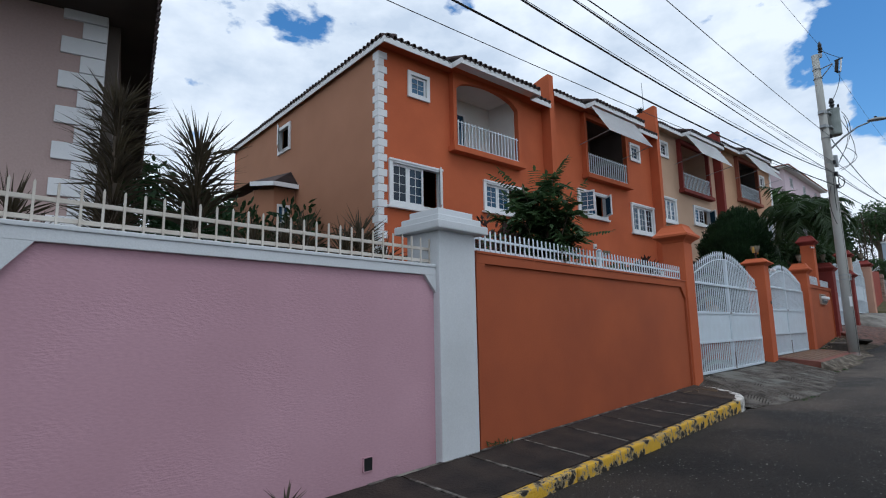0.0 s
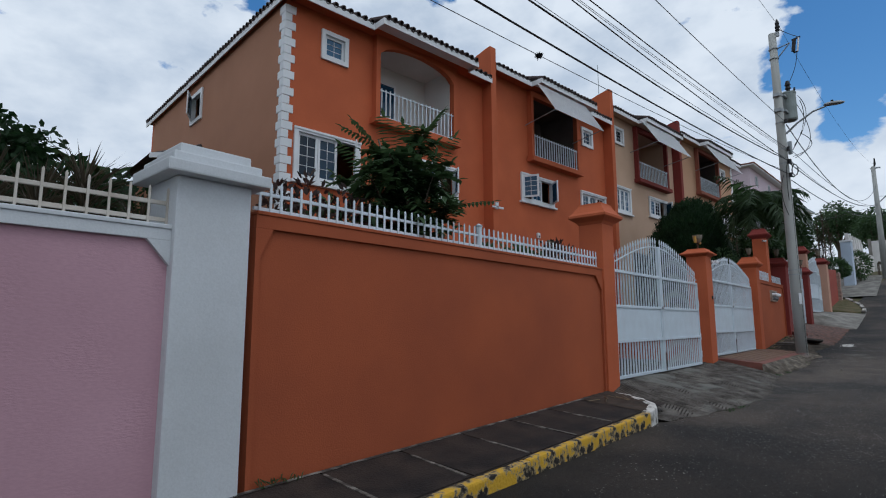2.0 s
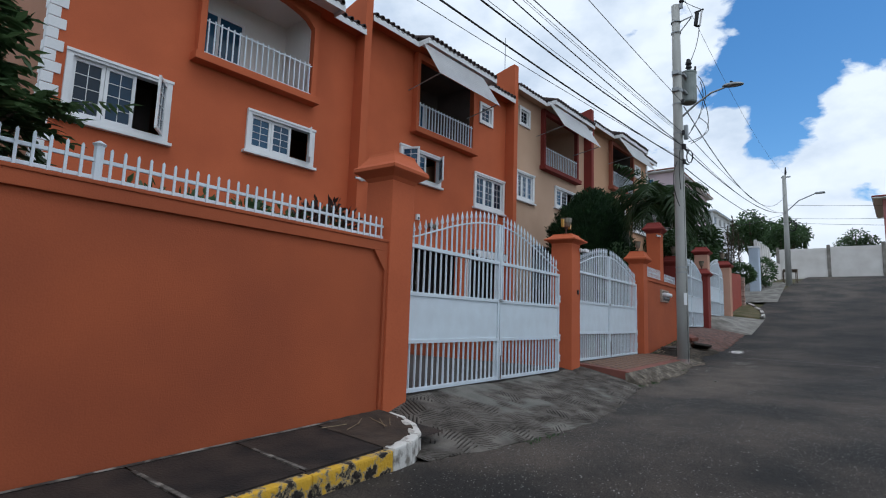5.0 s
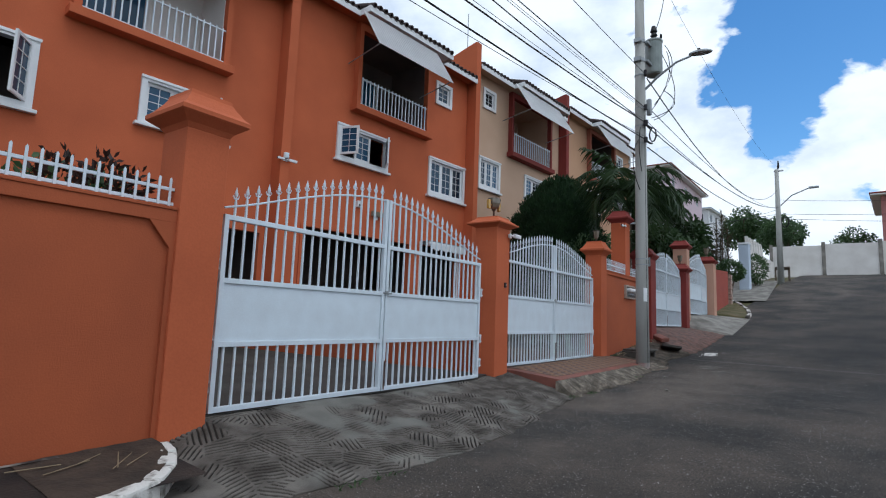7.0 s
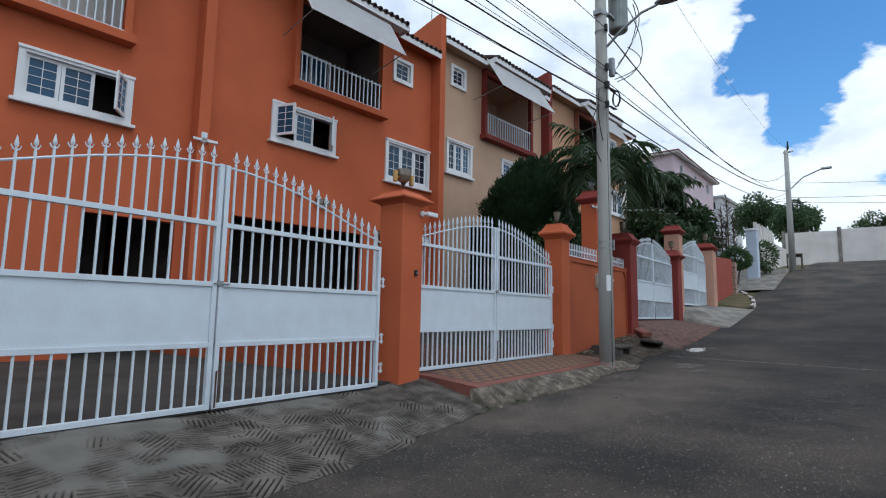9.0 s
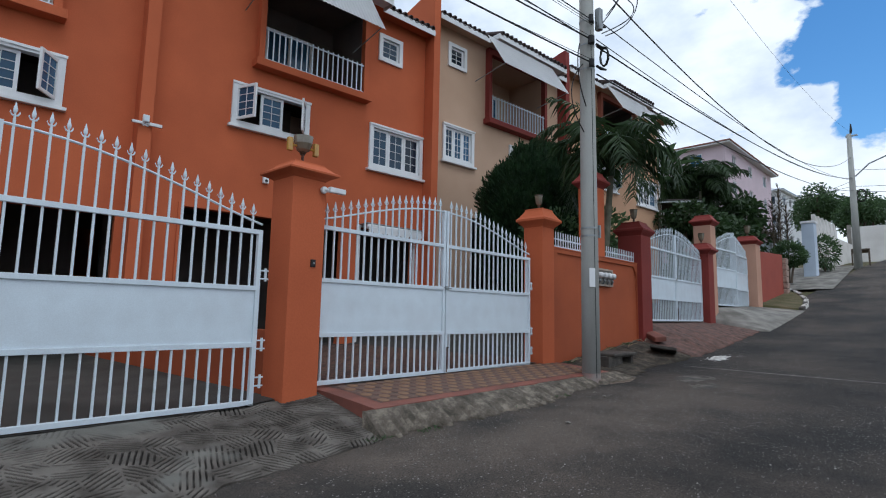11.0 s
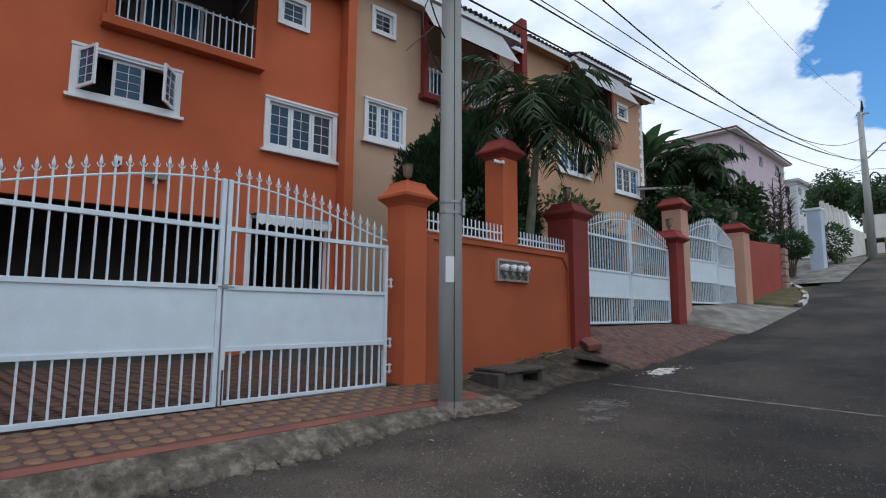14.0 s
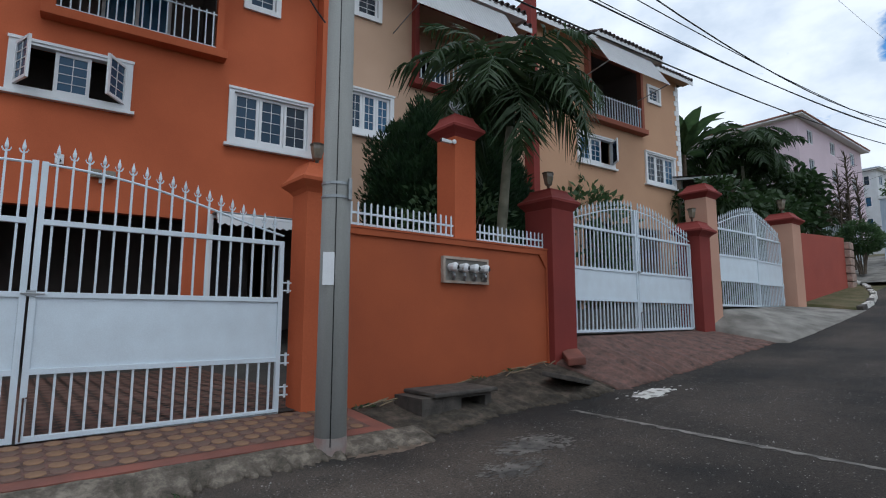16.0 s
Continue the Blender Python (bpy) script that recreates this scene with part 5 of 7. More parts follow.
for z, out_ in ((6.3, 0.12), (6.75, 0.14), (7.2, 0.12)):
    part("dead_end", tube([(0.1, -0.15, z), (0.24, -0.17, z - 0.02), (0.3 + out_, -0.17, z + 0.02)], [0.025, 0.03, 0.018], 6), BLACK, pole)
lamp_arm = part("lamp_arm", tube([(0, -0.14, 7.75), (0.03, -0.5, 8.05), (0.08, -0.95, 8.33), (0.14, -1.3, 8.42)], [0.035, 0.033, 0.03, 0.028], 8), STEEL, pole, "galvanised steel lamp arm")
hd = bmesh.new()
bmesh.ops.create_uvsphere(hd, u_segments=14, v_segments=8, radius=1.0)
for v in hd.verts:
    v.co = Vector((v.co.x * 0.13, v.co.y * 0.3, max(-0.25, v.co.z) * 0.085))
head = part("lamp_head", hd, STEEL, lamp_arm, "grey street lamp head, unlit", smooth=True)
head.matrix_local = pose(0.17, -1.52, 8.45, 6, 0, 0)
part("photocell", tube([(0, 0.05, 0.06), (0, 0.05, 0.13)], 0.04, 8), BLACK, head)

pole2 = thing("utility_pole", pose(61.2, 7.7, 5.1), "distant concrete utility pole with street lamp", "pole")
part("shaft", tube([(0, 0, -0.5), (0, 0, 9.75)], [0.26, 0.15], 12), POLE_GREY, pole2, smooth=True)
arm2 = part("lamp_arm", tube([(0, -0.2, 6.6), (0.1, -1.0, 7.4), (0.2, -2.2, 7.9)], 0.05, 6), STEEL, pole2)
part("lamp_head", box(0.05, -2.9, 7.85, 0.35, -2.2, 8.0, bevel=0.04), STEEL, arm2)
part("top_insulator", tube([(0, -0.1, 9.75), (0, -0.14, 10.0), (0, -0.14, 10.5)], [0.06, 0.09, 0.04], 8), BLACK, pole2)
part("cross_arm", box(-0.06, -0.5, 9.55, 0.06, 0.2, 9.65), STEEL, pole2)
part("cable_coil", tube([(0.1, -0.45 + 0.28 * math.cos(q * 0.7), 5.2 + 0.45 * math.sin(q * 0.7)) for q in range(20)], 0.05, 5), BLACK, pole2, "coil of black cable")
pole0 = thing("utility_pole", pose(-21.0, 3.4, -0.6), "weathered concrete utility pole down the road", "pole")
part("shaft", tube([(0, 0, 0), (0, 0, 11.2)], [0.17, 0.118], 16), POLE_GREY, pole0, smooth=True)


def cable(a, b, sag, r, label="black power cable slung between utility poles"):
    a, b = Vector(a), Vector(b)
    pts = [a + (b - a) * (k / 20) + Vector((0, 0, -sag * 4 * (k / 20) * (1 - k / 20))) for k in range(21)]
    ob = part("power_cable", tube(pts, r * 0.78, 5), BLACK, None)
    return tagged(ob, label, "cable", "overhead power cables")


# down the street: height at the pole, then y and z at the next pole, sag, radius
for z1, y0, z0, sag, r in ((6.31, 3.19, 5.63, 0.87, 0.019), (6.79, 2.57, 6.79, 1.38, 0.018), (6.77, 2.74, 6.81, 0.75, 0.014), (7.2, 3.28, 6.48, 0.45, 0.014), (8.18, 2.87, 8.15, 0.65, 0.011),
                           (6.38, 3.62, 4.94, 0.83, 0.007), (6.85, 2.7, 6.5, 1.2, 0.006), (7.1, 3.1, 6.6, 0.7, 0.006), (7.15, 3.2, 6.45, 0.6, 0.006), (11.85, 3.1, 11.2, 0.5, 0.008)):
    cable((-21.0, y0, z0), (23.23, 5.05, z1), sag, r)
clump = bmesh.new()
rb = random.Random(77)
for k in range(90):
    d_ = Vector((rb.uniform(-1, 1), rb.uniform(-1, 1), rb.uniform(-1, 1))).normalized()
    add_tube(clump, [d_ * 0.02, d_ * rb.uniform(0.035, 0.075)], [0.008, 0.002], 4, caps=False)
air_plant = part("air_plant", clump, BLACK, None)
air_plant.location = (8.6, 4.578, 5.165)
tagged(air_plant, "dark clump of air plant growing on a cable", "air plant")
# up the street: height at the pole, height at the far pole, sag, radius
for z1, z2, sag, r in ((8.1, 13.1, 1.97, 0.021), (7.29, 11.41, 0.71, 0.014), (6.71, 11.52, 0.71, 0.02), (6.85, 11.6, 0.85, 0.012), (6.13, 10.64, 0.65, 0.02)):
    cable((23.36, 5.05, z1), (61.0, 7.62, z2), sag, r)
cable((23.25, 5.02, 11.85), (61.2, 7.6, 15.0), 0.9, 0.007)
for z, y2, z2 in ((12.2, -12, 13.8), (11.0, -14, 12.6), (10.6, -20, 11.0)):
    cable((61.2, 7.7, z), (75, y2, z2), 0.5, 0.02)
cable((61.2, 7.7, 11.4), (88, 24.5, 16), 0.8, 0.02)
cable((61.2, 7.7, 11.0), (58, 26, 11.4), 0.8, 0.02)
# loose leads beside the pole: three points in x, y, z each, bent smoothly
for a, b, c in (((24.1, 4.8, 9.3), (24.3, 4.35, 8.6), (23.5, 4.9, 7.35)), ((24.1, 4.75, 9.1), (24.15, 4.5, 8.3), (23.45, 4.95, 7.2)), ((23.6, 4.7, 7.75), (24.0, 4.1, 7.3), (23.4, 4.95, 6.95)),
                ((24.0, 4.85, 9.0), (24.4, 4.2, 7.4), (23.45, 4.9, 6.9)), ((23.2, 4.5, 10.5), (23.5, 4.6, 10.1), (23.95, 4.98, 9.8)), ((23.2, 4.4, 11.0), (23.3, 4.75, 11.3), (23.28, 5.02, 11.6)),
                ((23.1, 5.2, 6.3), (22.4, 5.25, 5.6), (23.05, 5.15, 4.9)), ((22.7, 5.0, 6.5), (22.5, 5.0, 5.9), (23.05, 5.1, 5.4))):
    a, b, c = Vector(a), Vector(b), Vector(c)
    pts = [a * (1 - q / 12) ** 2 + b * (2 * (q / 12) * (1 - q / 12)) + c * (q / 12) ** 2 for q in range(13)]
    tagged(part("drop_cable", tube(pts, 0.011, 5), BLACK, None), "black drop cable looped beside the pole", "cable", "pole drop cables")
coil = [(23.48 + 0.02 * math.sin(q), 4.95 + 0.09 * math.cos(q * 0.7), 6.5 + 0.2 * math.sin(q * 0.7)) for q in range(28)]
tagged(part("cable_coil", tube(coil, 0.016, 5), BLACK, None), "coil of black cable strapped beside the pole", "cable", "pole drop cables")


# ---- lamps, cameras, meters ----
AMBER = material("amber_glass", (0.55, 0.30, 0.04), rough=0.15, second=(0.35, 0.2, 0.05), scale=8, spec=0.6, bump=0)
BRONZE = material("dark_bronze", (0.10, 0.075, 0.05), rough=0.4, metal=0.5, second=(0.06, 0.05, 0.04), scale=9)
CLEAR = material("smoked_lamp_glass", (0.22, 0.19, 0.14), rough=0.12, second=(0.15, 0.13, 0.1), scale=8, spec=0.7, bump=0)


def lantern(m, glass, label, k=1.0):
    t = thing("pillar_lantern", m, label, "lantern", "pillar lanterns")
    part("stem", tube([(0, 0, 0), (0, 0, 0.02 * k), (0, 0, 0.05 * k), (0, 0, 0.12 * k)], [0.06 * k, 0.06 * k, 0.025 * k, 0.03 * k], 10), BRONZE, t)
    part("glass", tube([(0, 0, 0.12 * k), (0, 0, 0.15 * k), (0, 0, 0.3 * k), (0, 0, 0.36 * k)], [0.04 * k, 0.075 * k, 0.105 * k, 0.11 * k], 6), glass, t)
    part("rim", tube([(0, 0, 0.361 * k), (0, 0, 0.39 * k), (0, 0, 0.4 * k)], [0.12 * k, 0.12 * k, 0.05 * k], 6), BRONZE, t)


bowl_lamp = thing("pillar_lantern", fence_at(17.83, 0.2, 3.34), "smoked bowl lantern with two yellow side brackets", "lantern", "pillar lanterns")
part("stem", tube([(0, 0, -0.02), (0, 0, 0.03), (0, 0, 0.2)], [0.05, 0.02, 0.018], 8), RUST, bowl_lamp)
part("glass", tube([(0, 0, 0.19), (0, 0, 0.22), (0, 0, 0.3), (0, 0, 0.4)], [0.05, 0.09, 0.125, 0.135], 10), CLEAR, bowl_lamp)
part("foot", tube([(0, 0, 0.15), (0, 0, 0.2)], [0.03, 0.055], 8), BRONZE, bowl_lamp)
for sg in (-1, 1):
    part("bracket", add_box(tube([(sg * 0.1, 0, 0.26), (sg * 0.19, 0, 0.24)], 0.015, 6), sg * 0.2 - 0.035, -0.03, 0.17, sg * 0.2 + 0.035, 0.03, 0.35, bevel=0.012), AMBER, bowl_lamp, "yellow glass bracket")
lantern(fence_at(23.67, 0.2, 3.65), CLEAR, "goblet-shaped smoked glass lantern on orange cap", 0.85)
lantern(fence_at(28.6, 0.2, 4.05), CLEAR, "goblet-shaped smoked glass lantern on dark red cap", 1.0)
lantern(fence_at(34.5, 0.2, 4.1), CLEAR, "smoked glass lantern on dark red cap", 1.0)
lantern(fence_at(41.1, 0.2, 5.15), CLEAR, "smoked glass lantern on peach pillar", 1.3)


def camera_unit(m, label, k=1.0):
    t = thing("security_camera", m, label, "security camera", "white security cameras")
    part("base", tube([(0, 0, 0), (0, 0.05 * k, 0), (0, 0.06 * k, 0)], [0.055 * k, 0.055 * k, 0.03 * k], 10), WHITE, t)
    part("arm", tube([(0, 0, 0), (0.05 * k, -0.05 * k, 0.0)], 0.022 * k, 8), WHITE, t)
    bd = part("body", box(0.03 * k, -0.1 * k, -0.04 * k, 0.33 * k, -0.02 * k, 0.045 * k, bevel=0.015 * k), WHITE, t)
    part("lens", box(0.3301 * k, -0.09 * k, -0.03 * k, 0.335 * k, -0.03 * k, 0.035 * k), BLACK, bd)


camera_unit(fence_at(18.0, -0.11, 3.0), "white bullet security camera on the orange pillar", 0.85)
camera_unit(pose(17.38, 13.06, 5.6), "white bullet security camera on the party wall", 0.9)
camera_unit(pose(17.3, 13.06, 5.6) @ Matrix.Diagonal((-1, 1, 1, 1)), "white bullet security camera on the party wall", 0.75)
box_unit = thing("junction_box", pose(17.34, 13.079, 5.72), "small white cable junction box above the cameras", "junction box")
part("body", box(-0.07, -0.09, -0.08, 0.07, 0.0, 0.09, bevel=0.02), WHITE, box_unit)
part("cover", box(-0.05, -0.1, -0.06, 0.05, -0.0901, 0.07, bevel=0.004), WHITE_METAL, box_unit)
camera_unit(fence_at(26.06, 0.1, 4.5) @ pose(0, 0, 0, 0, 0, 180), "white bullet security camera under the pillar cap", 0.7)
lampb = thing("floodlight", pose(21.25, 13.549, 4.66), "white twin floodlight on the orange house wall", "floodlight")
part("bracket", box(-0.06, -0.08, -0.12, 0.06, 0, 0.12, bevel=0.01), WHITE, lampb)
for dx in (-0.13, 0.13):
    part("lamp_glass", box(dx - 0.12, -0.16, -0.02, dx + 0.12, -0.07, 0.16, bevel=0.015), CLEAR, lampb)
small = thing("alarm_sensor", pose(20.46, 13.549, 4.95), "small white wall sensor on the house", "sensor")
part("body", box(-0.08, -0.1, -0.11, 0.08, 0, 0.11, bevel=0.02), WHITE, small)
part("eye", tube([(0, -0.11, -0.04), (0, -0.1, -0.04)], 0.04, 10), BLACK, small)
bell = thing("doorbell", fence_at(17.9, -0.075, 2.02), "small black doorbell box on the orange pillar", "doorbell")
part("body", box(-0.035, 0, -0.05, 0.035, 0.03, 0.05, bevel=0.01), BLACK, bell)
part("button", tube([(0, -0.012, 0.0), (0, 0.002, 0.0)], 0.012, 8), STEEL, bell)

PALE_STONE = material("pale_stained_cement", (0.45, 0.4, 0.34), second=(0.3, 0.2, 0.15), scale=5)
meters = thing("meter_panel", fence_at(26.23, 0.0, 2.36), "four water meters on a recessed concrete panel", "meter panel")
part("frame", pierced(-0.49, 0.49, -0.21, 0.21, [(-0.45, 0.45, -0.17, 0.17)], -0.03, 0.039), PALE_STONE, meters)
part("backing", box(-0.45, 0.0, -0.17, 0.45, 0.038, 0.17), CONCRETE, meters)
for k in range(4):
    x = -0.33 + k * 0.225
    mt = part("meter", tube([(x, 0.0, 0.04), (x, -0.1, 0.04), (x, -0.13, 0.035), (x + 0.02, -0.16, 0.03)], [0.06, 0.07, 0.075, 0.055], 12), WHITE, meters, "cream water meter")
    part("dial", tube([(x + 0.02, -0.162, 0.03), (x + 0.021, -0.168, 0.03)], 0.035, 10), BLACK, mt)
    part("pipe", tube([(x, -0.05, -0.01), (x + 0.02, -0.08, -0.09), (x + 0.05, -0.03, -0.15)], 0.026, 8), STEEL, mt)
shade_roll = thing("shade_awning", pose(24.6, 13.5, 4.0), "rolled white fabric shade over the garage opening", "awning")
sh = bmesh.new()
add_tube(sh, [(-1.0, -0.35, 0.02), (1.1, -0.35, 0.02)], 0.09, 10)
part("roll", sh, WHITE, shade_roll, smooth=True)
part("scalloped_edge", prism([(-1.0, 0.0)] + [(-1.0 + 2.1 * k / 24, -0.16 - 0.05 * (k % 2)) for k in range(25)] + [(1.1, 0.0)], -0.44, -0.43), WHITE, shade_roll)
part("hood", box(-1.05, -0.42, 0.1, 1.15, 0.05, 0.13, bevel=0.01), STEEL, shade_roll)


# ---- plants ----
def leaf_mesh(name, quads, mat, parent, label=""):
    verts = [v for q in quads for v in q]
    faces, n0 = [], 0
    for q in quads:
        faces.append(tuple(range(n0, n0 + len(q))))
        n0 += len(q)
    me = bpy.data.meshes.new(name)
    me.from_pydata([tuple(v) for v in verts], [], faces)
    me.materials.append(mat)
    ob = new(name, me)
    if parent is not None:
        ob.parent = parent
    if label:
        ob["label"] = label
    return ob


def blade(p, way, side, length, width, droop=0.0):
    """A pointed leaf from p along way."""
    mid = p + way * length * 0.45 + Vector((0, 0, -droop * length * 0.2))
    tip = p + way * length + Vector((0, 0, -droop * length))
    return [p - side * width * 0.25, p + side * width * 0.25, mid + side * width / 2, tip, mid - side * width / 2]


def some_way(r, up=0.0):
    while True:
        v = Vector((r.uniform(-1, 1), r.uniform(-1, 1), r.uniform(-1, 1)))
        if 0.05 < v.length < 1:
            v.normalize()
            v.z += up
            return v.normalized()


def pinnate(r, quads, p, way, length, pairs=9, lw=0.03, ll=0.11, droop=0.35):
    side = way.cross(Vector((0, 0, 1)))
    side = side.normalized() if side.length > 0.05 else Vector((1, 0, 0))
    pts = []
    for k in range(pairs + 1):
        f = k / pairs
        q = p + way * length * f + Vector((0, 0, -droop * length * f * f))
        pts.append(q)
        if k == 0:
            continue
        size = ll * (1.0 - 0.45 * abs(f - 0.45))
        for sg in (-1, 1):
            w = (side * sg + way * 0.45 + Vector((0, 0, -0.35 + r.uniform(-0.15, 0.15)))).normalized()
            quads.append(blade(q, w, w.cross(Vector((0, 0, 1))).normalized(), size, lw, 0.15))
    quads.append(blade(pts[-1], way, side, ll, lw, 0.3))
    return pts


def feather_tree(x, y, z0, label, seed=5):
    r = random.Random(seed)
    t = thing("garden_tree", pose(x, y, z0), label, "tree")
    wood = bmesh.new()
    add_tube(wood, [(0, 0, 0), (0.03, 0.02, 0.9), (0.0, 0.0, 1.7), (0.08, -0.02, 2.5)], [0.07, 0.06, 0.05, 0.03], 8)
    quads = []
    limbs = []
    for k in range(15):
        a = k * 2.4
        h = 1.75 + 1.05 * (k / 15)
        spread = r.uniform(0.35, 0.7) * (1.1 - 0.35 * k / 15)
        end = Vector((math.cos(a) * spread, math.sin(a) * spread * 0.75, h + r.uniform(0.15, 0.75)))
        st = Vector((0.02, 0, h - 0.25))
        add_tube(wood, [st, (st + end) / 2 + Vector((0, 0, -0.05)), end], [0.028, 0.02, 0.01], 6)
        limbs.append((st, end))
    part("trunk", wood, BARK, t, smooth=True)
    for st, end in limbs:
        out = (end - st).normalized()
        pinnate(r, quads, st + (end - st) * 0.75, (out + some_way(r, 0.1) * 0.35).normalized(), r.uniform(0.55, 0.85), pairs=13, lw=0.05, ll=0.16, droop=0.2)
        for k in range(24):
            f = r.uniform(0.1, 1.0)
            p = st + (end - st) * f
            w = ((end - st).normalized() * 0.5 + some_way(r, 0.15)).normalized()
            pinnate(r, quads, p, w, r.uniform(0.22, 0.44), pairs=7, lw=0.068, ll=0.15, droop=0.5)
    leaf_mesh("crown", quads, LEAF, t, "dark green feathery leaves")
    return t


def shrub(x, y, z0, rx, ry, h, n, leaf, mat, label, seed, name="shrub", category="shrub", group=""):
    r = random.Random(seed)
    t = thing(name, pose(x, y, z0), label, category, group)
    wood = bmesh.new()
    for k in range(5):
        a = k * 1.3
        add_tube(wood, [(0, 0, -0.1), (math.cos(a) * rx * 0.25, math.sin(a) * ry * 0.25, h * 0.4), (math.cos(a) * rx * 0.5, math.sin(a) * ry * 0.5, h * 0.75)], [0.03, 0.025, 0.012], 5)
    part("stem", wood, BARK, t)
    quads = []
    for k in range(n):
        d = some_way(r)
        q = r.uniform(0.45, 1.0) ** 0.5
        lump = 1 + 0.28 * noise.noise(Vector((d.x * 2.3 + seed, d.y * 2.3, d.z * 2.3)))
        p = Vector((d.x * rx * q * lump, d.y * ry * q * lump, h * 0.55 + d.z * h * 0.5 * q * lump))
        w = (d + some_way(r) * 0.8 + Vector((0, 0, 0.2))).normalized()
        s = w.cross(some_way(r))
        quads.append(blade(p, w, s.normalized() if s.length > 0.01 else Vector((1, 0, 0)), leaf * r.uniform(0.7, 1.3), leaf * 0.42, 0.2))
    leaf_mesh("crown", quads, mat, t)
    return t


def conifer_ball(x, y, z0, rx, ry, h, label, seed=9, n=62000):
    r = random.Random(seed)
    t = thing("conifer_bush", pose(x, y, z0), label, "bush")
    part("trunk", tube([(0, 0, -0.2), (0, 0, h * 0.5)], [0.16, 0.08], 8), BARK, t)
    quads = []

    def reach(d):
        v = Vector((d.x * 1.6, d.y * 1.6, d.z * 1.6))
        fine = Vector((d.x * 5, d.y * 5, d.z * 5))
        return 0.88 + 0.13 * noise.noise(v) + 0.12 * noise.noise(fine) + 0.05 * noise.noise(fine * 2.3)
    core = bmesh.new()
    bmesh.ops.create_icosphere(core, subdivisions=3, radius=1.0)
    for v in core.verts:
        d = v.co.normalized()
        q = reach(d) * 0.86
        v.co = Vector((d.x * rx * q, d.y * ry * q, h * 0.5 + d.z * h * 0.5 * q))
    part("inner_growth", core, CONIFER, t, smooth=True)
    for k in range(n):
        d = some_way(r)
        if d.z < -0.75:
            continue
        q = reach(d) * r.uniform(0.85, 0.99)
        p = Vector((d.x * rx * q, d.y * ry * q, h * 0.5 + d.z * h * 0.5 * q))
        w = (d * 0.7 + Vector((0, 0, 0.75)) + some_way(r) * 0.55).normalized()
        s = w.cross(d + some_way(r) * 0.5)
        s = s.normalized() if s.length > 0.01 else Vector((1, 0, 0))
        quads.append(blade(p, w, s, r.uniform(0.08, 0.17), 0.042, 0.0))
    leaf_mesh("crown", quads, CONIFER, t, "dense scale-leaved dark green foliage")
    return t


def palm(x, y, z0, trunk_h, fronds, length, label, seed=3, mat=PALM_LEAF, lean=(0, 0), lw=0.035, ll=0.5):
    r = random.Random(seed)
    t = thing("palm_tree", pose(x, y, z0), label, "palm", "garden palms")
    top = Vector((lean[0], lean[1], trunk_h))
    n = 14
    part("trunk", tube([Vector((0, 0, -0.2)) + (top - Vector((0, 0, -0.2))) * (k / n) for k in range(n + 1)], [0.135 - 0.06 * k / n + (0.006 if k % 2 else 0) for k in range(n + 1)], 10), PALM_TRUNK, t, "smooth ringed grey trunk", smooth=True)
    part("crownshaft", tube([top, top + Vector((0, 0, 0.35)), top + Vector((0, 0, 0.75))], [0.1, 0.11, 0.05], 10), PALM_LEAF, t, "green crownshaft")
    for f in range(fronds):
        a = f * 2.39996 + r.uniform(-0.2, 0.2)
        rise = 1.48 - 1.25 * (f / fronds) + r.uniform(-0.15, 0.15)
        ln = length * r.uniform(0.8, 1.12)
        bend = r.uniform(0.1, 0.2) + 0.03 * (f / fronds)
        ribs = []
        pos = top + Vector((0, 0, 0.6))
        ang = rise
        seg = 13
        for k in range(seg + 1):
            ribs.append(pos.copy())
            pos = pos + Vector((math.cos(a) * math.cos(ang), math.sin(a) * math.cos(ang), math.sin(ang))) * (ln / seg)
            ang -= bend
        rib = bmesh.new()
        add_tube(rib, ribs, [0.022 * (1 - k / (seg + 1.5)) + 0.003 for k in range(seg + 1)], 5)
        fr = part("frond", rib, PALM_LEAF, t)
        quads = []
        side = Vector((-math.sin(a), math.cos(a), 0))
        steps = 40
        for k in range(3, steps):
            u = k / steps * seg
            i = min(seg - 1, int(u))
            p = ribs[i] + (ribs[i + 1] - ribs[i]) * (u - i)
            way = (ribs[i + 1] - ribs[i]).normalized()
            size = ll * math.sin(math.pi * (0.12 + 0.83 * k / steps)) + 0.08
            for sg in (-1, 1):
                if r.random() < 0.1:
                    continue
                w = (side * sg * 0.8 + way * r.uniform(0.35, 0.75) + Vector((0, 0, r.uniform(-0.6, 0.25)))).normalized()
                quads.append(blade(p, w, way, size * r.uniform(0.75, 1.1), lw, 0.45))
        leaf_mesh("frond_blade", quads, mat, fr)
    return t


def spiky(x, y, z0, stem, spread, n, length, label, seed, name="spiky_dracaena", wide=0.019):
    r = random.Random(seed)
    t = thing(name, pose(x, y, z0), label, "spiky plant", "spiky garden plants")
    part("stem", tube([(0, 0, -0.1), (0.02, 0.0, stem * 0.5), (0, 0, stem)], [0.05, 0.045, 0.03], 7), BARK, t)
    quads = []
    for k in range(n):
        h = stem * (1 - spread * r.random())
        a = k * 2.39996
        el = r.uniform(0.25, 1.4) if h > stem * 0.92 else r.uniform(0.2, 1.05)
        w = Vector((math.cos(a) * math.cos(el), math.sin(a) * math.cos(el), math.sin(el)))
        s = Vector((-math.sin(a), math.cos(a), 0))
        quads.append(blade(Vector((0, 0, h)), w, s, length * r.uniform(0.75, 1.15), wide, r.uniform(0.0, 0.18)))
    leaf_mesh("foliage", quads, SPIKY, t, "stiff bronze-green sword leaves")
    return t


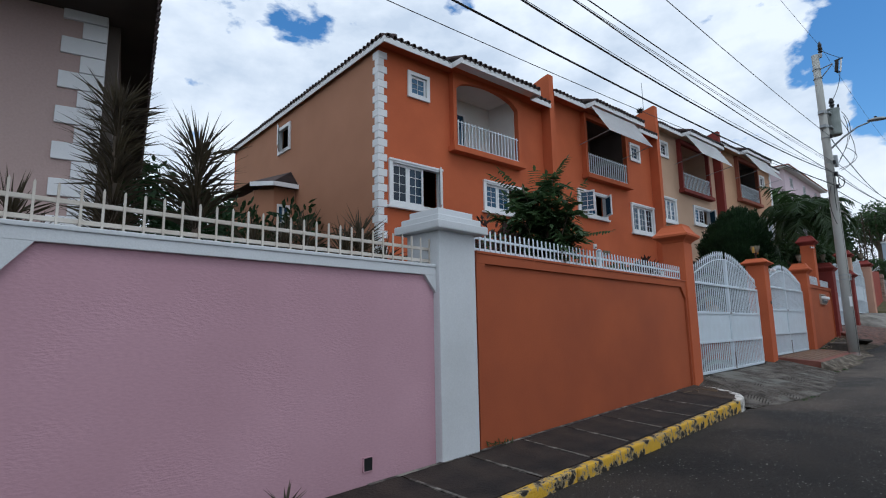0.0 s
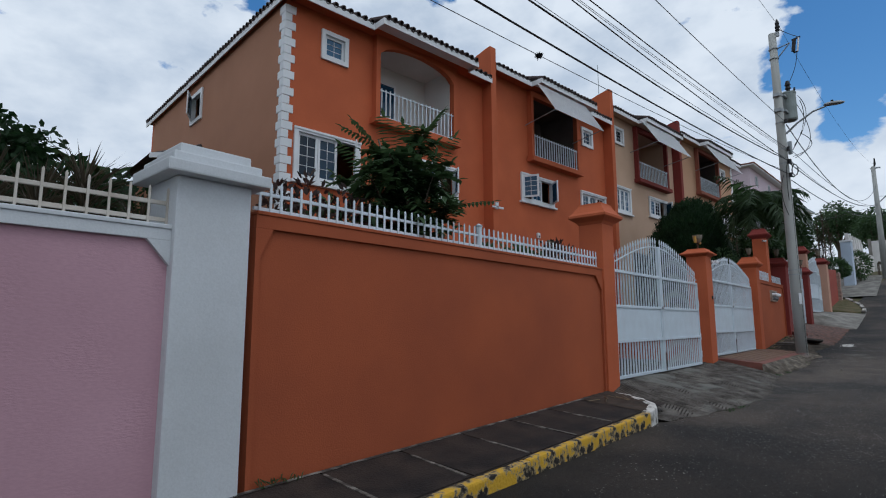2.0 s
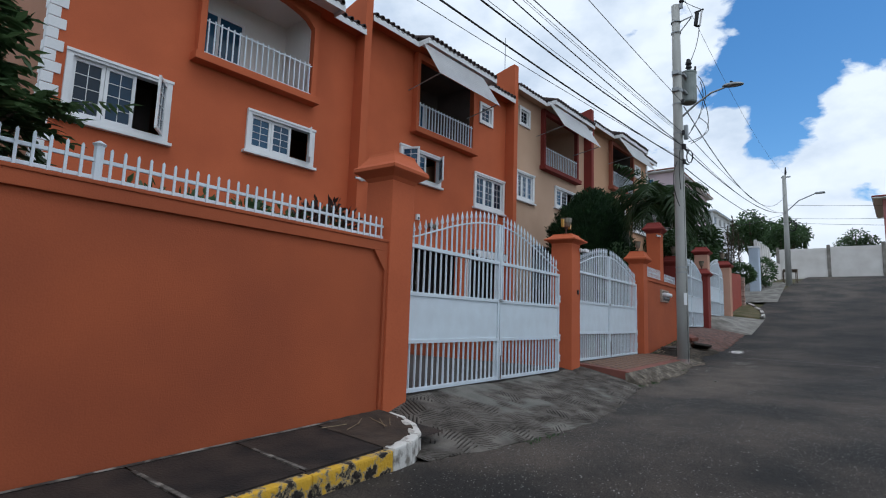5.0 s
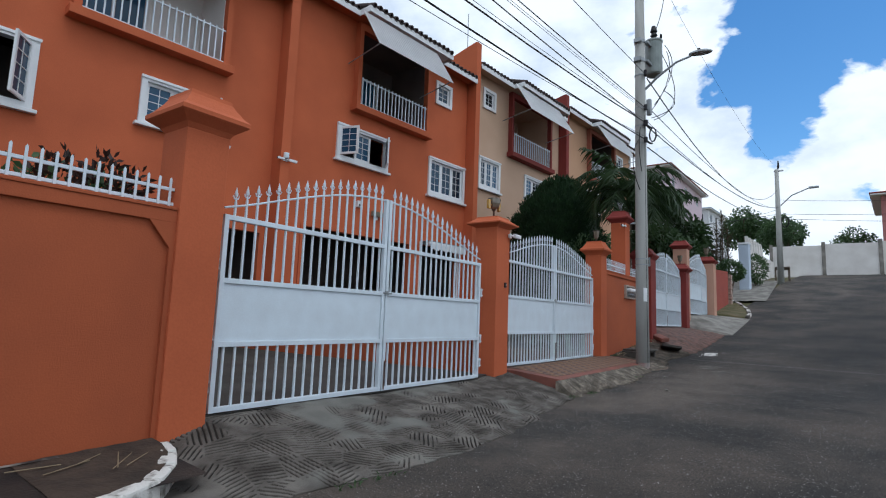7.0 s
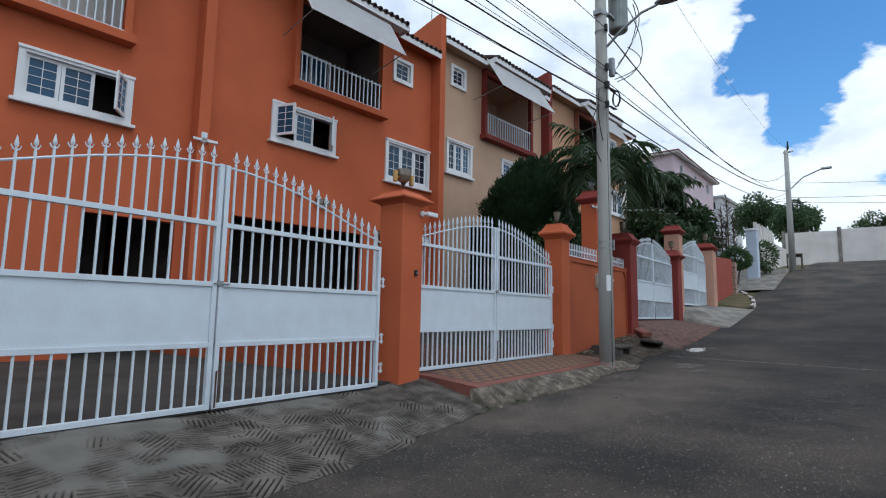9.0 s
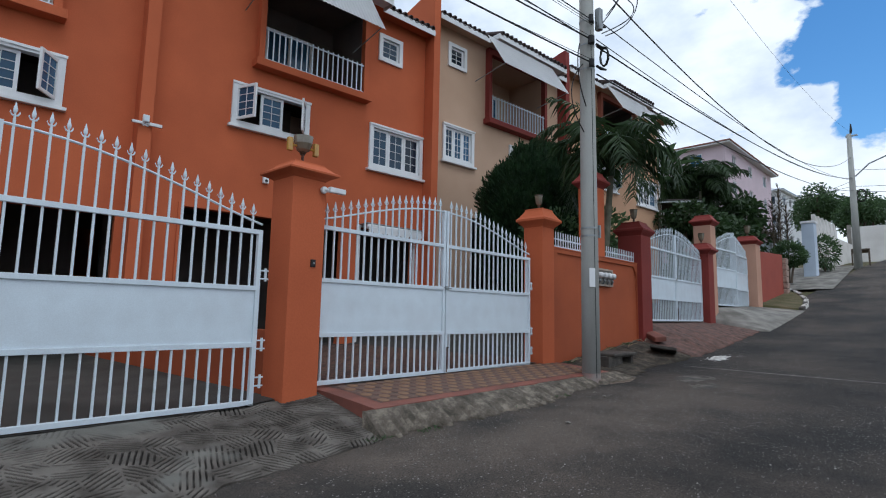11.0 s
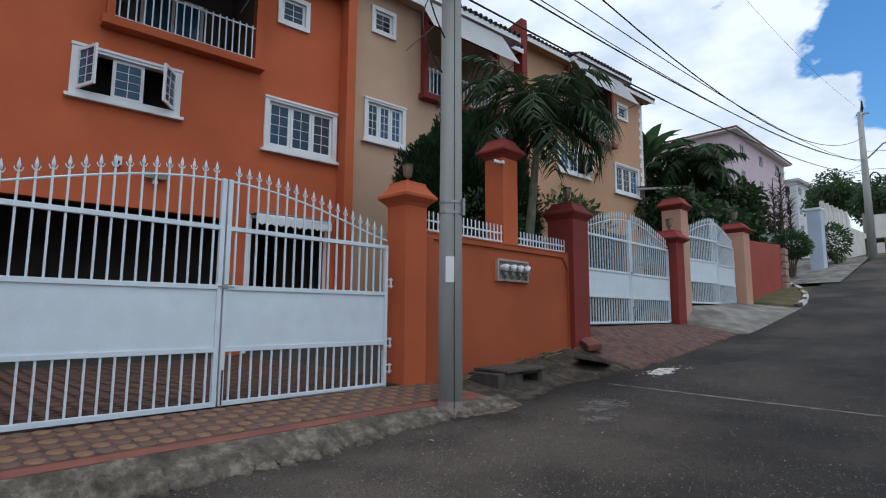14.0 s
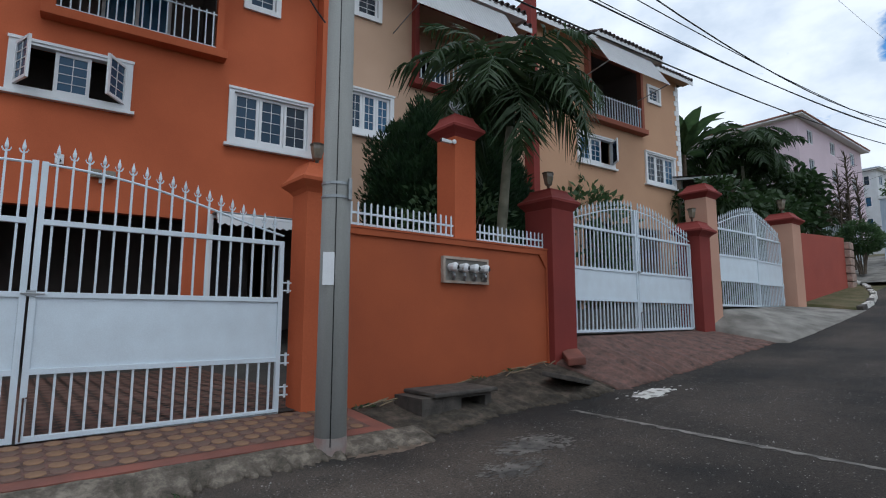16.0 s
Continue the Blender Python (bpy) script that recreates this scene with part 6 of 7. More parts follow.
spiky(0.78, 5.35, 0.0, 3.4, 0.55, 620, 0.46, "tall bronze-green spiky dracaena behind the pink wall", 1)
spiky(1.5, 5.45, 0.0, 3.15, 0.26, 300, 0.55, "tall thin-stemmed spiky dracaena behind the pink wall", 2)
for k, (x, h) in enumerate(((-0.9, 2.3), (0.1, 2.4), (0.35, 2.1), (2.05, 2.25), (2.45, 2.35), (2.8, 2.45), (3.1, 2.3), (3.42, 2.55), (3.9, 2.3), (-1.6, 2.3))):
    spiky(x, 5.35 + 0.2 * (k % 3), 0.0, h, 0.25, 170, 0.48, "low spiky dracaena behind the pink wall railing", 10 + k)
spiky(1.93, 4.2, -0.13, 0.14, 0.5, 26, 0.26, "small dark spiky weed at the pavement edge", 40, name="spiky_weed")
feather_tree(6.9, 5.5, 0.6, "small garden tree with dark feathery leaves behind the wall")
for k, (s, h) in enumerate(((5.4, 2.55), (5.9, 2.7), (6.4, 2.6), (7.0, 2.5), (8.6, 2.5), (9.2, 2.55), (9.8, 2.6), (10.4, 2.65), (11.0, 2.65))):
    p = fence_at(s, 0.75).translation
    shrub(p.x, p.y, 1.4, 0.34, 0.3, h - 1.4, 420, 0.13, LEAF, "dark green leafy shrub behind the railing", 60 + k, group="hedge shrubs")
for k, (s, h) in enumerate(((5.2, 2.78), (5.55, 2.9), (6.1, 2.85), (10.55, 2.74), (10.95, 2.8), (11.2, 2.7))):
    p = fence_at(s, 0.62).translation
    shrub(p.x, p.y, 1.5, 0.26, 0.22, h - 1.5, 420, 0.1, DARK_RED_LEAF, "dark red-leaved shrub behind the railing", 260 + k, group="red-leaved shrubs")
conifer_ball(28.75, 10.6, 1.0, 2.65, 1.85, 6.6, "large rounded dark green conifer bush")
palm(27.4, 7.6, 0.9, 4.4, 21, 2.6, "garden palm with arching green fronds", lean=(0.3, -0.3), lw=0.06, ll=0.78)
shrub(27.6, 8.9, 2.2, 1.5, 0.8, 2.2, 900, 0.16, LEAF, "dark leafy shrub under the palm", 75)


def crown_tree(x, y, z0, h, rad, label, seed, mat=LEAF, n=2200, leaf=0.35, group="distant trees"):
    r = random.Random(seed)
    t = thing("tree", pose(x, y, z0), label, "tree", group)
    wood = bmesh.new()
    add_tube(wood, [(0, 0, -0.3), (0.1, 0, h * 0.35), (0, 0.1, h * 0.6)], [rad * 0.09, rad * 0.07, rad * 0.04], 8)
    clumps = []
    for k in range(9):
        a = k * 2.4
        q = rad * r.uniform(0.25, 0.75)
        c = Vector((math.cos(a) * q, math.sin(a) * q, h * r.uniform(0.5, 0.86)))
        clumps.append((c, rad * r.uniform(0.32, 0.5)))
        add_tube(wood, [(0, 0, h * 0.3), c * 0.6 + Vector((0, 0, h * 0.15)), c], [rad * 0.05, rad * 0.035, rad * 0.012], 6)
    part("trunk", wood, BARK, t)
    quads = []
    for k in range(n):
        c, cr = clumps[k % 9]
        d = some_way(r)
        p = c + d * cr * r.uniform(0.5, 1.05)
        w = (d + some_way(r)).normalized()
        s = w.cross(some_way(r))
        quads.append(blade(p, w, s.normalized() if s.length > 0.01 else Vector((1, 0, 0)), leaf * r.uniform(0.7, 1.3), leaf * 0.55, 0.2))
    leaf_mesh("crown", quads, mat, t)
    return t


def banana(x, y, z0, h, n, length, label, seed, name="banana_plant"):
    r = random.Random(seed)
    t = thing(name, pose(x, y, z0), label, "banana plant", "banana plants")
    part("stem", tube([(0, 0, -0.2), (0, 0, h)], [0.14, 0.09], 8), BARK, t)
    quads = []
    for k in range(n):
        a = k * 2.4 + r.uniform(-0.3, 0.3)
        ang = r.uniform(0.5, 1.35)
        p = Vector((0, 0, h))
        sd = Vector((-math.sin(a), math.cos(a), 0))
        seg = 6
        prev = None
        for q in range(seg + 1):
            wd = length * 0.13 * math.sin(math.pi * (0.08 + 0.9 * q / seg))
            row = (p - sd * wd, p + sd * wd)
            if prev:
                quads.append([prev[0], prev[1], row[1], row[0]])
            prev = row
            p = p + Vector((math.cos(a) * math.cos(ang), math.sin(a) * math.cos(ang), math.sin(ang))) * length / seg
            ang -= 0.24
    leaf_mesh("foliage", quads, LEAF, t)
    return t


for k, (x, y, h) in enumerate(((6.3, 23, 5.6), (5.4, 24, 5.2), (6.9, 25, 5.4), (7.6, 24, 4.8))):
    banana(x, y, 0.2, h, 10, 2.6, "broad-leaved banana plant behind the end house", 80 + k)
crown_tree(3.0, 24, 0.2, 8.9, 2.4, "dark leafy tree behind the garden", 90, mat=CONIFER)
for k in range(5):
    shrub(1.6 + k * 1.7, 18 + (k % 2), 0.2, 1.6, 1.1, 5.6, 1100, 0.34, CONIFER, "dark hedge growth behind the garden", 95 + k, group="background hedge")

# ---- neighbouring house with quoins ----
# soffit is dark brown over its whole underside
SOFFIT = material("dark_brown_soffit", (0.055, 0.043, 0.034), second=(0.04, 0.03, 0.025), scale=2)
# render of the side wall with the shade under the eaves in its colour
SIDE_SHADED = material("shaded_side_render", (0.1, 0.08, 0.066), second=(0.07, 0.056, 0.046), scale=0.9, grain=40)
HM = pose(1.06, 9.1, 0, 0, 0, -9.9)
near = thing("neighbour_house", HM, "mauve rendered house with white quoins and deep eaves", "house")
part("front_wall", box(-9.0, 0.0, -0.2, 0.0, 0.2, 6.25), PINK_GREY, near)
part("side_wall", pierced(0.2, 9.0, -0.2, 6.25, [(2.2, 3.4, 3.6, 4.9)], -0.2, 0.0), SIDE_SHADED, near).matrix_local = pose(0, 0, 0, 0, 0, 90)
wn = part("window_frame", pierced(2.1, 3.5, 3.5, 5.0, [(2.22, 2.75, 3.62, 4.88), (2.83, 3.38, 3.62, 4.88)], -0.04, 0.06), WHITE, near)
wn.matrix_local = pose(0, 0, 0, 0, 0, 90)
part("pane", box(2.2, 0.08, 3.6, 3.4, 0.1, 4.9), GLASS, wn)
zq, k = 2.0, 0
while zq < 6.1:
    w = 0.52 if k % 2 else 0.27
    part("quoin", box(-w, -0.04, zq, 0.04, w, zq + 0.255, bevel=0.008), WHITE, near)
    zq += 0.27
    k += 1
part("soffit", box(-9.5, -1.5, 6.2, 0.66, 9.5, 6.26), SOFFIT, near, "dark brown timber soffit")
bm = bmesh.new()
vs = [bm.verts.new(q) for q in ((-9.5, -1.5, 6.262), (0.66, -1.5, 6.262), (0.66, 9.5, 6.262), (-9.5, 9.5, 6.262), (-4.4, 3.5, 8.5), (-4.4, 4.5, 8.5))]
for f in ((0, 1, 4), (1, 2, 5, 4), (2, 3, 5), (3, 0, 4, 5), (3, 2, 1, 0)):
    bm.faces.new([vs[i] for i in f])
nr = part("roof", bm, ROOF, near, "dark barrel tile roof")
tile_edge(nr, (0.7, -1.5, 6.33), (0.7, 9.5, 6.33), ROOF, (-1, 0), slope=0.44, reach=0.9, step=0.2)
tile_edge(nr, (-9.5, -1.54, 6.33), (0.66, -1.54, 6.33), ROOF, (0, 1), slope=0.44, reach=0.9, step=0.2)


# ---- far up the street ----
def block_house(name, m, w, dpt, h, storeys, cols, wall, roof_mat, label, over=0.8, rise=1.6, first=2.0, side_cols=0):
    t = thing(name, m, label, "building", "distant houses")
    st = (h - first) / storeys
    holes, sides = [], []
    for i in range(storeys):
        for c in range(cols):
            cx = w * (c + 0.5) / cols
            z = first + i * st + st * 0.32
            holes.append((cx - 0.8, cx + 0.8, z, z + st * 0.48))
        for c in range(side_cols):
            cy = dpt * (c + 0.5) / side_cols
            z = first + i * st + st * 0.32
            sides.append((cy - 0.8, cy + 0.8, z, z + st * 0.48))
    part("front_wall", pierced(0, w, -3, h, holes, 0, 0.25), wall, t)
    part("back_wall", box(0, dpt - 0.25, -3, w, dpt, h), wall, t)
    sw_ = part("side_wall", pierced(0.25, dpt - 0.25, -3, h, sides, -0.25, 0), wall, t)
    sw_.matrix_local = pose(0, 0, 0, 0, 0, 90)
    part("end_wall", box(w - 0.25, 0.25, -3, w, dpt - 0.25, h), wall, t)
    for a, b, c, d in holes:
        wn_ = part("window", pierced(a, b, c, d, [(a + 0.1, (a + b) / 2 - 0.04, c + 0.1, d - 0.1), ((a + b) / 2 + 0.04, b - 0.1, c + 0.1, d - 0.1)], 0.05, 0.15), WHITE, t)
        part("pane", box(a + 0.08, 0.16, c + 0.08, b - 0.08, 0.18, d - 0.08), GLASS, wn_)
    for a, b, c, d in sides:
        wn_ = part("window", pierced(a, b, c, d, [(a + 0.1, (a + b) / 2 - 0.04, c + 0.1, d - 0.1), ((a + b) / 2 + 0.04, b - 0.1, c + 0.1, d - 0.1)], -0.15, -0.05), WHITE, t)
        wn_.matrix_local = pose(0, 0, 0, 0, 0, 90)
        part("pane", box(a + 0.08, -0.18, c + 0.08, b - 0.08, -0.16, d - 0.08), GLASS, wn_)
    part("eave", box(-over, -over, h, w + over, dpt + over, h + 0.18, bevel=0.04), WHITE, t)
    part("roof_edge", box(-over - 0.1, -over - 0.1, h + 0.181, w + over + 0.1, dpt + over + 0.1, h + 0.35, bevel=0.04), roof_mat, t)
    bm = bmesh.new()
    q = [bm.verts.new(p) for p in ((-over, -over, h + 0.352), (w + over, -over, h + 0.352), (w + over, dpt + over, h + 0.352), (-over, dpt + over, h + 0.352),
                                   (min(w, dpt) * 0.45, dpt / 2, h + rise + 0.35), (w - min(w, dpt) * 0.45, dpt / 2, h + rise + 0.35))]
    for f in ((0, 1, 5, 4), (1, 2, 5), (2, 3, 4, 5), (3, 0, 4), (3, 2, 1, 0)):
        bm.faces.new([q[i] for i in f])
    part("roof", bm, roof_mat, t)
    return t


DUSKY_RED = material("dusky_red_render", (0.4, 0.17, 0.16), second=(0.33, 0.14, 0.13), scale=0.7, grain=40, stain=0.5)
block_house("apartment_building", pose(83.5, 24, 8.0, 0, 0, 3), 21, 14, 15.0, 4, 3, PALE_PINK, ROOF_RED, "pale pink four-storey house with red hip roof up the street", first=1.5, side_cols=2)
block_house("apartment_building", pose(118, 27.5, 10.0), 14, 10, 13.5, 4, 4, WHITE_WALL, PALE_BLUE, "white balconied apartment building far up the street", first=0.5, over=0.5, rise=0.8, side_cols=3)
block_house("apartment_building", pose(95, -12.9, 9.0), 14, 14.5, 9.5, 2, 3, DUSKY_RED, MAROON, "dusky red house with red flat roof at the street's end", over=1.0, rise=0.5, side_cols=3)
blue = thing("garden_house", fence_at(50.0, 4.5, 4.0), "pale blue and white house front behind the red wall", "house")
part("wall", pierced(0, 5.0, -1.5, 3.4, [(0.7, 1.9, 0.6, 1.8), (2.9, 4.1, 0.6, 1.8)], 0, 0.2), PALE_BLUE, blue)
part("gable", prism([(2.6, -1.5), (4.6, -1.5), (4.6, 3.4), (4.0, 5.2), (3.6, 5.2)], -0.6, -0.4), PALE_BLUE, blue)
part("window_frame", pierced(0.6, 2.0, 0.5, 1.9, [(0.72, 1.26, 0.62, 1.78), (1.34, 1.88, 0.62, 1.78)], -0.05, 0.05), WHITE, blue)
part("pane", box(0.7, 0.06, 0.6, 1.9, 0.08, 1.8), GLASS, blue)
part("parapet", box(-0.2, -0.3, 3.4, 5.2, 0.3, 3.6, bevel=0.02), WHITE, blue)
pier = thing("stone_pier", fence_at(47.55, 0.1, 2.6), "rough pink-brown stone wall end pier", "pier")
STONE = material("rough_stone", (0.42, 0.3, 0.24), second=(0.25, 0.18, 0.15), scale=6, grain=20, bump=0.6)
rs = random.Random(3)
for zi in range(8):
    part("stone_course", box(-0.28 - rs.uniform(0, 0.05), -0.25 - rs.uniform(0, 0.05), -0.5 + zi * 0.33, 0.28 + rs.uniform(0, 0.05), 0.25, -0.5 + zi * 0.33 + 0.31, bevel=0.04), STONE, pier)


def stemmed_bush(x, y, z0, clear, rad, h, label, seed):
    """A clipped crown of small leaves, flat underneath, on several leaning stems."""
    r = random.Random(seed)
    t = thing("clipped_bush", pose(x, y, z0), label, "bush")
    for k in range(5):
        a = k * 1.26 + 0.4
        part("stem", tube([(0.1 * math.cos(a), 0.1 * math.sin(a), -0.2), (0.2 * math.cos(a), 0.2 * math.sin(a), clear * 0.6), (0.5 * rad * math.cos(a), 0.5 * rad * math.sin(a), clear + h * 0.4)], [0.05, 0.04, 0.02], 6), BARK, t)
    quads = []
    for k in range(4200):
        d = some_way(r)
        q = r.uniform(0.35, 1.0) ** 0.5 * (1 + 0.2 * noise.noise(Vector((d.x * 2.5 + seed, d.y * 2.5, d.z * 2.5))))
        low = 0.55 if d.z < 0 else 1.0
        p = Vector((d.x * rad * q, d.y * rad * q, clear + h * 0.36 + d.z * h * 0.6 * q * low))
        w = (d + some_way(r) * 0.7 + Vector((0, 0, 0.3))).normalized()
        sd = w.cross(some_way(r))
        quads.append(blade(p, w, sd.normalized() if sd.length > 0.01 else Vector((1, 0, 0)), r.uniform(0.1, 0.19), 0.07, 0.2))
    leaf_mesh("crown", quads, LEAF, t)


stemmed_bush(51.6, 9.4, 3.85, 0.75, 0.98, 1.65, "clipped green bush with a flat crown on bare stems", 120)
for k, (x, y, h) in enumerate(((53.4, 10.25, 5.8), (53.7, 9.95, 4.6), (53.2, 10.6, 4.9), (53.9, 10.5, 3.8))):
    spiky(x, y, 4.1, h, 0.55, 130, 0.62, "tall thin grey-green spiky tree beside the side drive", 160 + k, name="slender_spiky_tree", wide=0.05)
porch = thing("porch_roof", pose(45.25, 13.55, 7.9, 0, 0, -49.5), "small dark tiled porch roof with white fascia on posts", "porch")
part("fascia", pierced(-1.25, 1.25, -1.6, 1.6, [(-1.1, 1.1, -1.45, 1.45)], -0.05, 0.05), WHITE, porch).matrix_local = pose(0, 0, 0, 90)
bm = bmesh.new()
q = [bm.verts.new(p) for p in ((-1.4, -1.75, 0.082), (1.4, -1.75, 0.082), (1.4, 1.75, 0.082), (-1.4, 1.75, 0.082), (0, -0.4, 0.4), (0, 0.4, 0.4))]
for f_ in ((0, 1, 4), (1, 2, 5, 4), (2, 3, 5), (3, 0, 4, 5), (3, 2, 1, 0)):
    bm.faces.new([q[i] for i in f_])
part("roof", bm, ROOF, porch, "dark clay tile covering")
for px_ in (-1.1, 1.1):
    for py_ in (-1.45, 1.45):
        part("post", box(px_ - 0.08, py_ - 0.08, -6.2, px_ + 0.08, py_ + 0.08, -0.081), BARK, porch)


side_gate = thing("side_gate", pose(52.5, 11.2, 4.3, 0, 0, -12), "white metal picket gate up a side drive", "gate")
for k in range(24):
    part("bar", box(k * 0.14, -0.015, 0.1, k * 0.14 + 0.035, 0.015, 1.9 + 0.25 * math.sin(k / 23 * 3.14)), WHITE_METAL, side_gate)
part("panel", box(0.0, 0.0155, 0.7, 3.3, 0.04, 1.15), WHITE_METAL, side_gate, "solid white sheet panel")
for z in (0.15, 1.2, 1.75):
    part("rail", box(0, 0.016, z, 3.3, 0.045, z + 0.06), WHITE_METAL, side_gate)
post = thing("gate_post", pose(56.0, 9.3, 4.6), "tall pale blue-white gate post", "post")
part("shaft", box(-0.35, -0.35, -0.6, 0.35, 0.35, 3.2, bevel=0.02), PALE_BLUE, post)
part("cap", box(-0.4, -0.4, 3.2, 0.4, 0.4, 3.35, bevel=0.03), WHITE, post)
dark_gate = thing("dark_gate", pose(56.4, 9.5, 4.6, 0, 0, 5), "dark metal gate with climbing plants", "gate")
for k in range(20):
    part("bar", box(k * 0.17, -0.02, 0.0, k * 0.17 + 0.06, 0.02, 2.6), BLACK, dark_gate)
part("rail", box(0, 0.021, 1.2, 3.4, 0.05, 1.3), BLACK, dark_gate)
PALE_WALL = material("pale_weathered_render", (0.74, 0.72, 0.69), second=(0.58, 0.55, 0.52), scale=0.8, grain=30, stain=0.5)
wall_far = thing("wall_far", pose(60.0, 9.8, 5.0), "white rendered wall with stepped sloping top", "wall", kind="structure")
part("wall_panel", box(0.0, 0, -1, 11.5, 0.25, 3.0), PALE_WALL, wall_far)
for k in range(6):
    part("fin", prism([(k * 1.1, 3.001), (k * 1.1 + 0.8, 3.001), (k * 1.1 + 0.8, 3.5), (k * 1.1, 4.1)], 0, 0.25), PALE_WALL, wall_far)
wall_end = thing("wall_end", pose(72.5, 10.0, 6.6, 0, 0, -82), "long white rendered boundary wall at the bend", "wall", kind="structure")
for k in range(5):
    part("wall_panel", box(k * 4.4, 0, -1.5, k * 4.4 + 4.1, 0.25, 3.1 + 0.12 * k), PALE_WALL, wall_end)
    part("pier", box(k * 4.4 - 0.29, -0.1, -1.5, k * 4.4 - 0.001, 0.35, 3.3 + 0.12 * k), CONCRETE, wall_end)
rack = thing("metal_frame", pose(62.5, 7.2, 5.3, 0, 0, 10), "rusty metal table frame beside the far pole", "frame")
for x in (0, 2.2):
    for y in (0, 1.0):
        part("leg", box(x, y, -0.3, x + 0.08, y + 0.08, 1.25), BARK, rack)
part("top_rail", pierced(-0.05, 2.33, 1.25, 1.33, [(0.0, 2.2, 1.27, 1.31)], 0.0, 1.08), BARK, rack)
drive_far = part("side_drive", slope_sheet(49.5, 63, -1.9, 5.0, lambda s, d, f: road_under(s, d) + 0.05, ns=14, nd=5), CONCRETE, None, smooth=True)
drive_far.matrix_world = FENCE
tagged(drive_far, "pale concrete side drive branching off the road", "driveway", kind="structure")

# greenery beyond the terrace
for k, (s, d, h, rad) in enumerate(((37.5, 6, 4.6, 2.0), (43.0, 3.0, 2.9, 1.5), (45.5, 3.5, 3.2, 1.6), (48.0, 4, 2.8, 1.4), (40.5, 7.5, 4.4, 1.7))):
    p = fence_at(s, d).translation
    shrub(p.x, p.y, yard_z(s), rad, rad, h, 1500, 0.34, LEAF, "dense dark garden shrub behind the gates", 130 + k, group="garden shrubs")
palm(50.5, 14.0, 3.2, 6.6, 24, 3.4, "dark feathery palm in the garden beyond the terrace", seed=21, lw=0.11, ll=0.95)
palm(54.0, 15.5, 3.5, 6.2, 24, 3.4, "dark feathery palm in the garden beyond the terrace", seed=22, lw=0.11, ll=0.95)
palm(48.5, 17.0, 3.0, 6.0, 18, 3.0, "dark feathery palm in the garden beyond the terrace", seed=23, lw=0.11, ll=0.95)
banana(46.6, 15.0, 3.0, 7.0, 12, 3.2, "fan-leaved traveller's palm beside the terrace end", 140, name="fan_palm")
crown_tree(49, 21, 3.0, 11.5, 3.4, "leafy tree beyond the end of the terrace", 141, n=2400)
crown_tree(52.5, 13.0, 3.2, 6.6, 3.2, "dark dense garden tree below the palms", 150, mat=PALM_LEAF, n=3200, leaf=0.4)
crown_tree(47.5, 12.5, 2.8, 5.0, 2.2, "dark dense garden tree below the palms", 151, mat=PALM_LEAF, n=2200, leaf=0.35)
crown_tree(44.6, 12.4, 2.4, 5.4, 1.9, "dark dense garden tree below the palms", 152, mat=PALM_LEAF, n=2600, leaf=0.3)
crown_tree(57.0, 13.0, 4.5, 5.0, 2.0, "slender grey-leaved garden tree", 142, mat=SPIKY, n=900, leaf=0.3)
crown_tree(84, 14.8, 7.5, 8.6, 3.3, "round green tree behind the far wall", 143, n=5000, leaf=0.32)
crown_tree(88, 11.5, 7.5, 8.4, 3.0, "round green tree behind the far wall", 144, n=5000, leaf=0.32)
crown_tree(79, 10.8, 7.0, 7.0, 2.3, "dark green tree behind the far wall", 145, n=3600, leaf=0.28)
crown_tree(104, 5.2, 8.0, 7.6, 3.2, "green tree beyond the bend", 146, n=3600, leaf=0.35)
shrub(58.2, 9.0, 4.8, 1.3, 0.8, 2.4, 900, 0.25, LEAF, "climbing greenery over the dark gate", 147)
shrub(34.0, -5.2, 0.9, 1.6, 1.6, 2.4, 900, 0.3, LEAF, "leafy bush on the far side of the road", 148)
shrub(44.0, -4.8, 2.0, 1.6, 1.4, 2.0, 900, 0.3, LEAF, "leafy bush on the far side of the road", 149)

# added, unseen closing walls of the street on the far side, behind the camera
opposite = thing("wall_opposite", pose(-30, -6.5, -1.5), "unseen plain white rendered wall across the road", "wall", kind="structure")
for k in range(9):
    part("wall_panel", box(k * 7.0, -0.2, 0, k * 7.0 + 6.99, 0, 3.4 + 0.12 * k), WHITE_WALL, opposite)

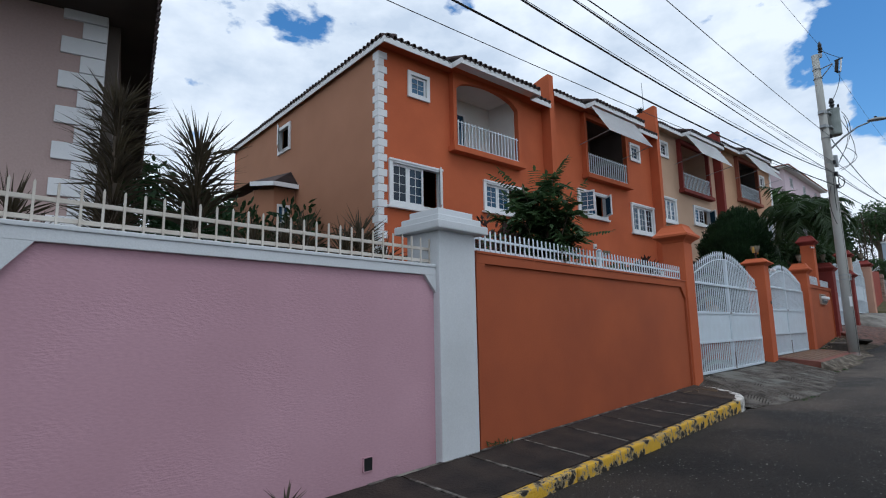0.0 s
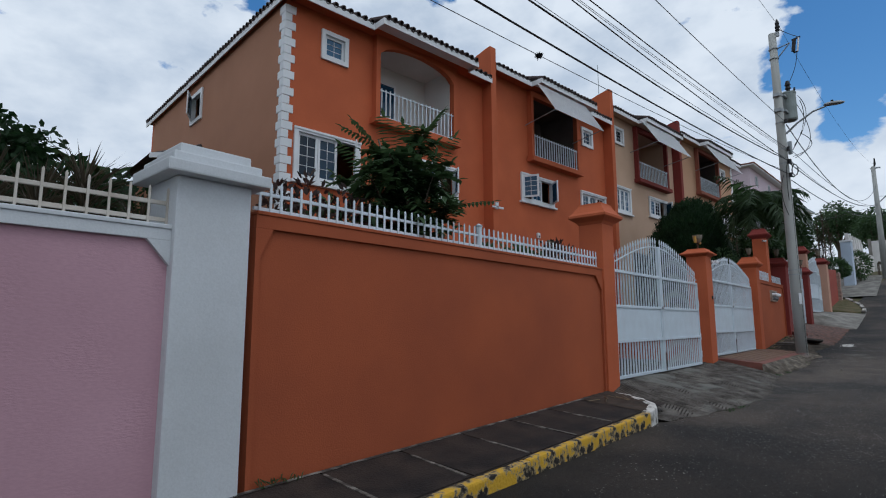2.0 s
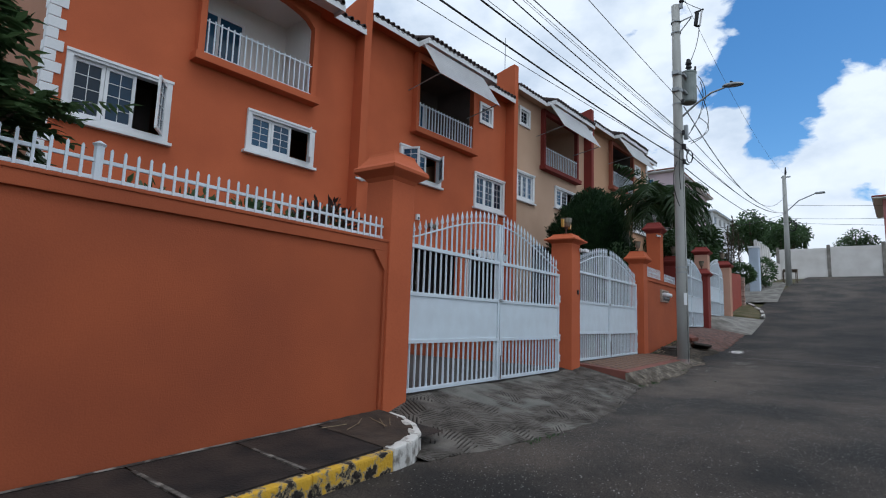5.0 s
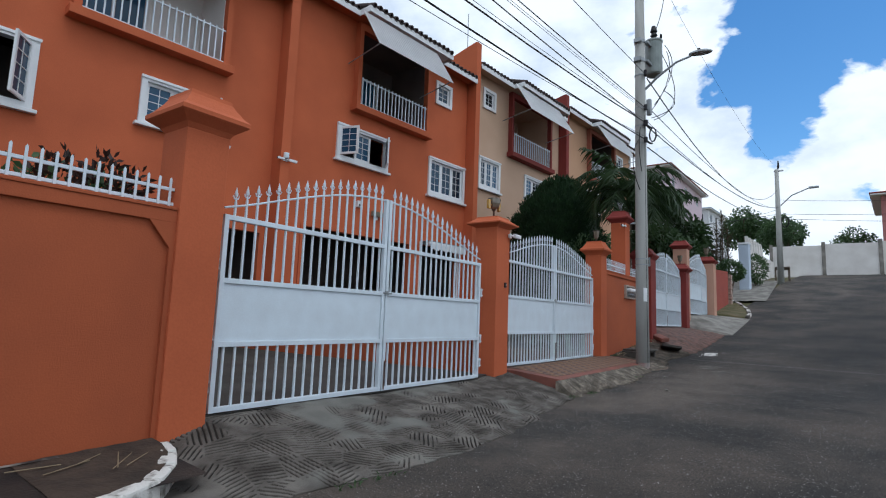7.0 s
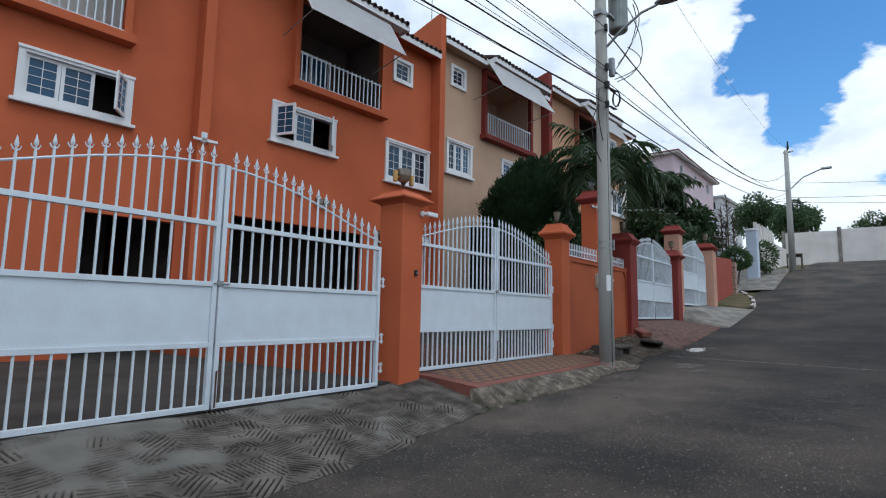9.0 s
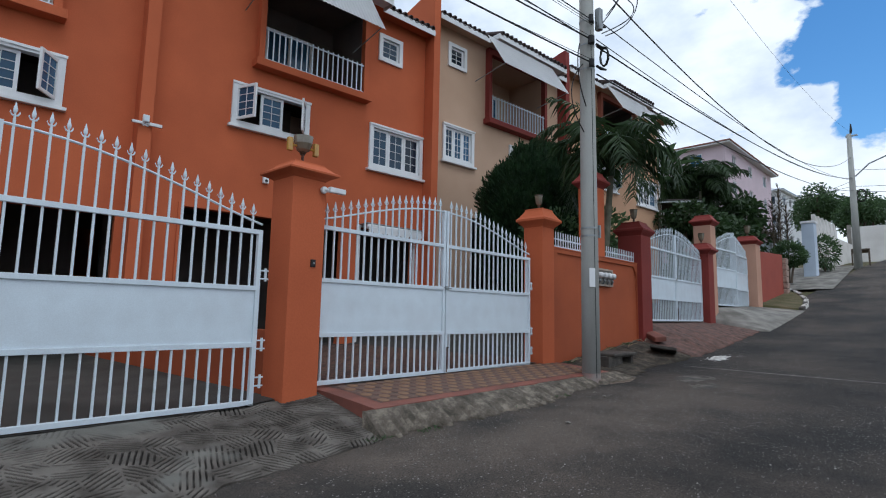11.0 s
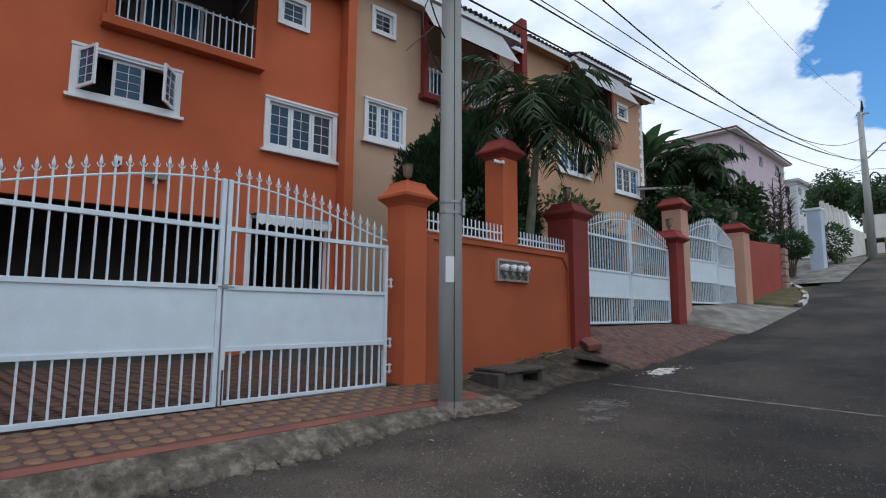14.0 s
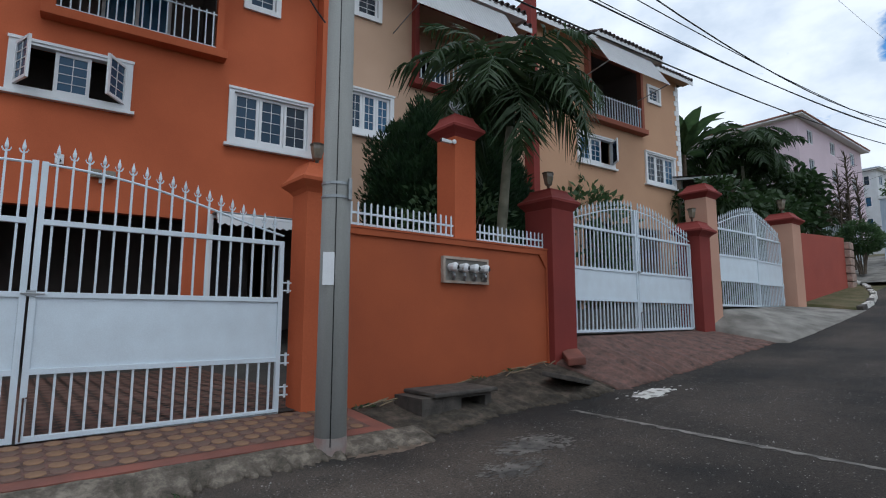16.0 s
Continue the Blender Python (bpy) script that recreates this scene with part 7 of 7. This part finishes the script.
# low orange wall between the first two forecourts, ornament on the tall pillar
divide = thing("wall_divide", FENCE, "low orange rendered wall between two forecourts", "wall", kind="structure")
part("wall_panel", box(17.6, 0.5, 0.0, 17.78, 8.4, 1.15, bevel=0.01), ORANGE_WALL, divide)
finial = thing("wrought_finial", fence_at(26.32, 0.33, 5.02), "silver wrought-metal scroll ornament on the pillar cap", "ornament")
for a0 in (0.0, 1.2, 2.4, 3.6, 4.8):
    pts = [(0.16 * math.cos(a0) * q / 8 + 0.05 * math.sin(q), 0.05 * math.sin(a0 + q * 0.6), 0.02 + 0.3 * q / 8 + 0.03 * math.cos(q * 1.7 + a0)) for q in range(9)]
    part("scroll", tube(pts, 0.012, 5), STEEL, finial)

antenna = thing("roof_antenna", pose(26.22, 13.75, 12.9), "thin grey roof antenna mast", "antenna")
part("mast", tube([(0, 0, -0.3), (0, 0, 1.6)], 0.018, 6), STEEL, antenna)
part("foot", box(-0.08, -0.08, -0.3, 0.08, 0.08, -0.02), STEEL, antenna)


def grass_tuft(m, n, length, label, seed):
    r = random.Random(seed)
    t = thing("grass_tuft", m, label, "grass", "grass tufts")
    quads = []
    for k in range(n):
        a = r.uniform(0, 6.28)
        w = Vector((math.cos(a) * 0.6, math.sin(a) * 0.6, r.uniform(0.4, 1.2))).normalized()
        p = Vector((r.uniform(-0.18, 0.18), r.uniform(-0.06, 0.06), 0))
        quads.append(blade(p, w, Vector((-math.sin(a), math.cos(a), 0)), length * r.uniform(0.5, 1.2), 0.012, 0.4))
    leaf_mesh("foliage", quads, LEAF, t)


for k, (q, d) in enumerate(((12.2, -1.75), (12.6, -1.82), (17.9, -1.42), (18.6, -1.55), (20.4, -1.5), (21.6, -1.55), (25.6, -0.12), (26.4, -0.1), (27.2, -0.12), (24.3, -0.14), (28.2, -0.9), (4.9, -0.04))):
    grass_tuft(fence_at(q, d, road_under(q, d) + 0.01 if d < -0.5 else (0.42 + 0.1 * (q - 24.2) if q > 20 else walk_z(q))), 26, 0.09 if d < -0.5 else 0.14, "small green weed tuft at the concrete edge", 200 + k)
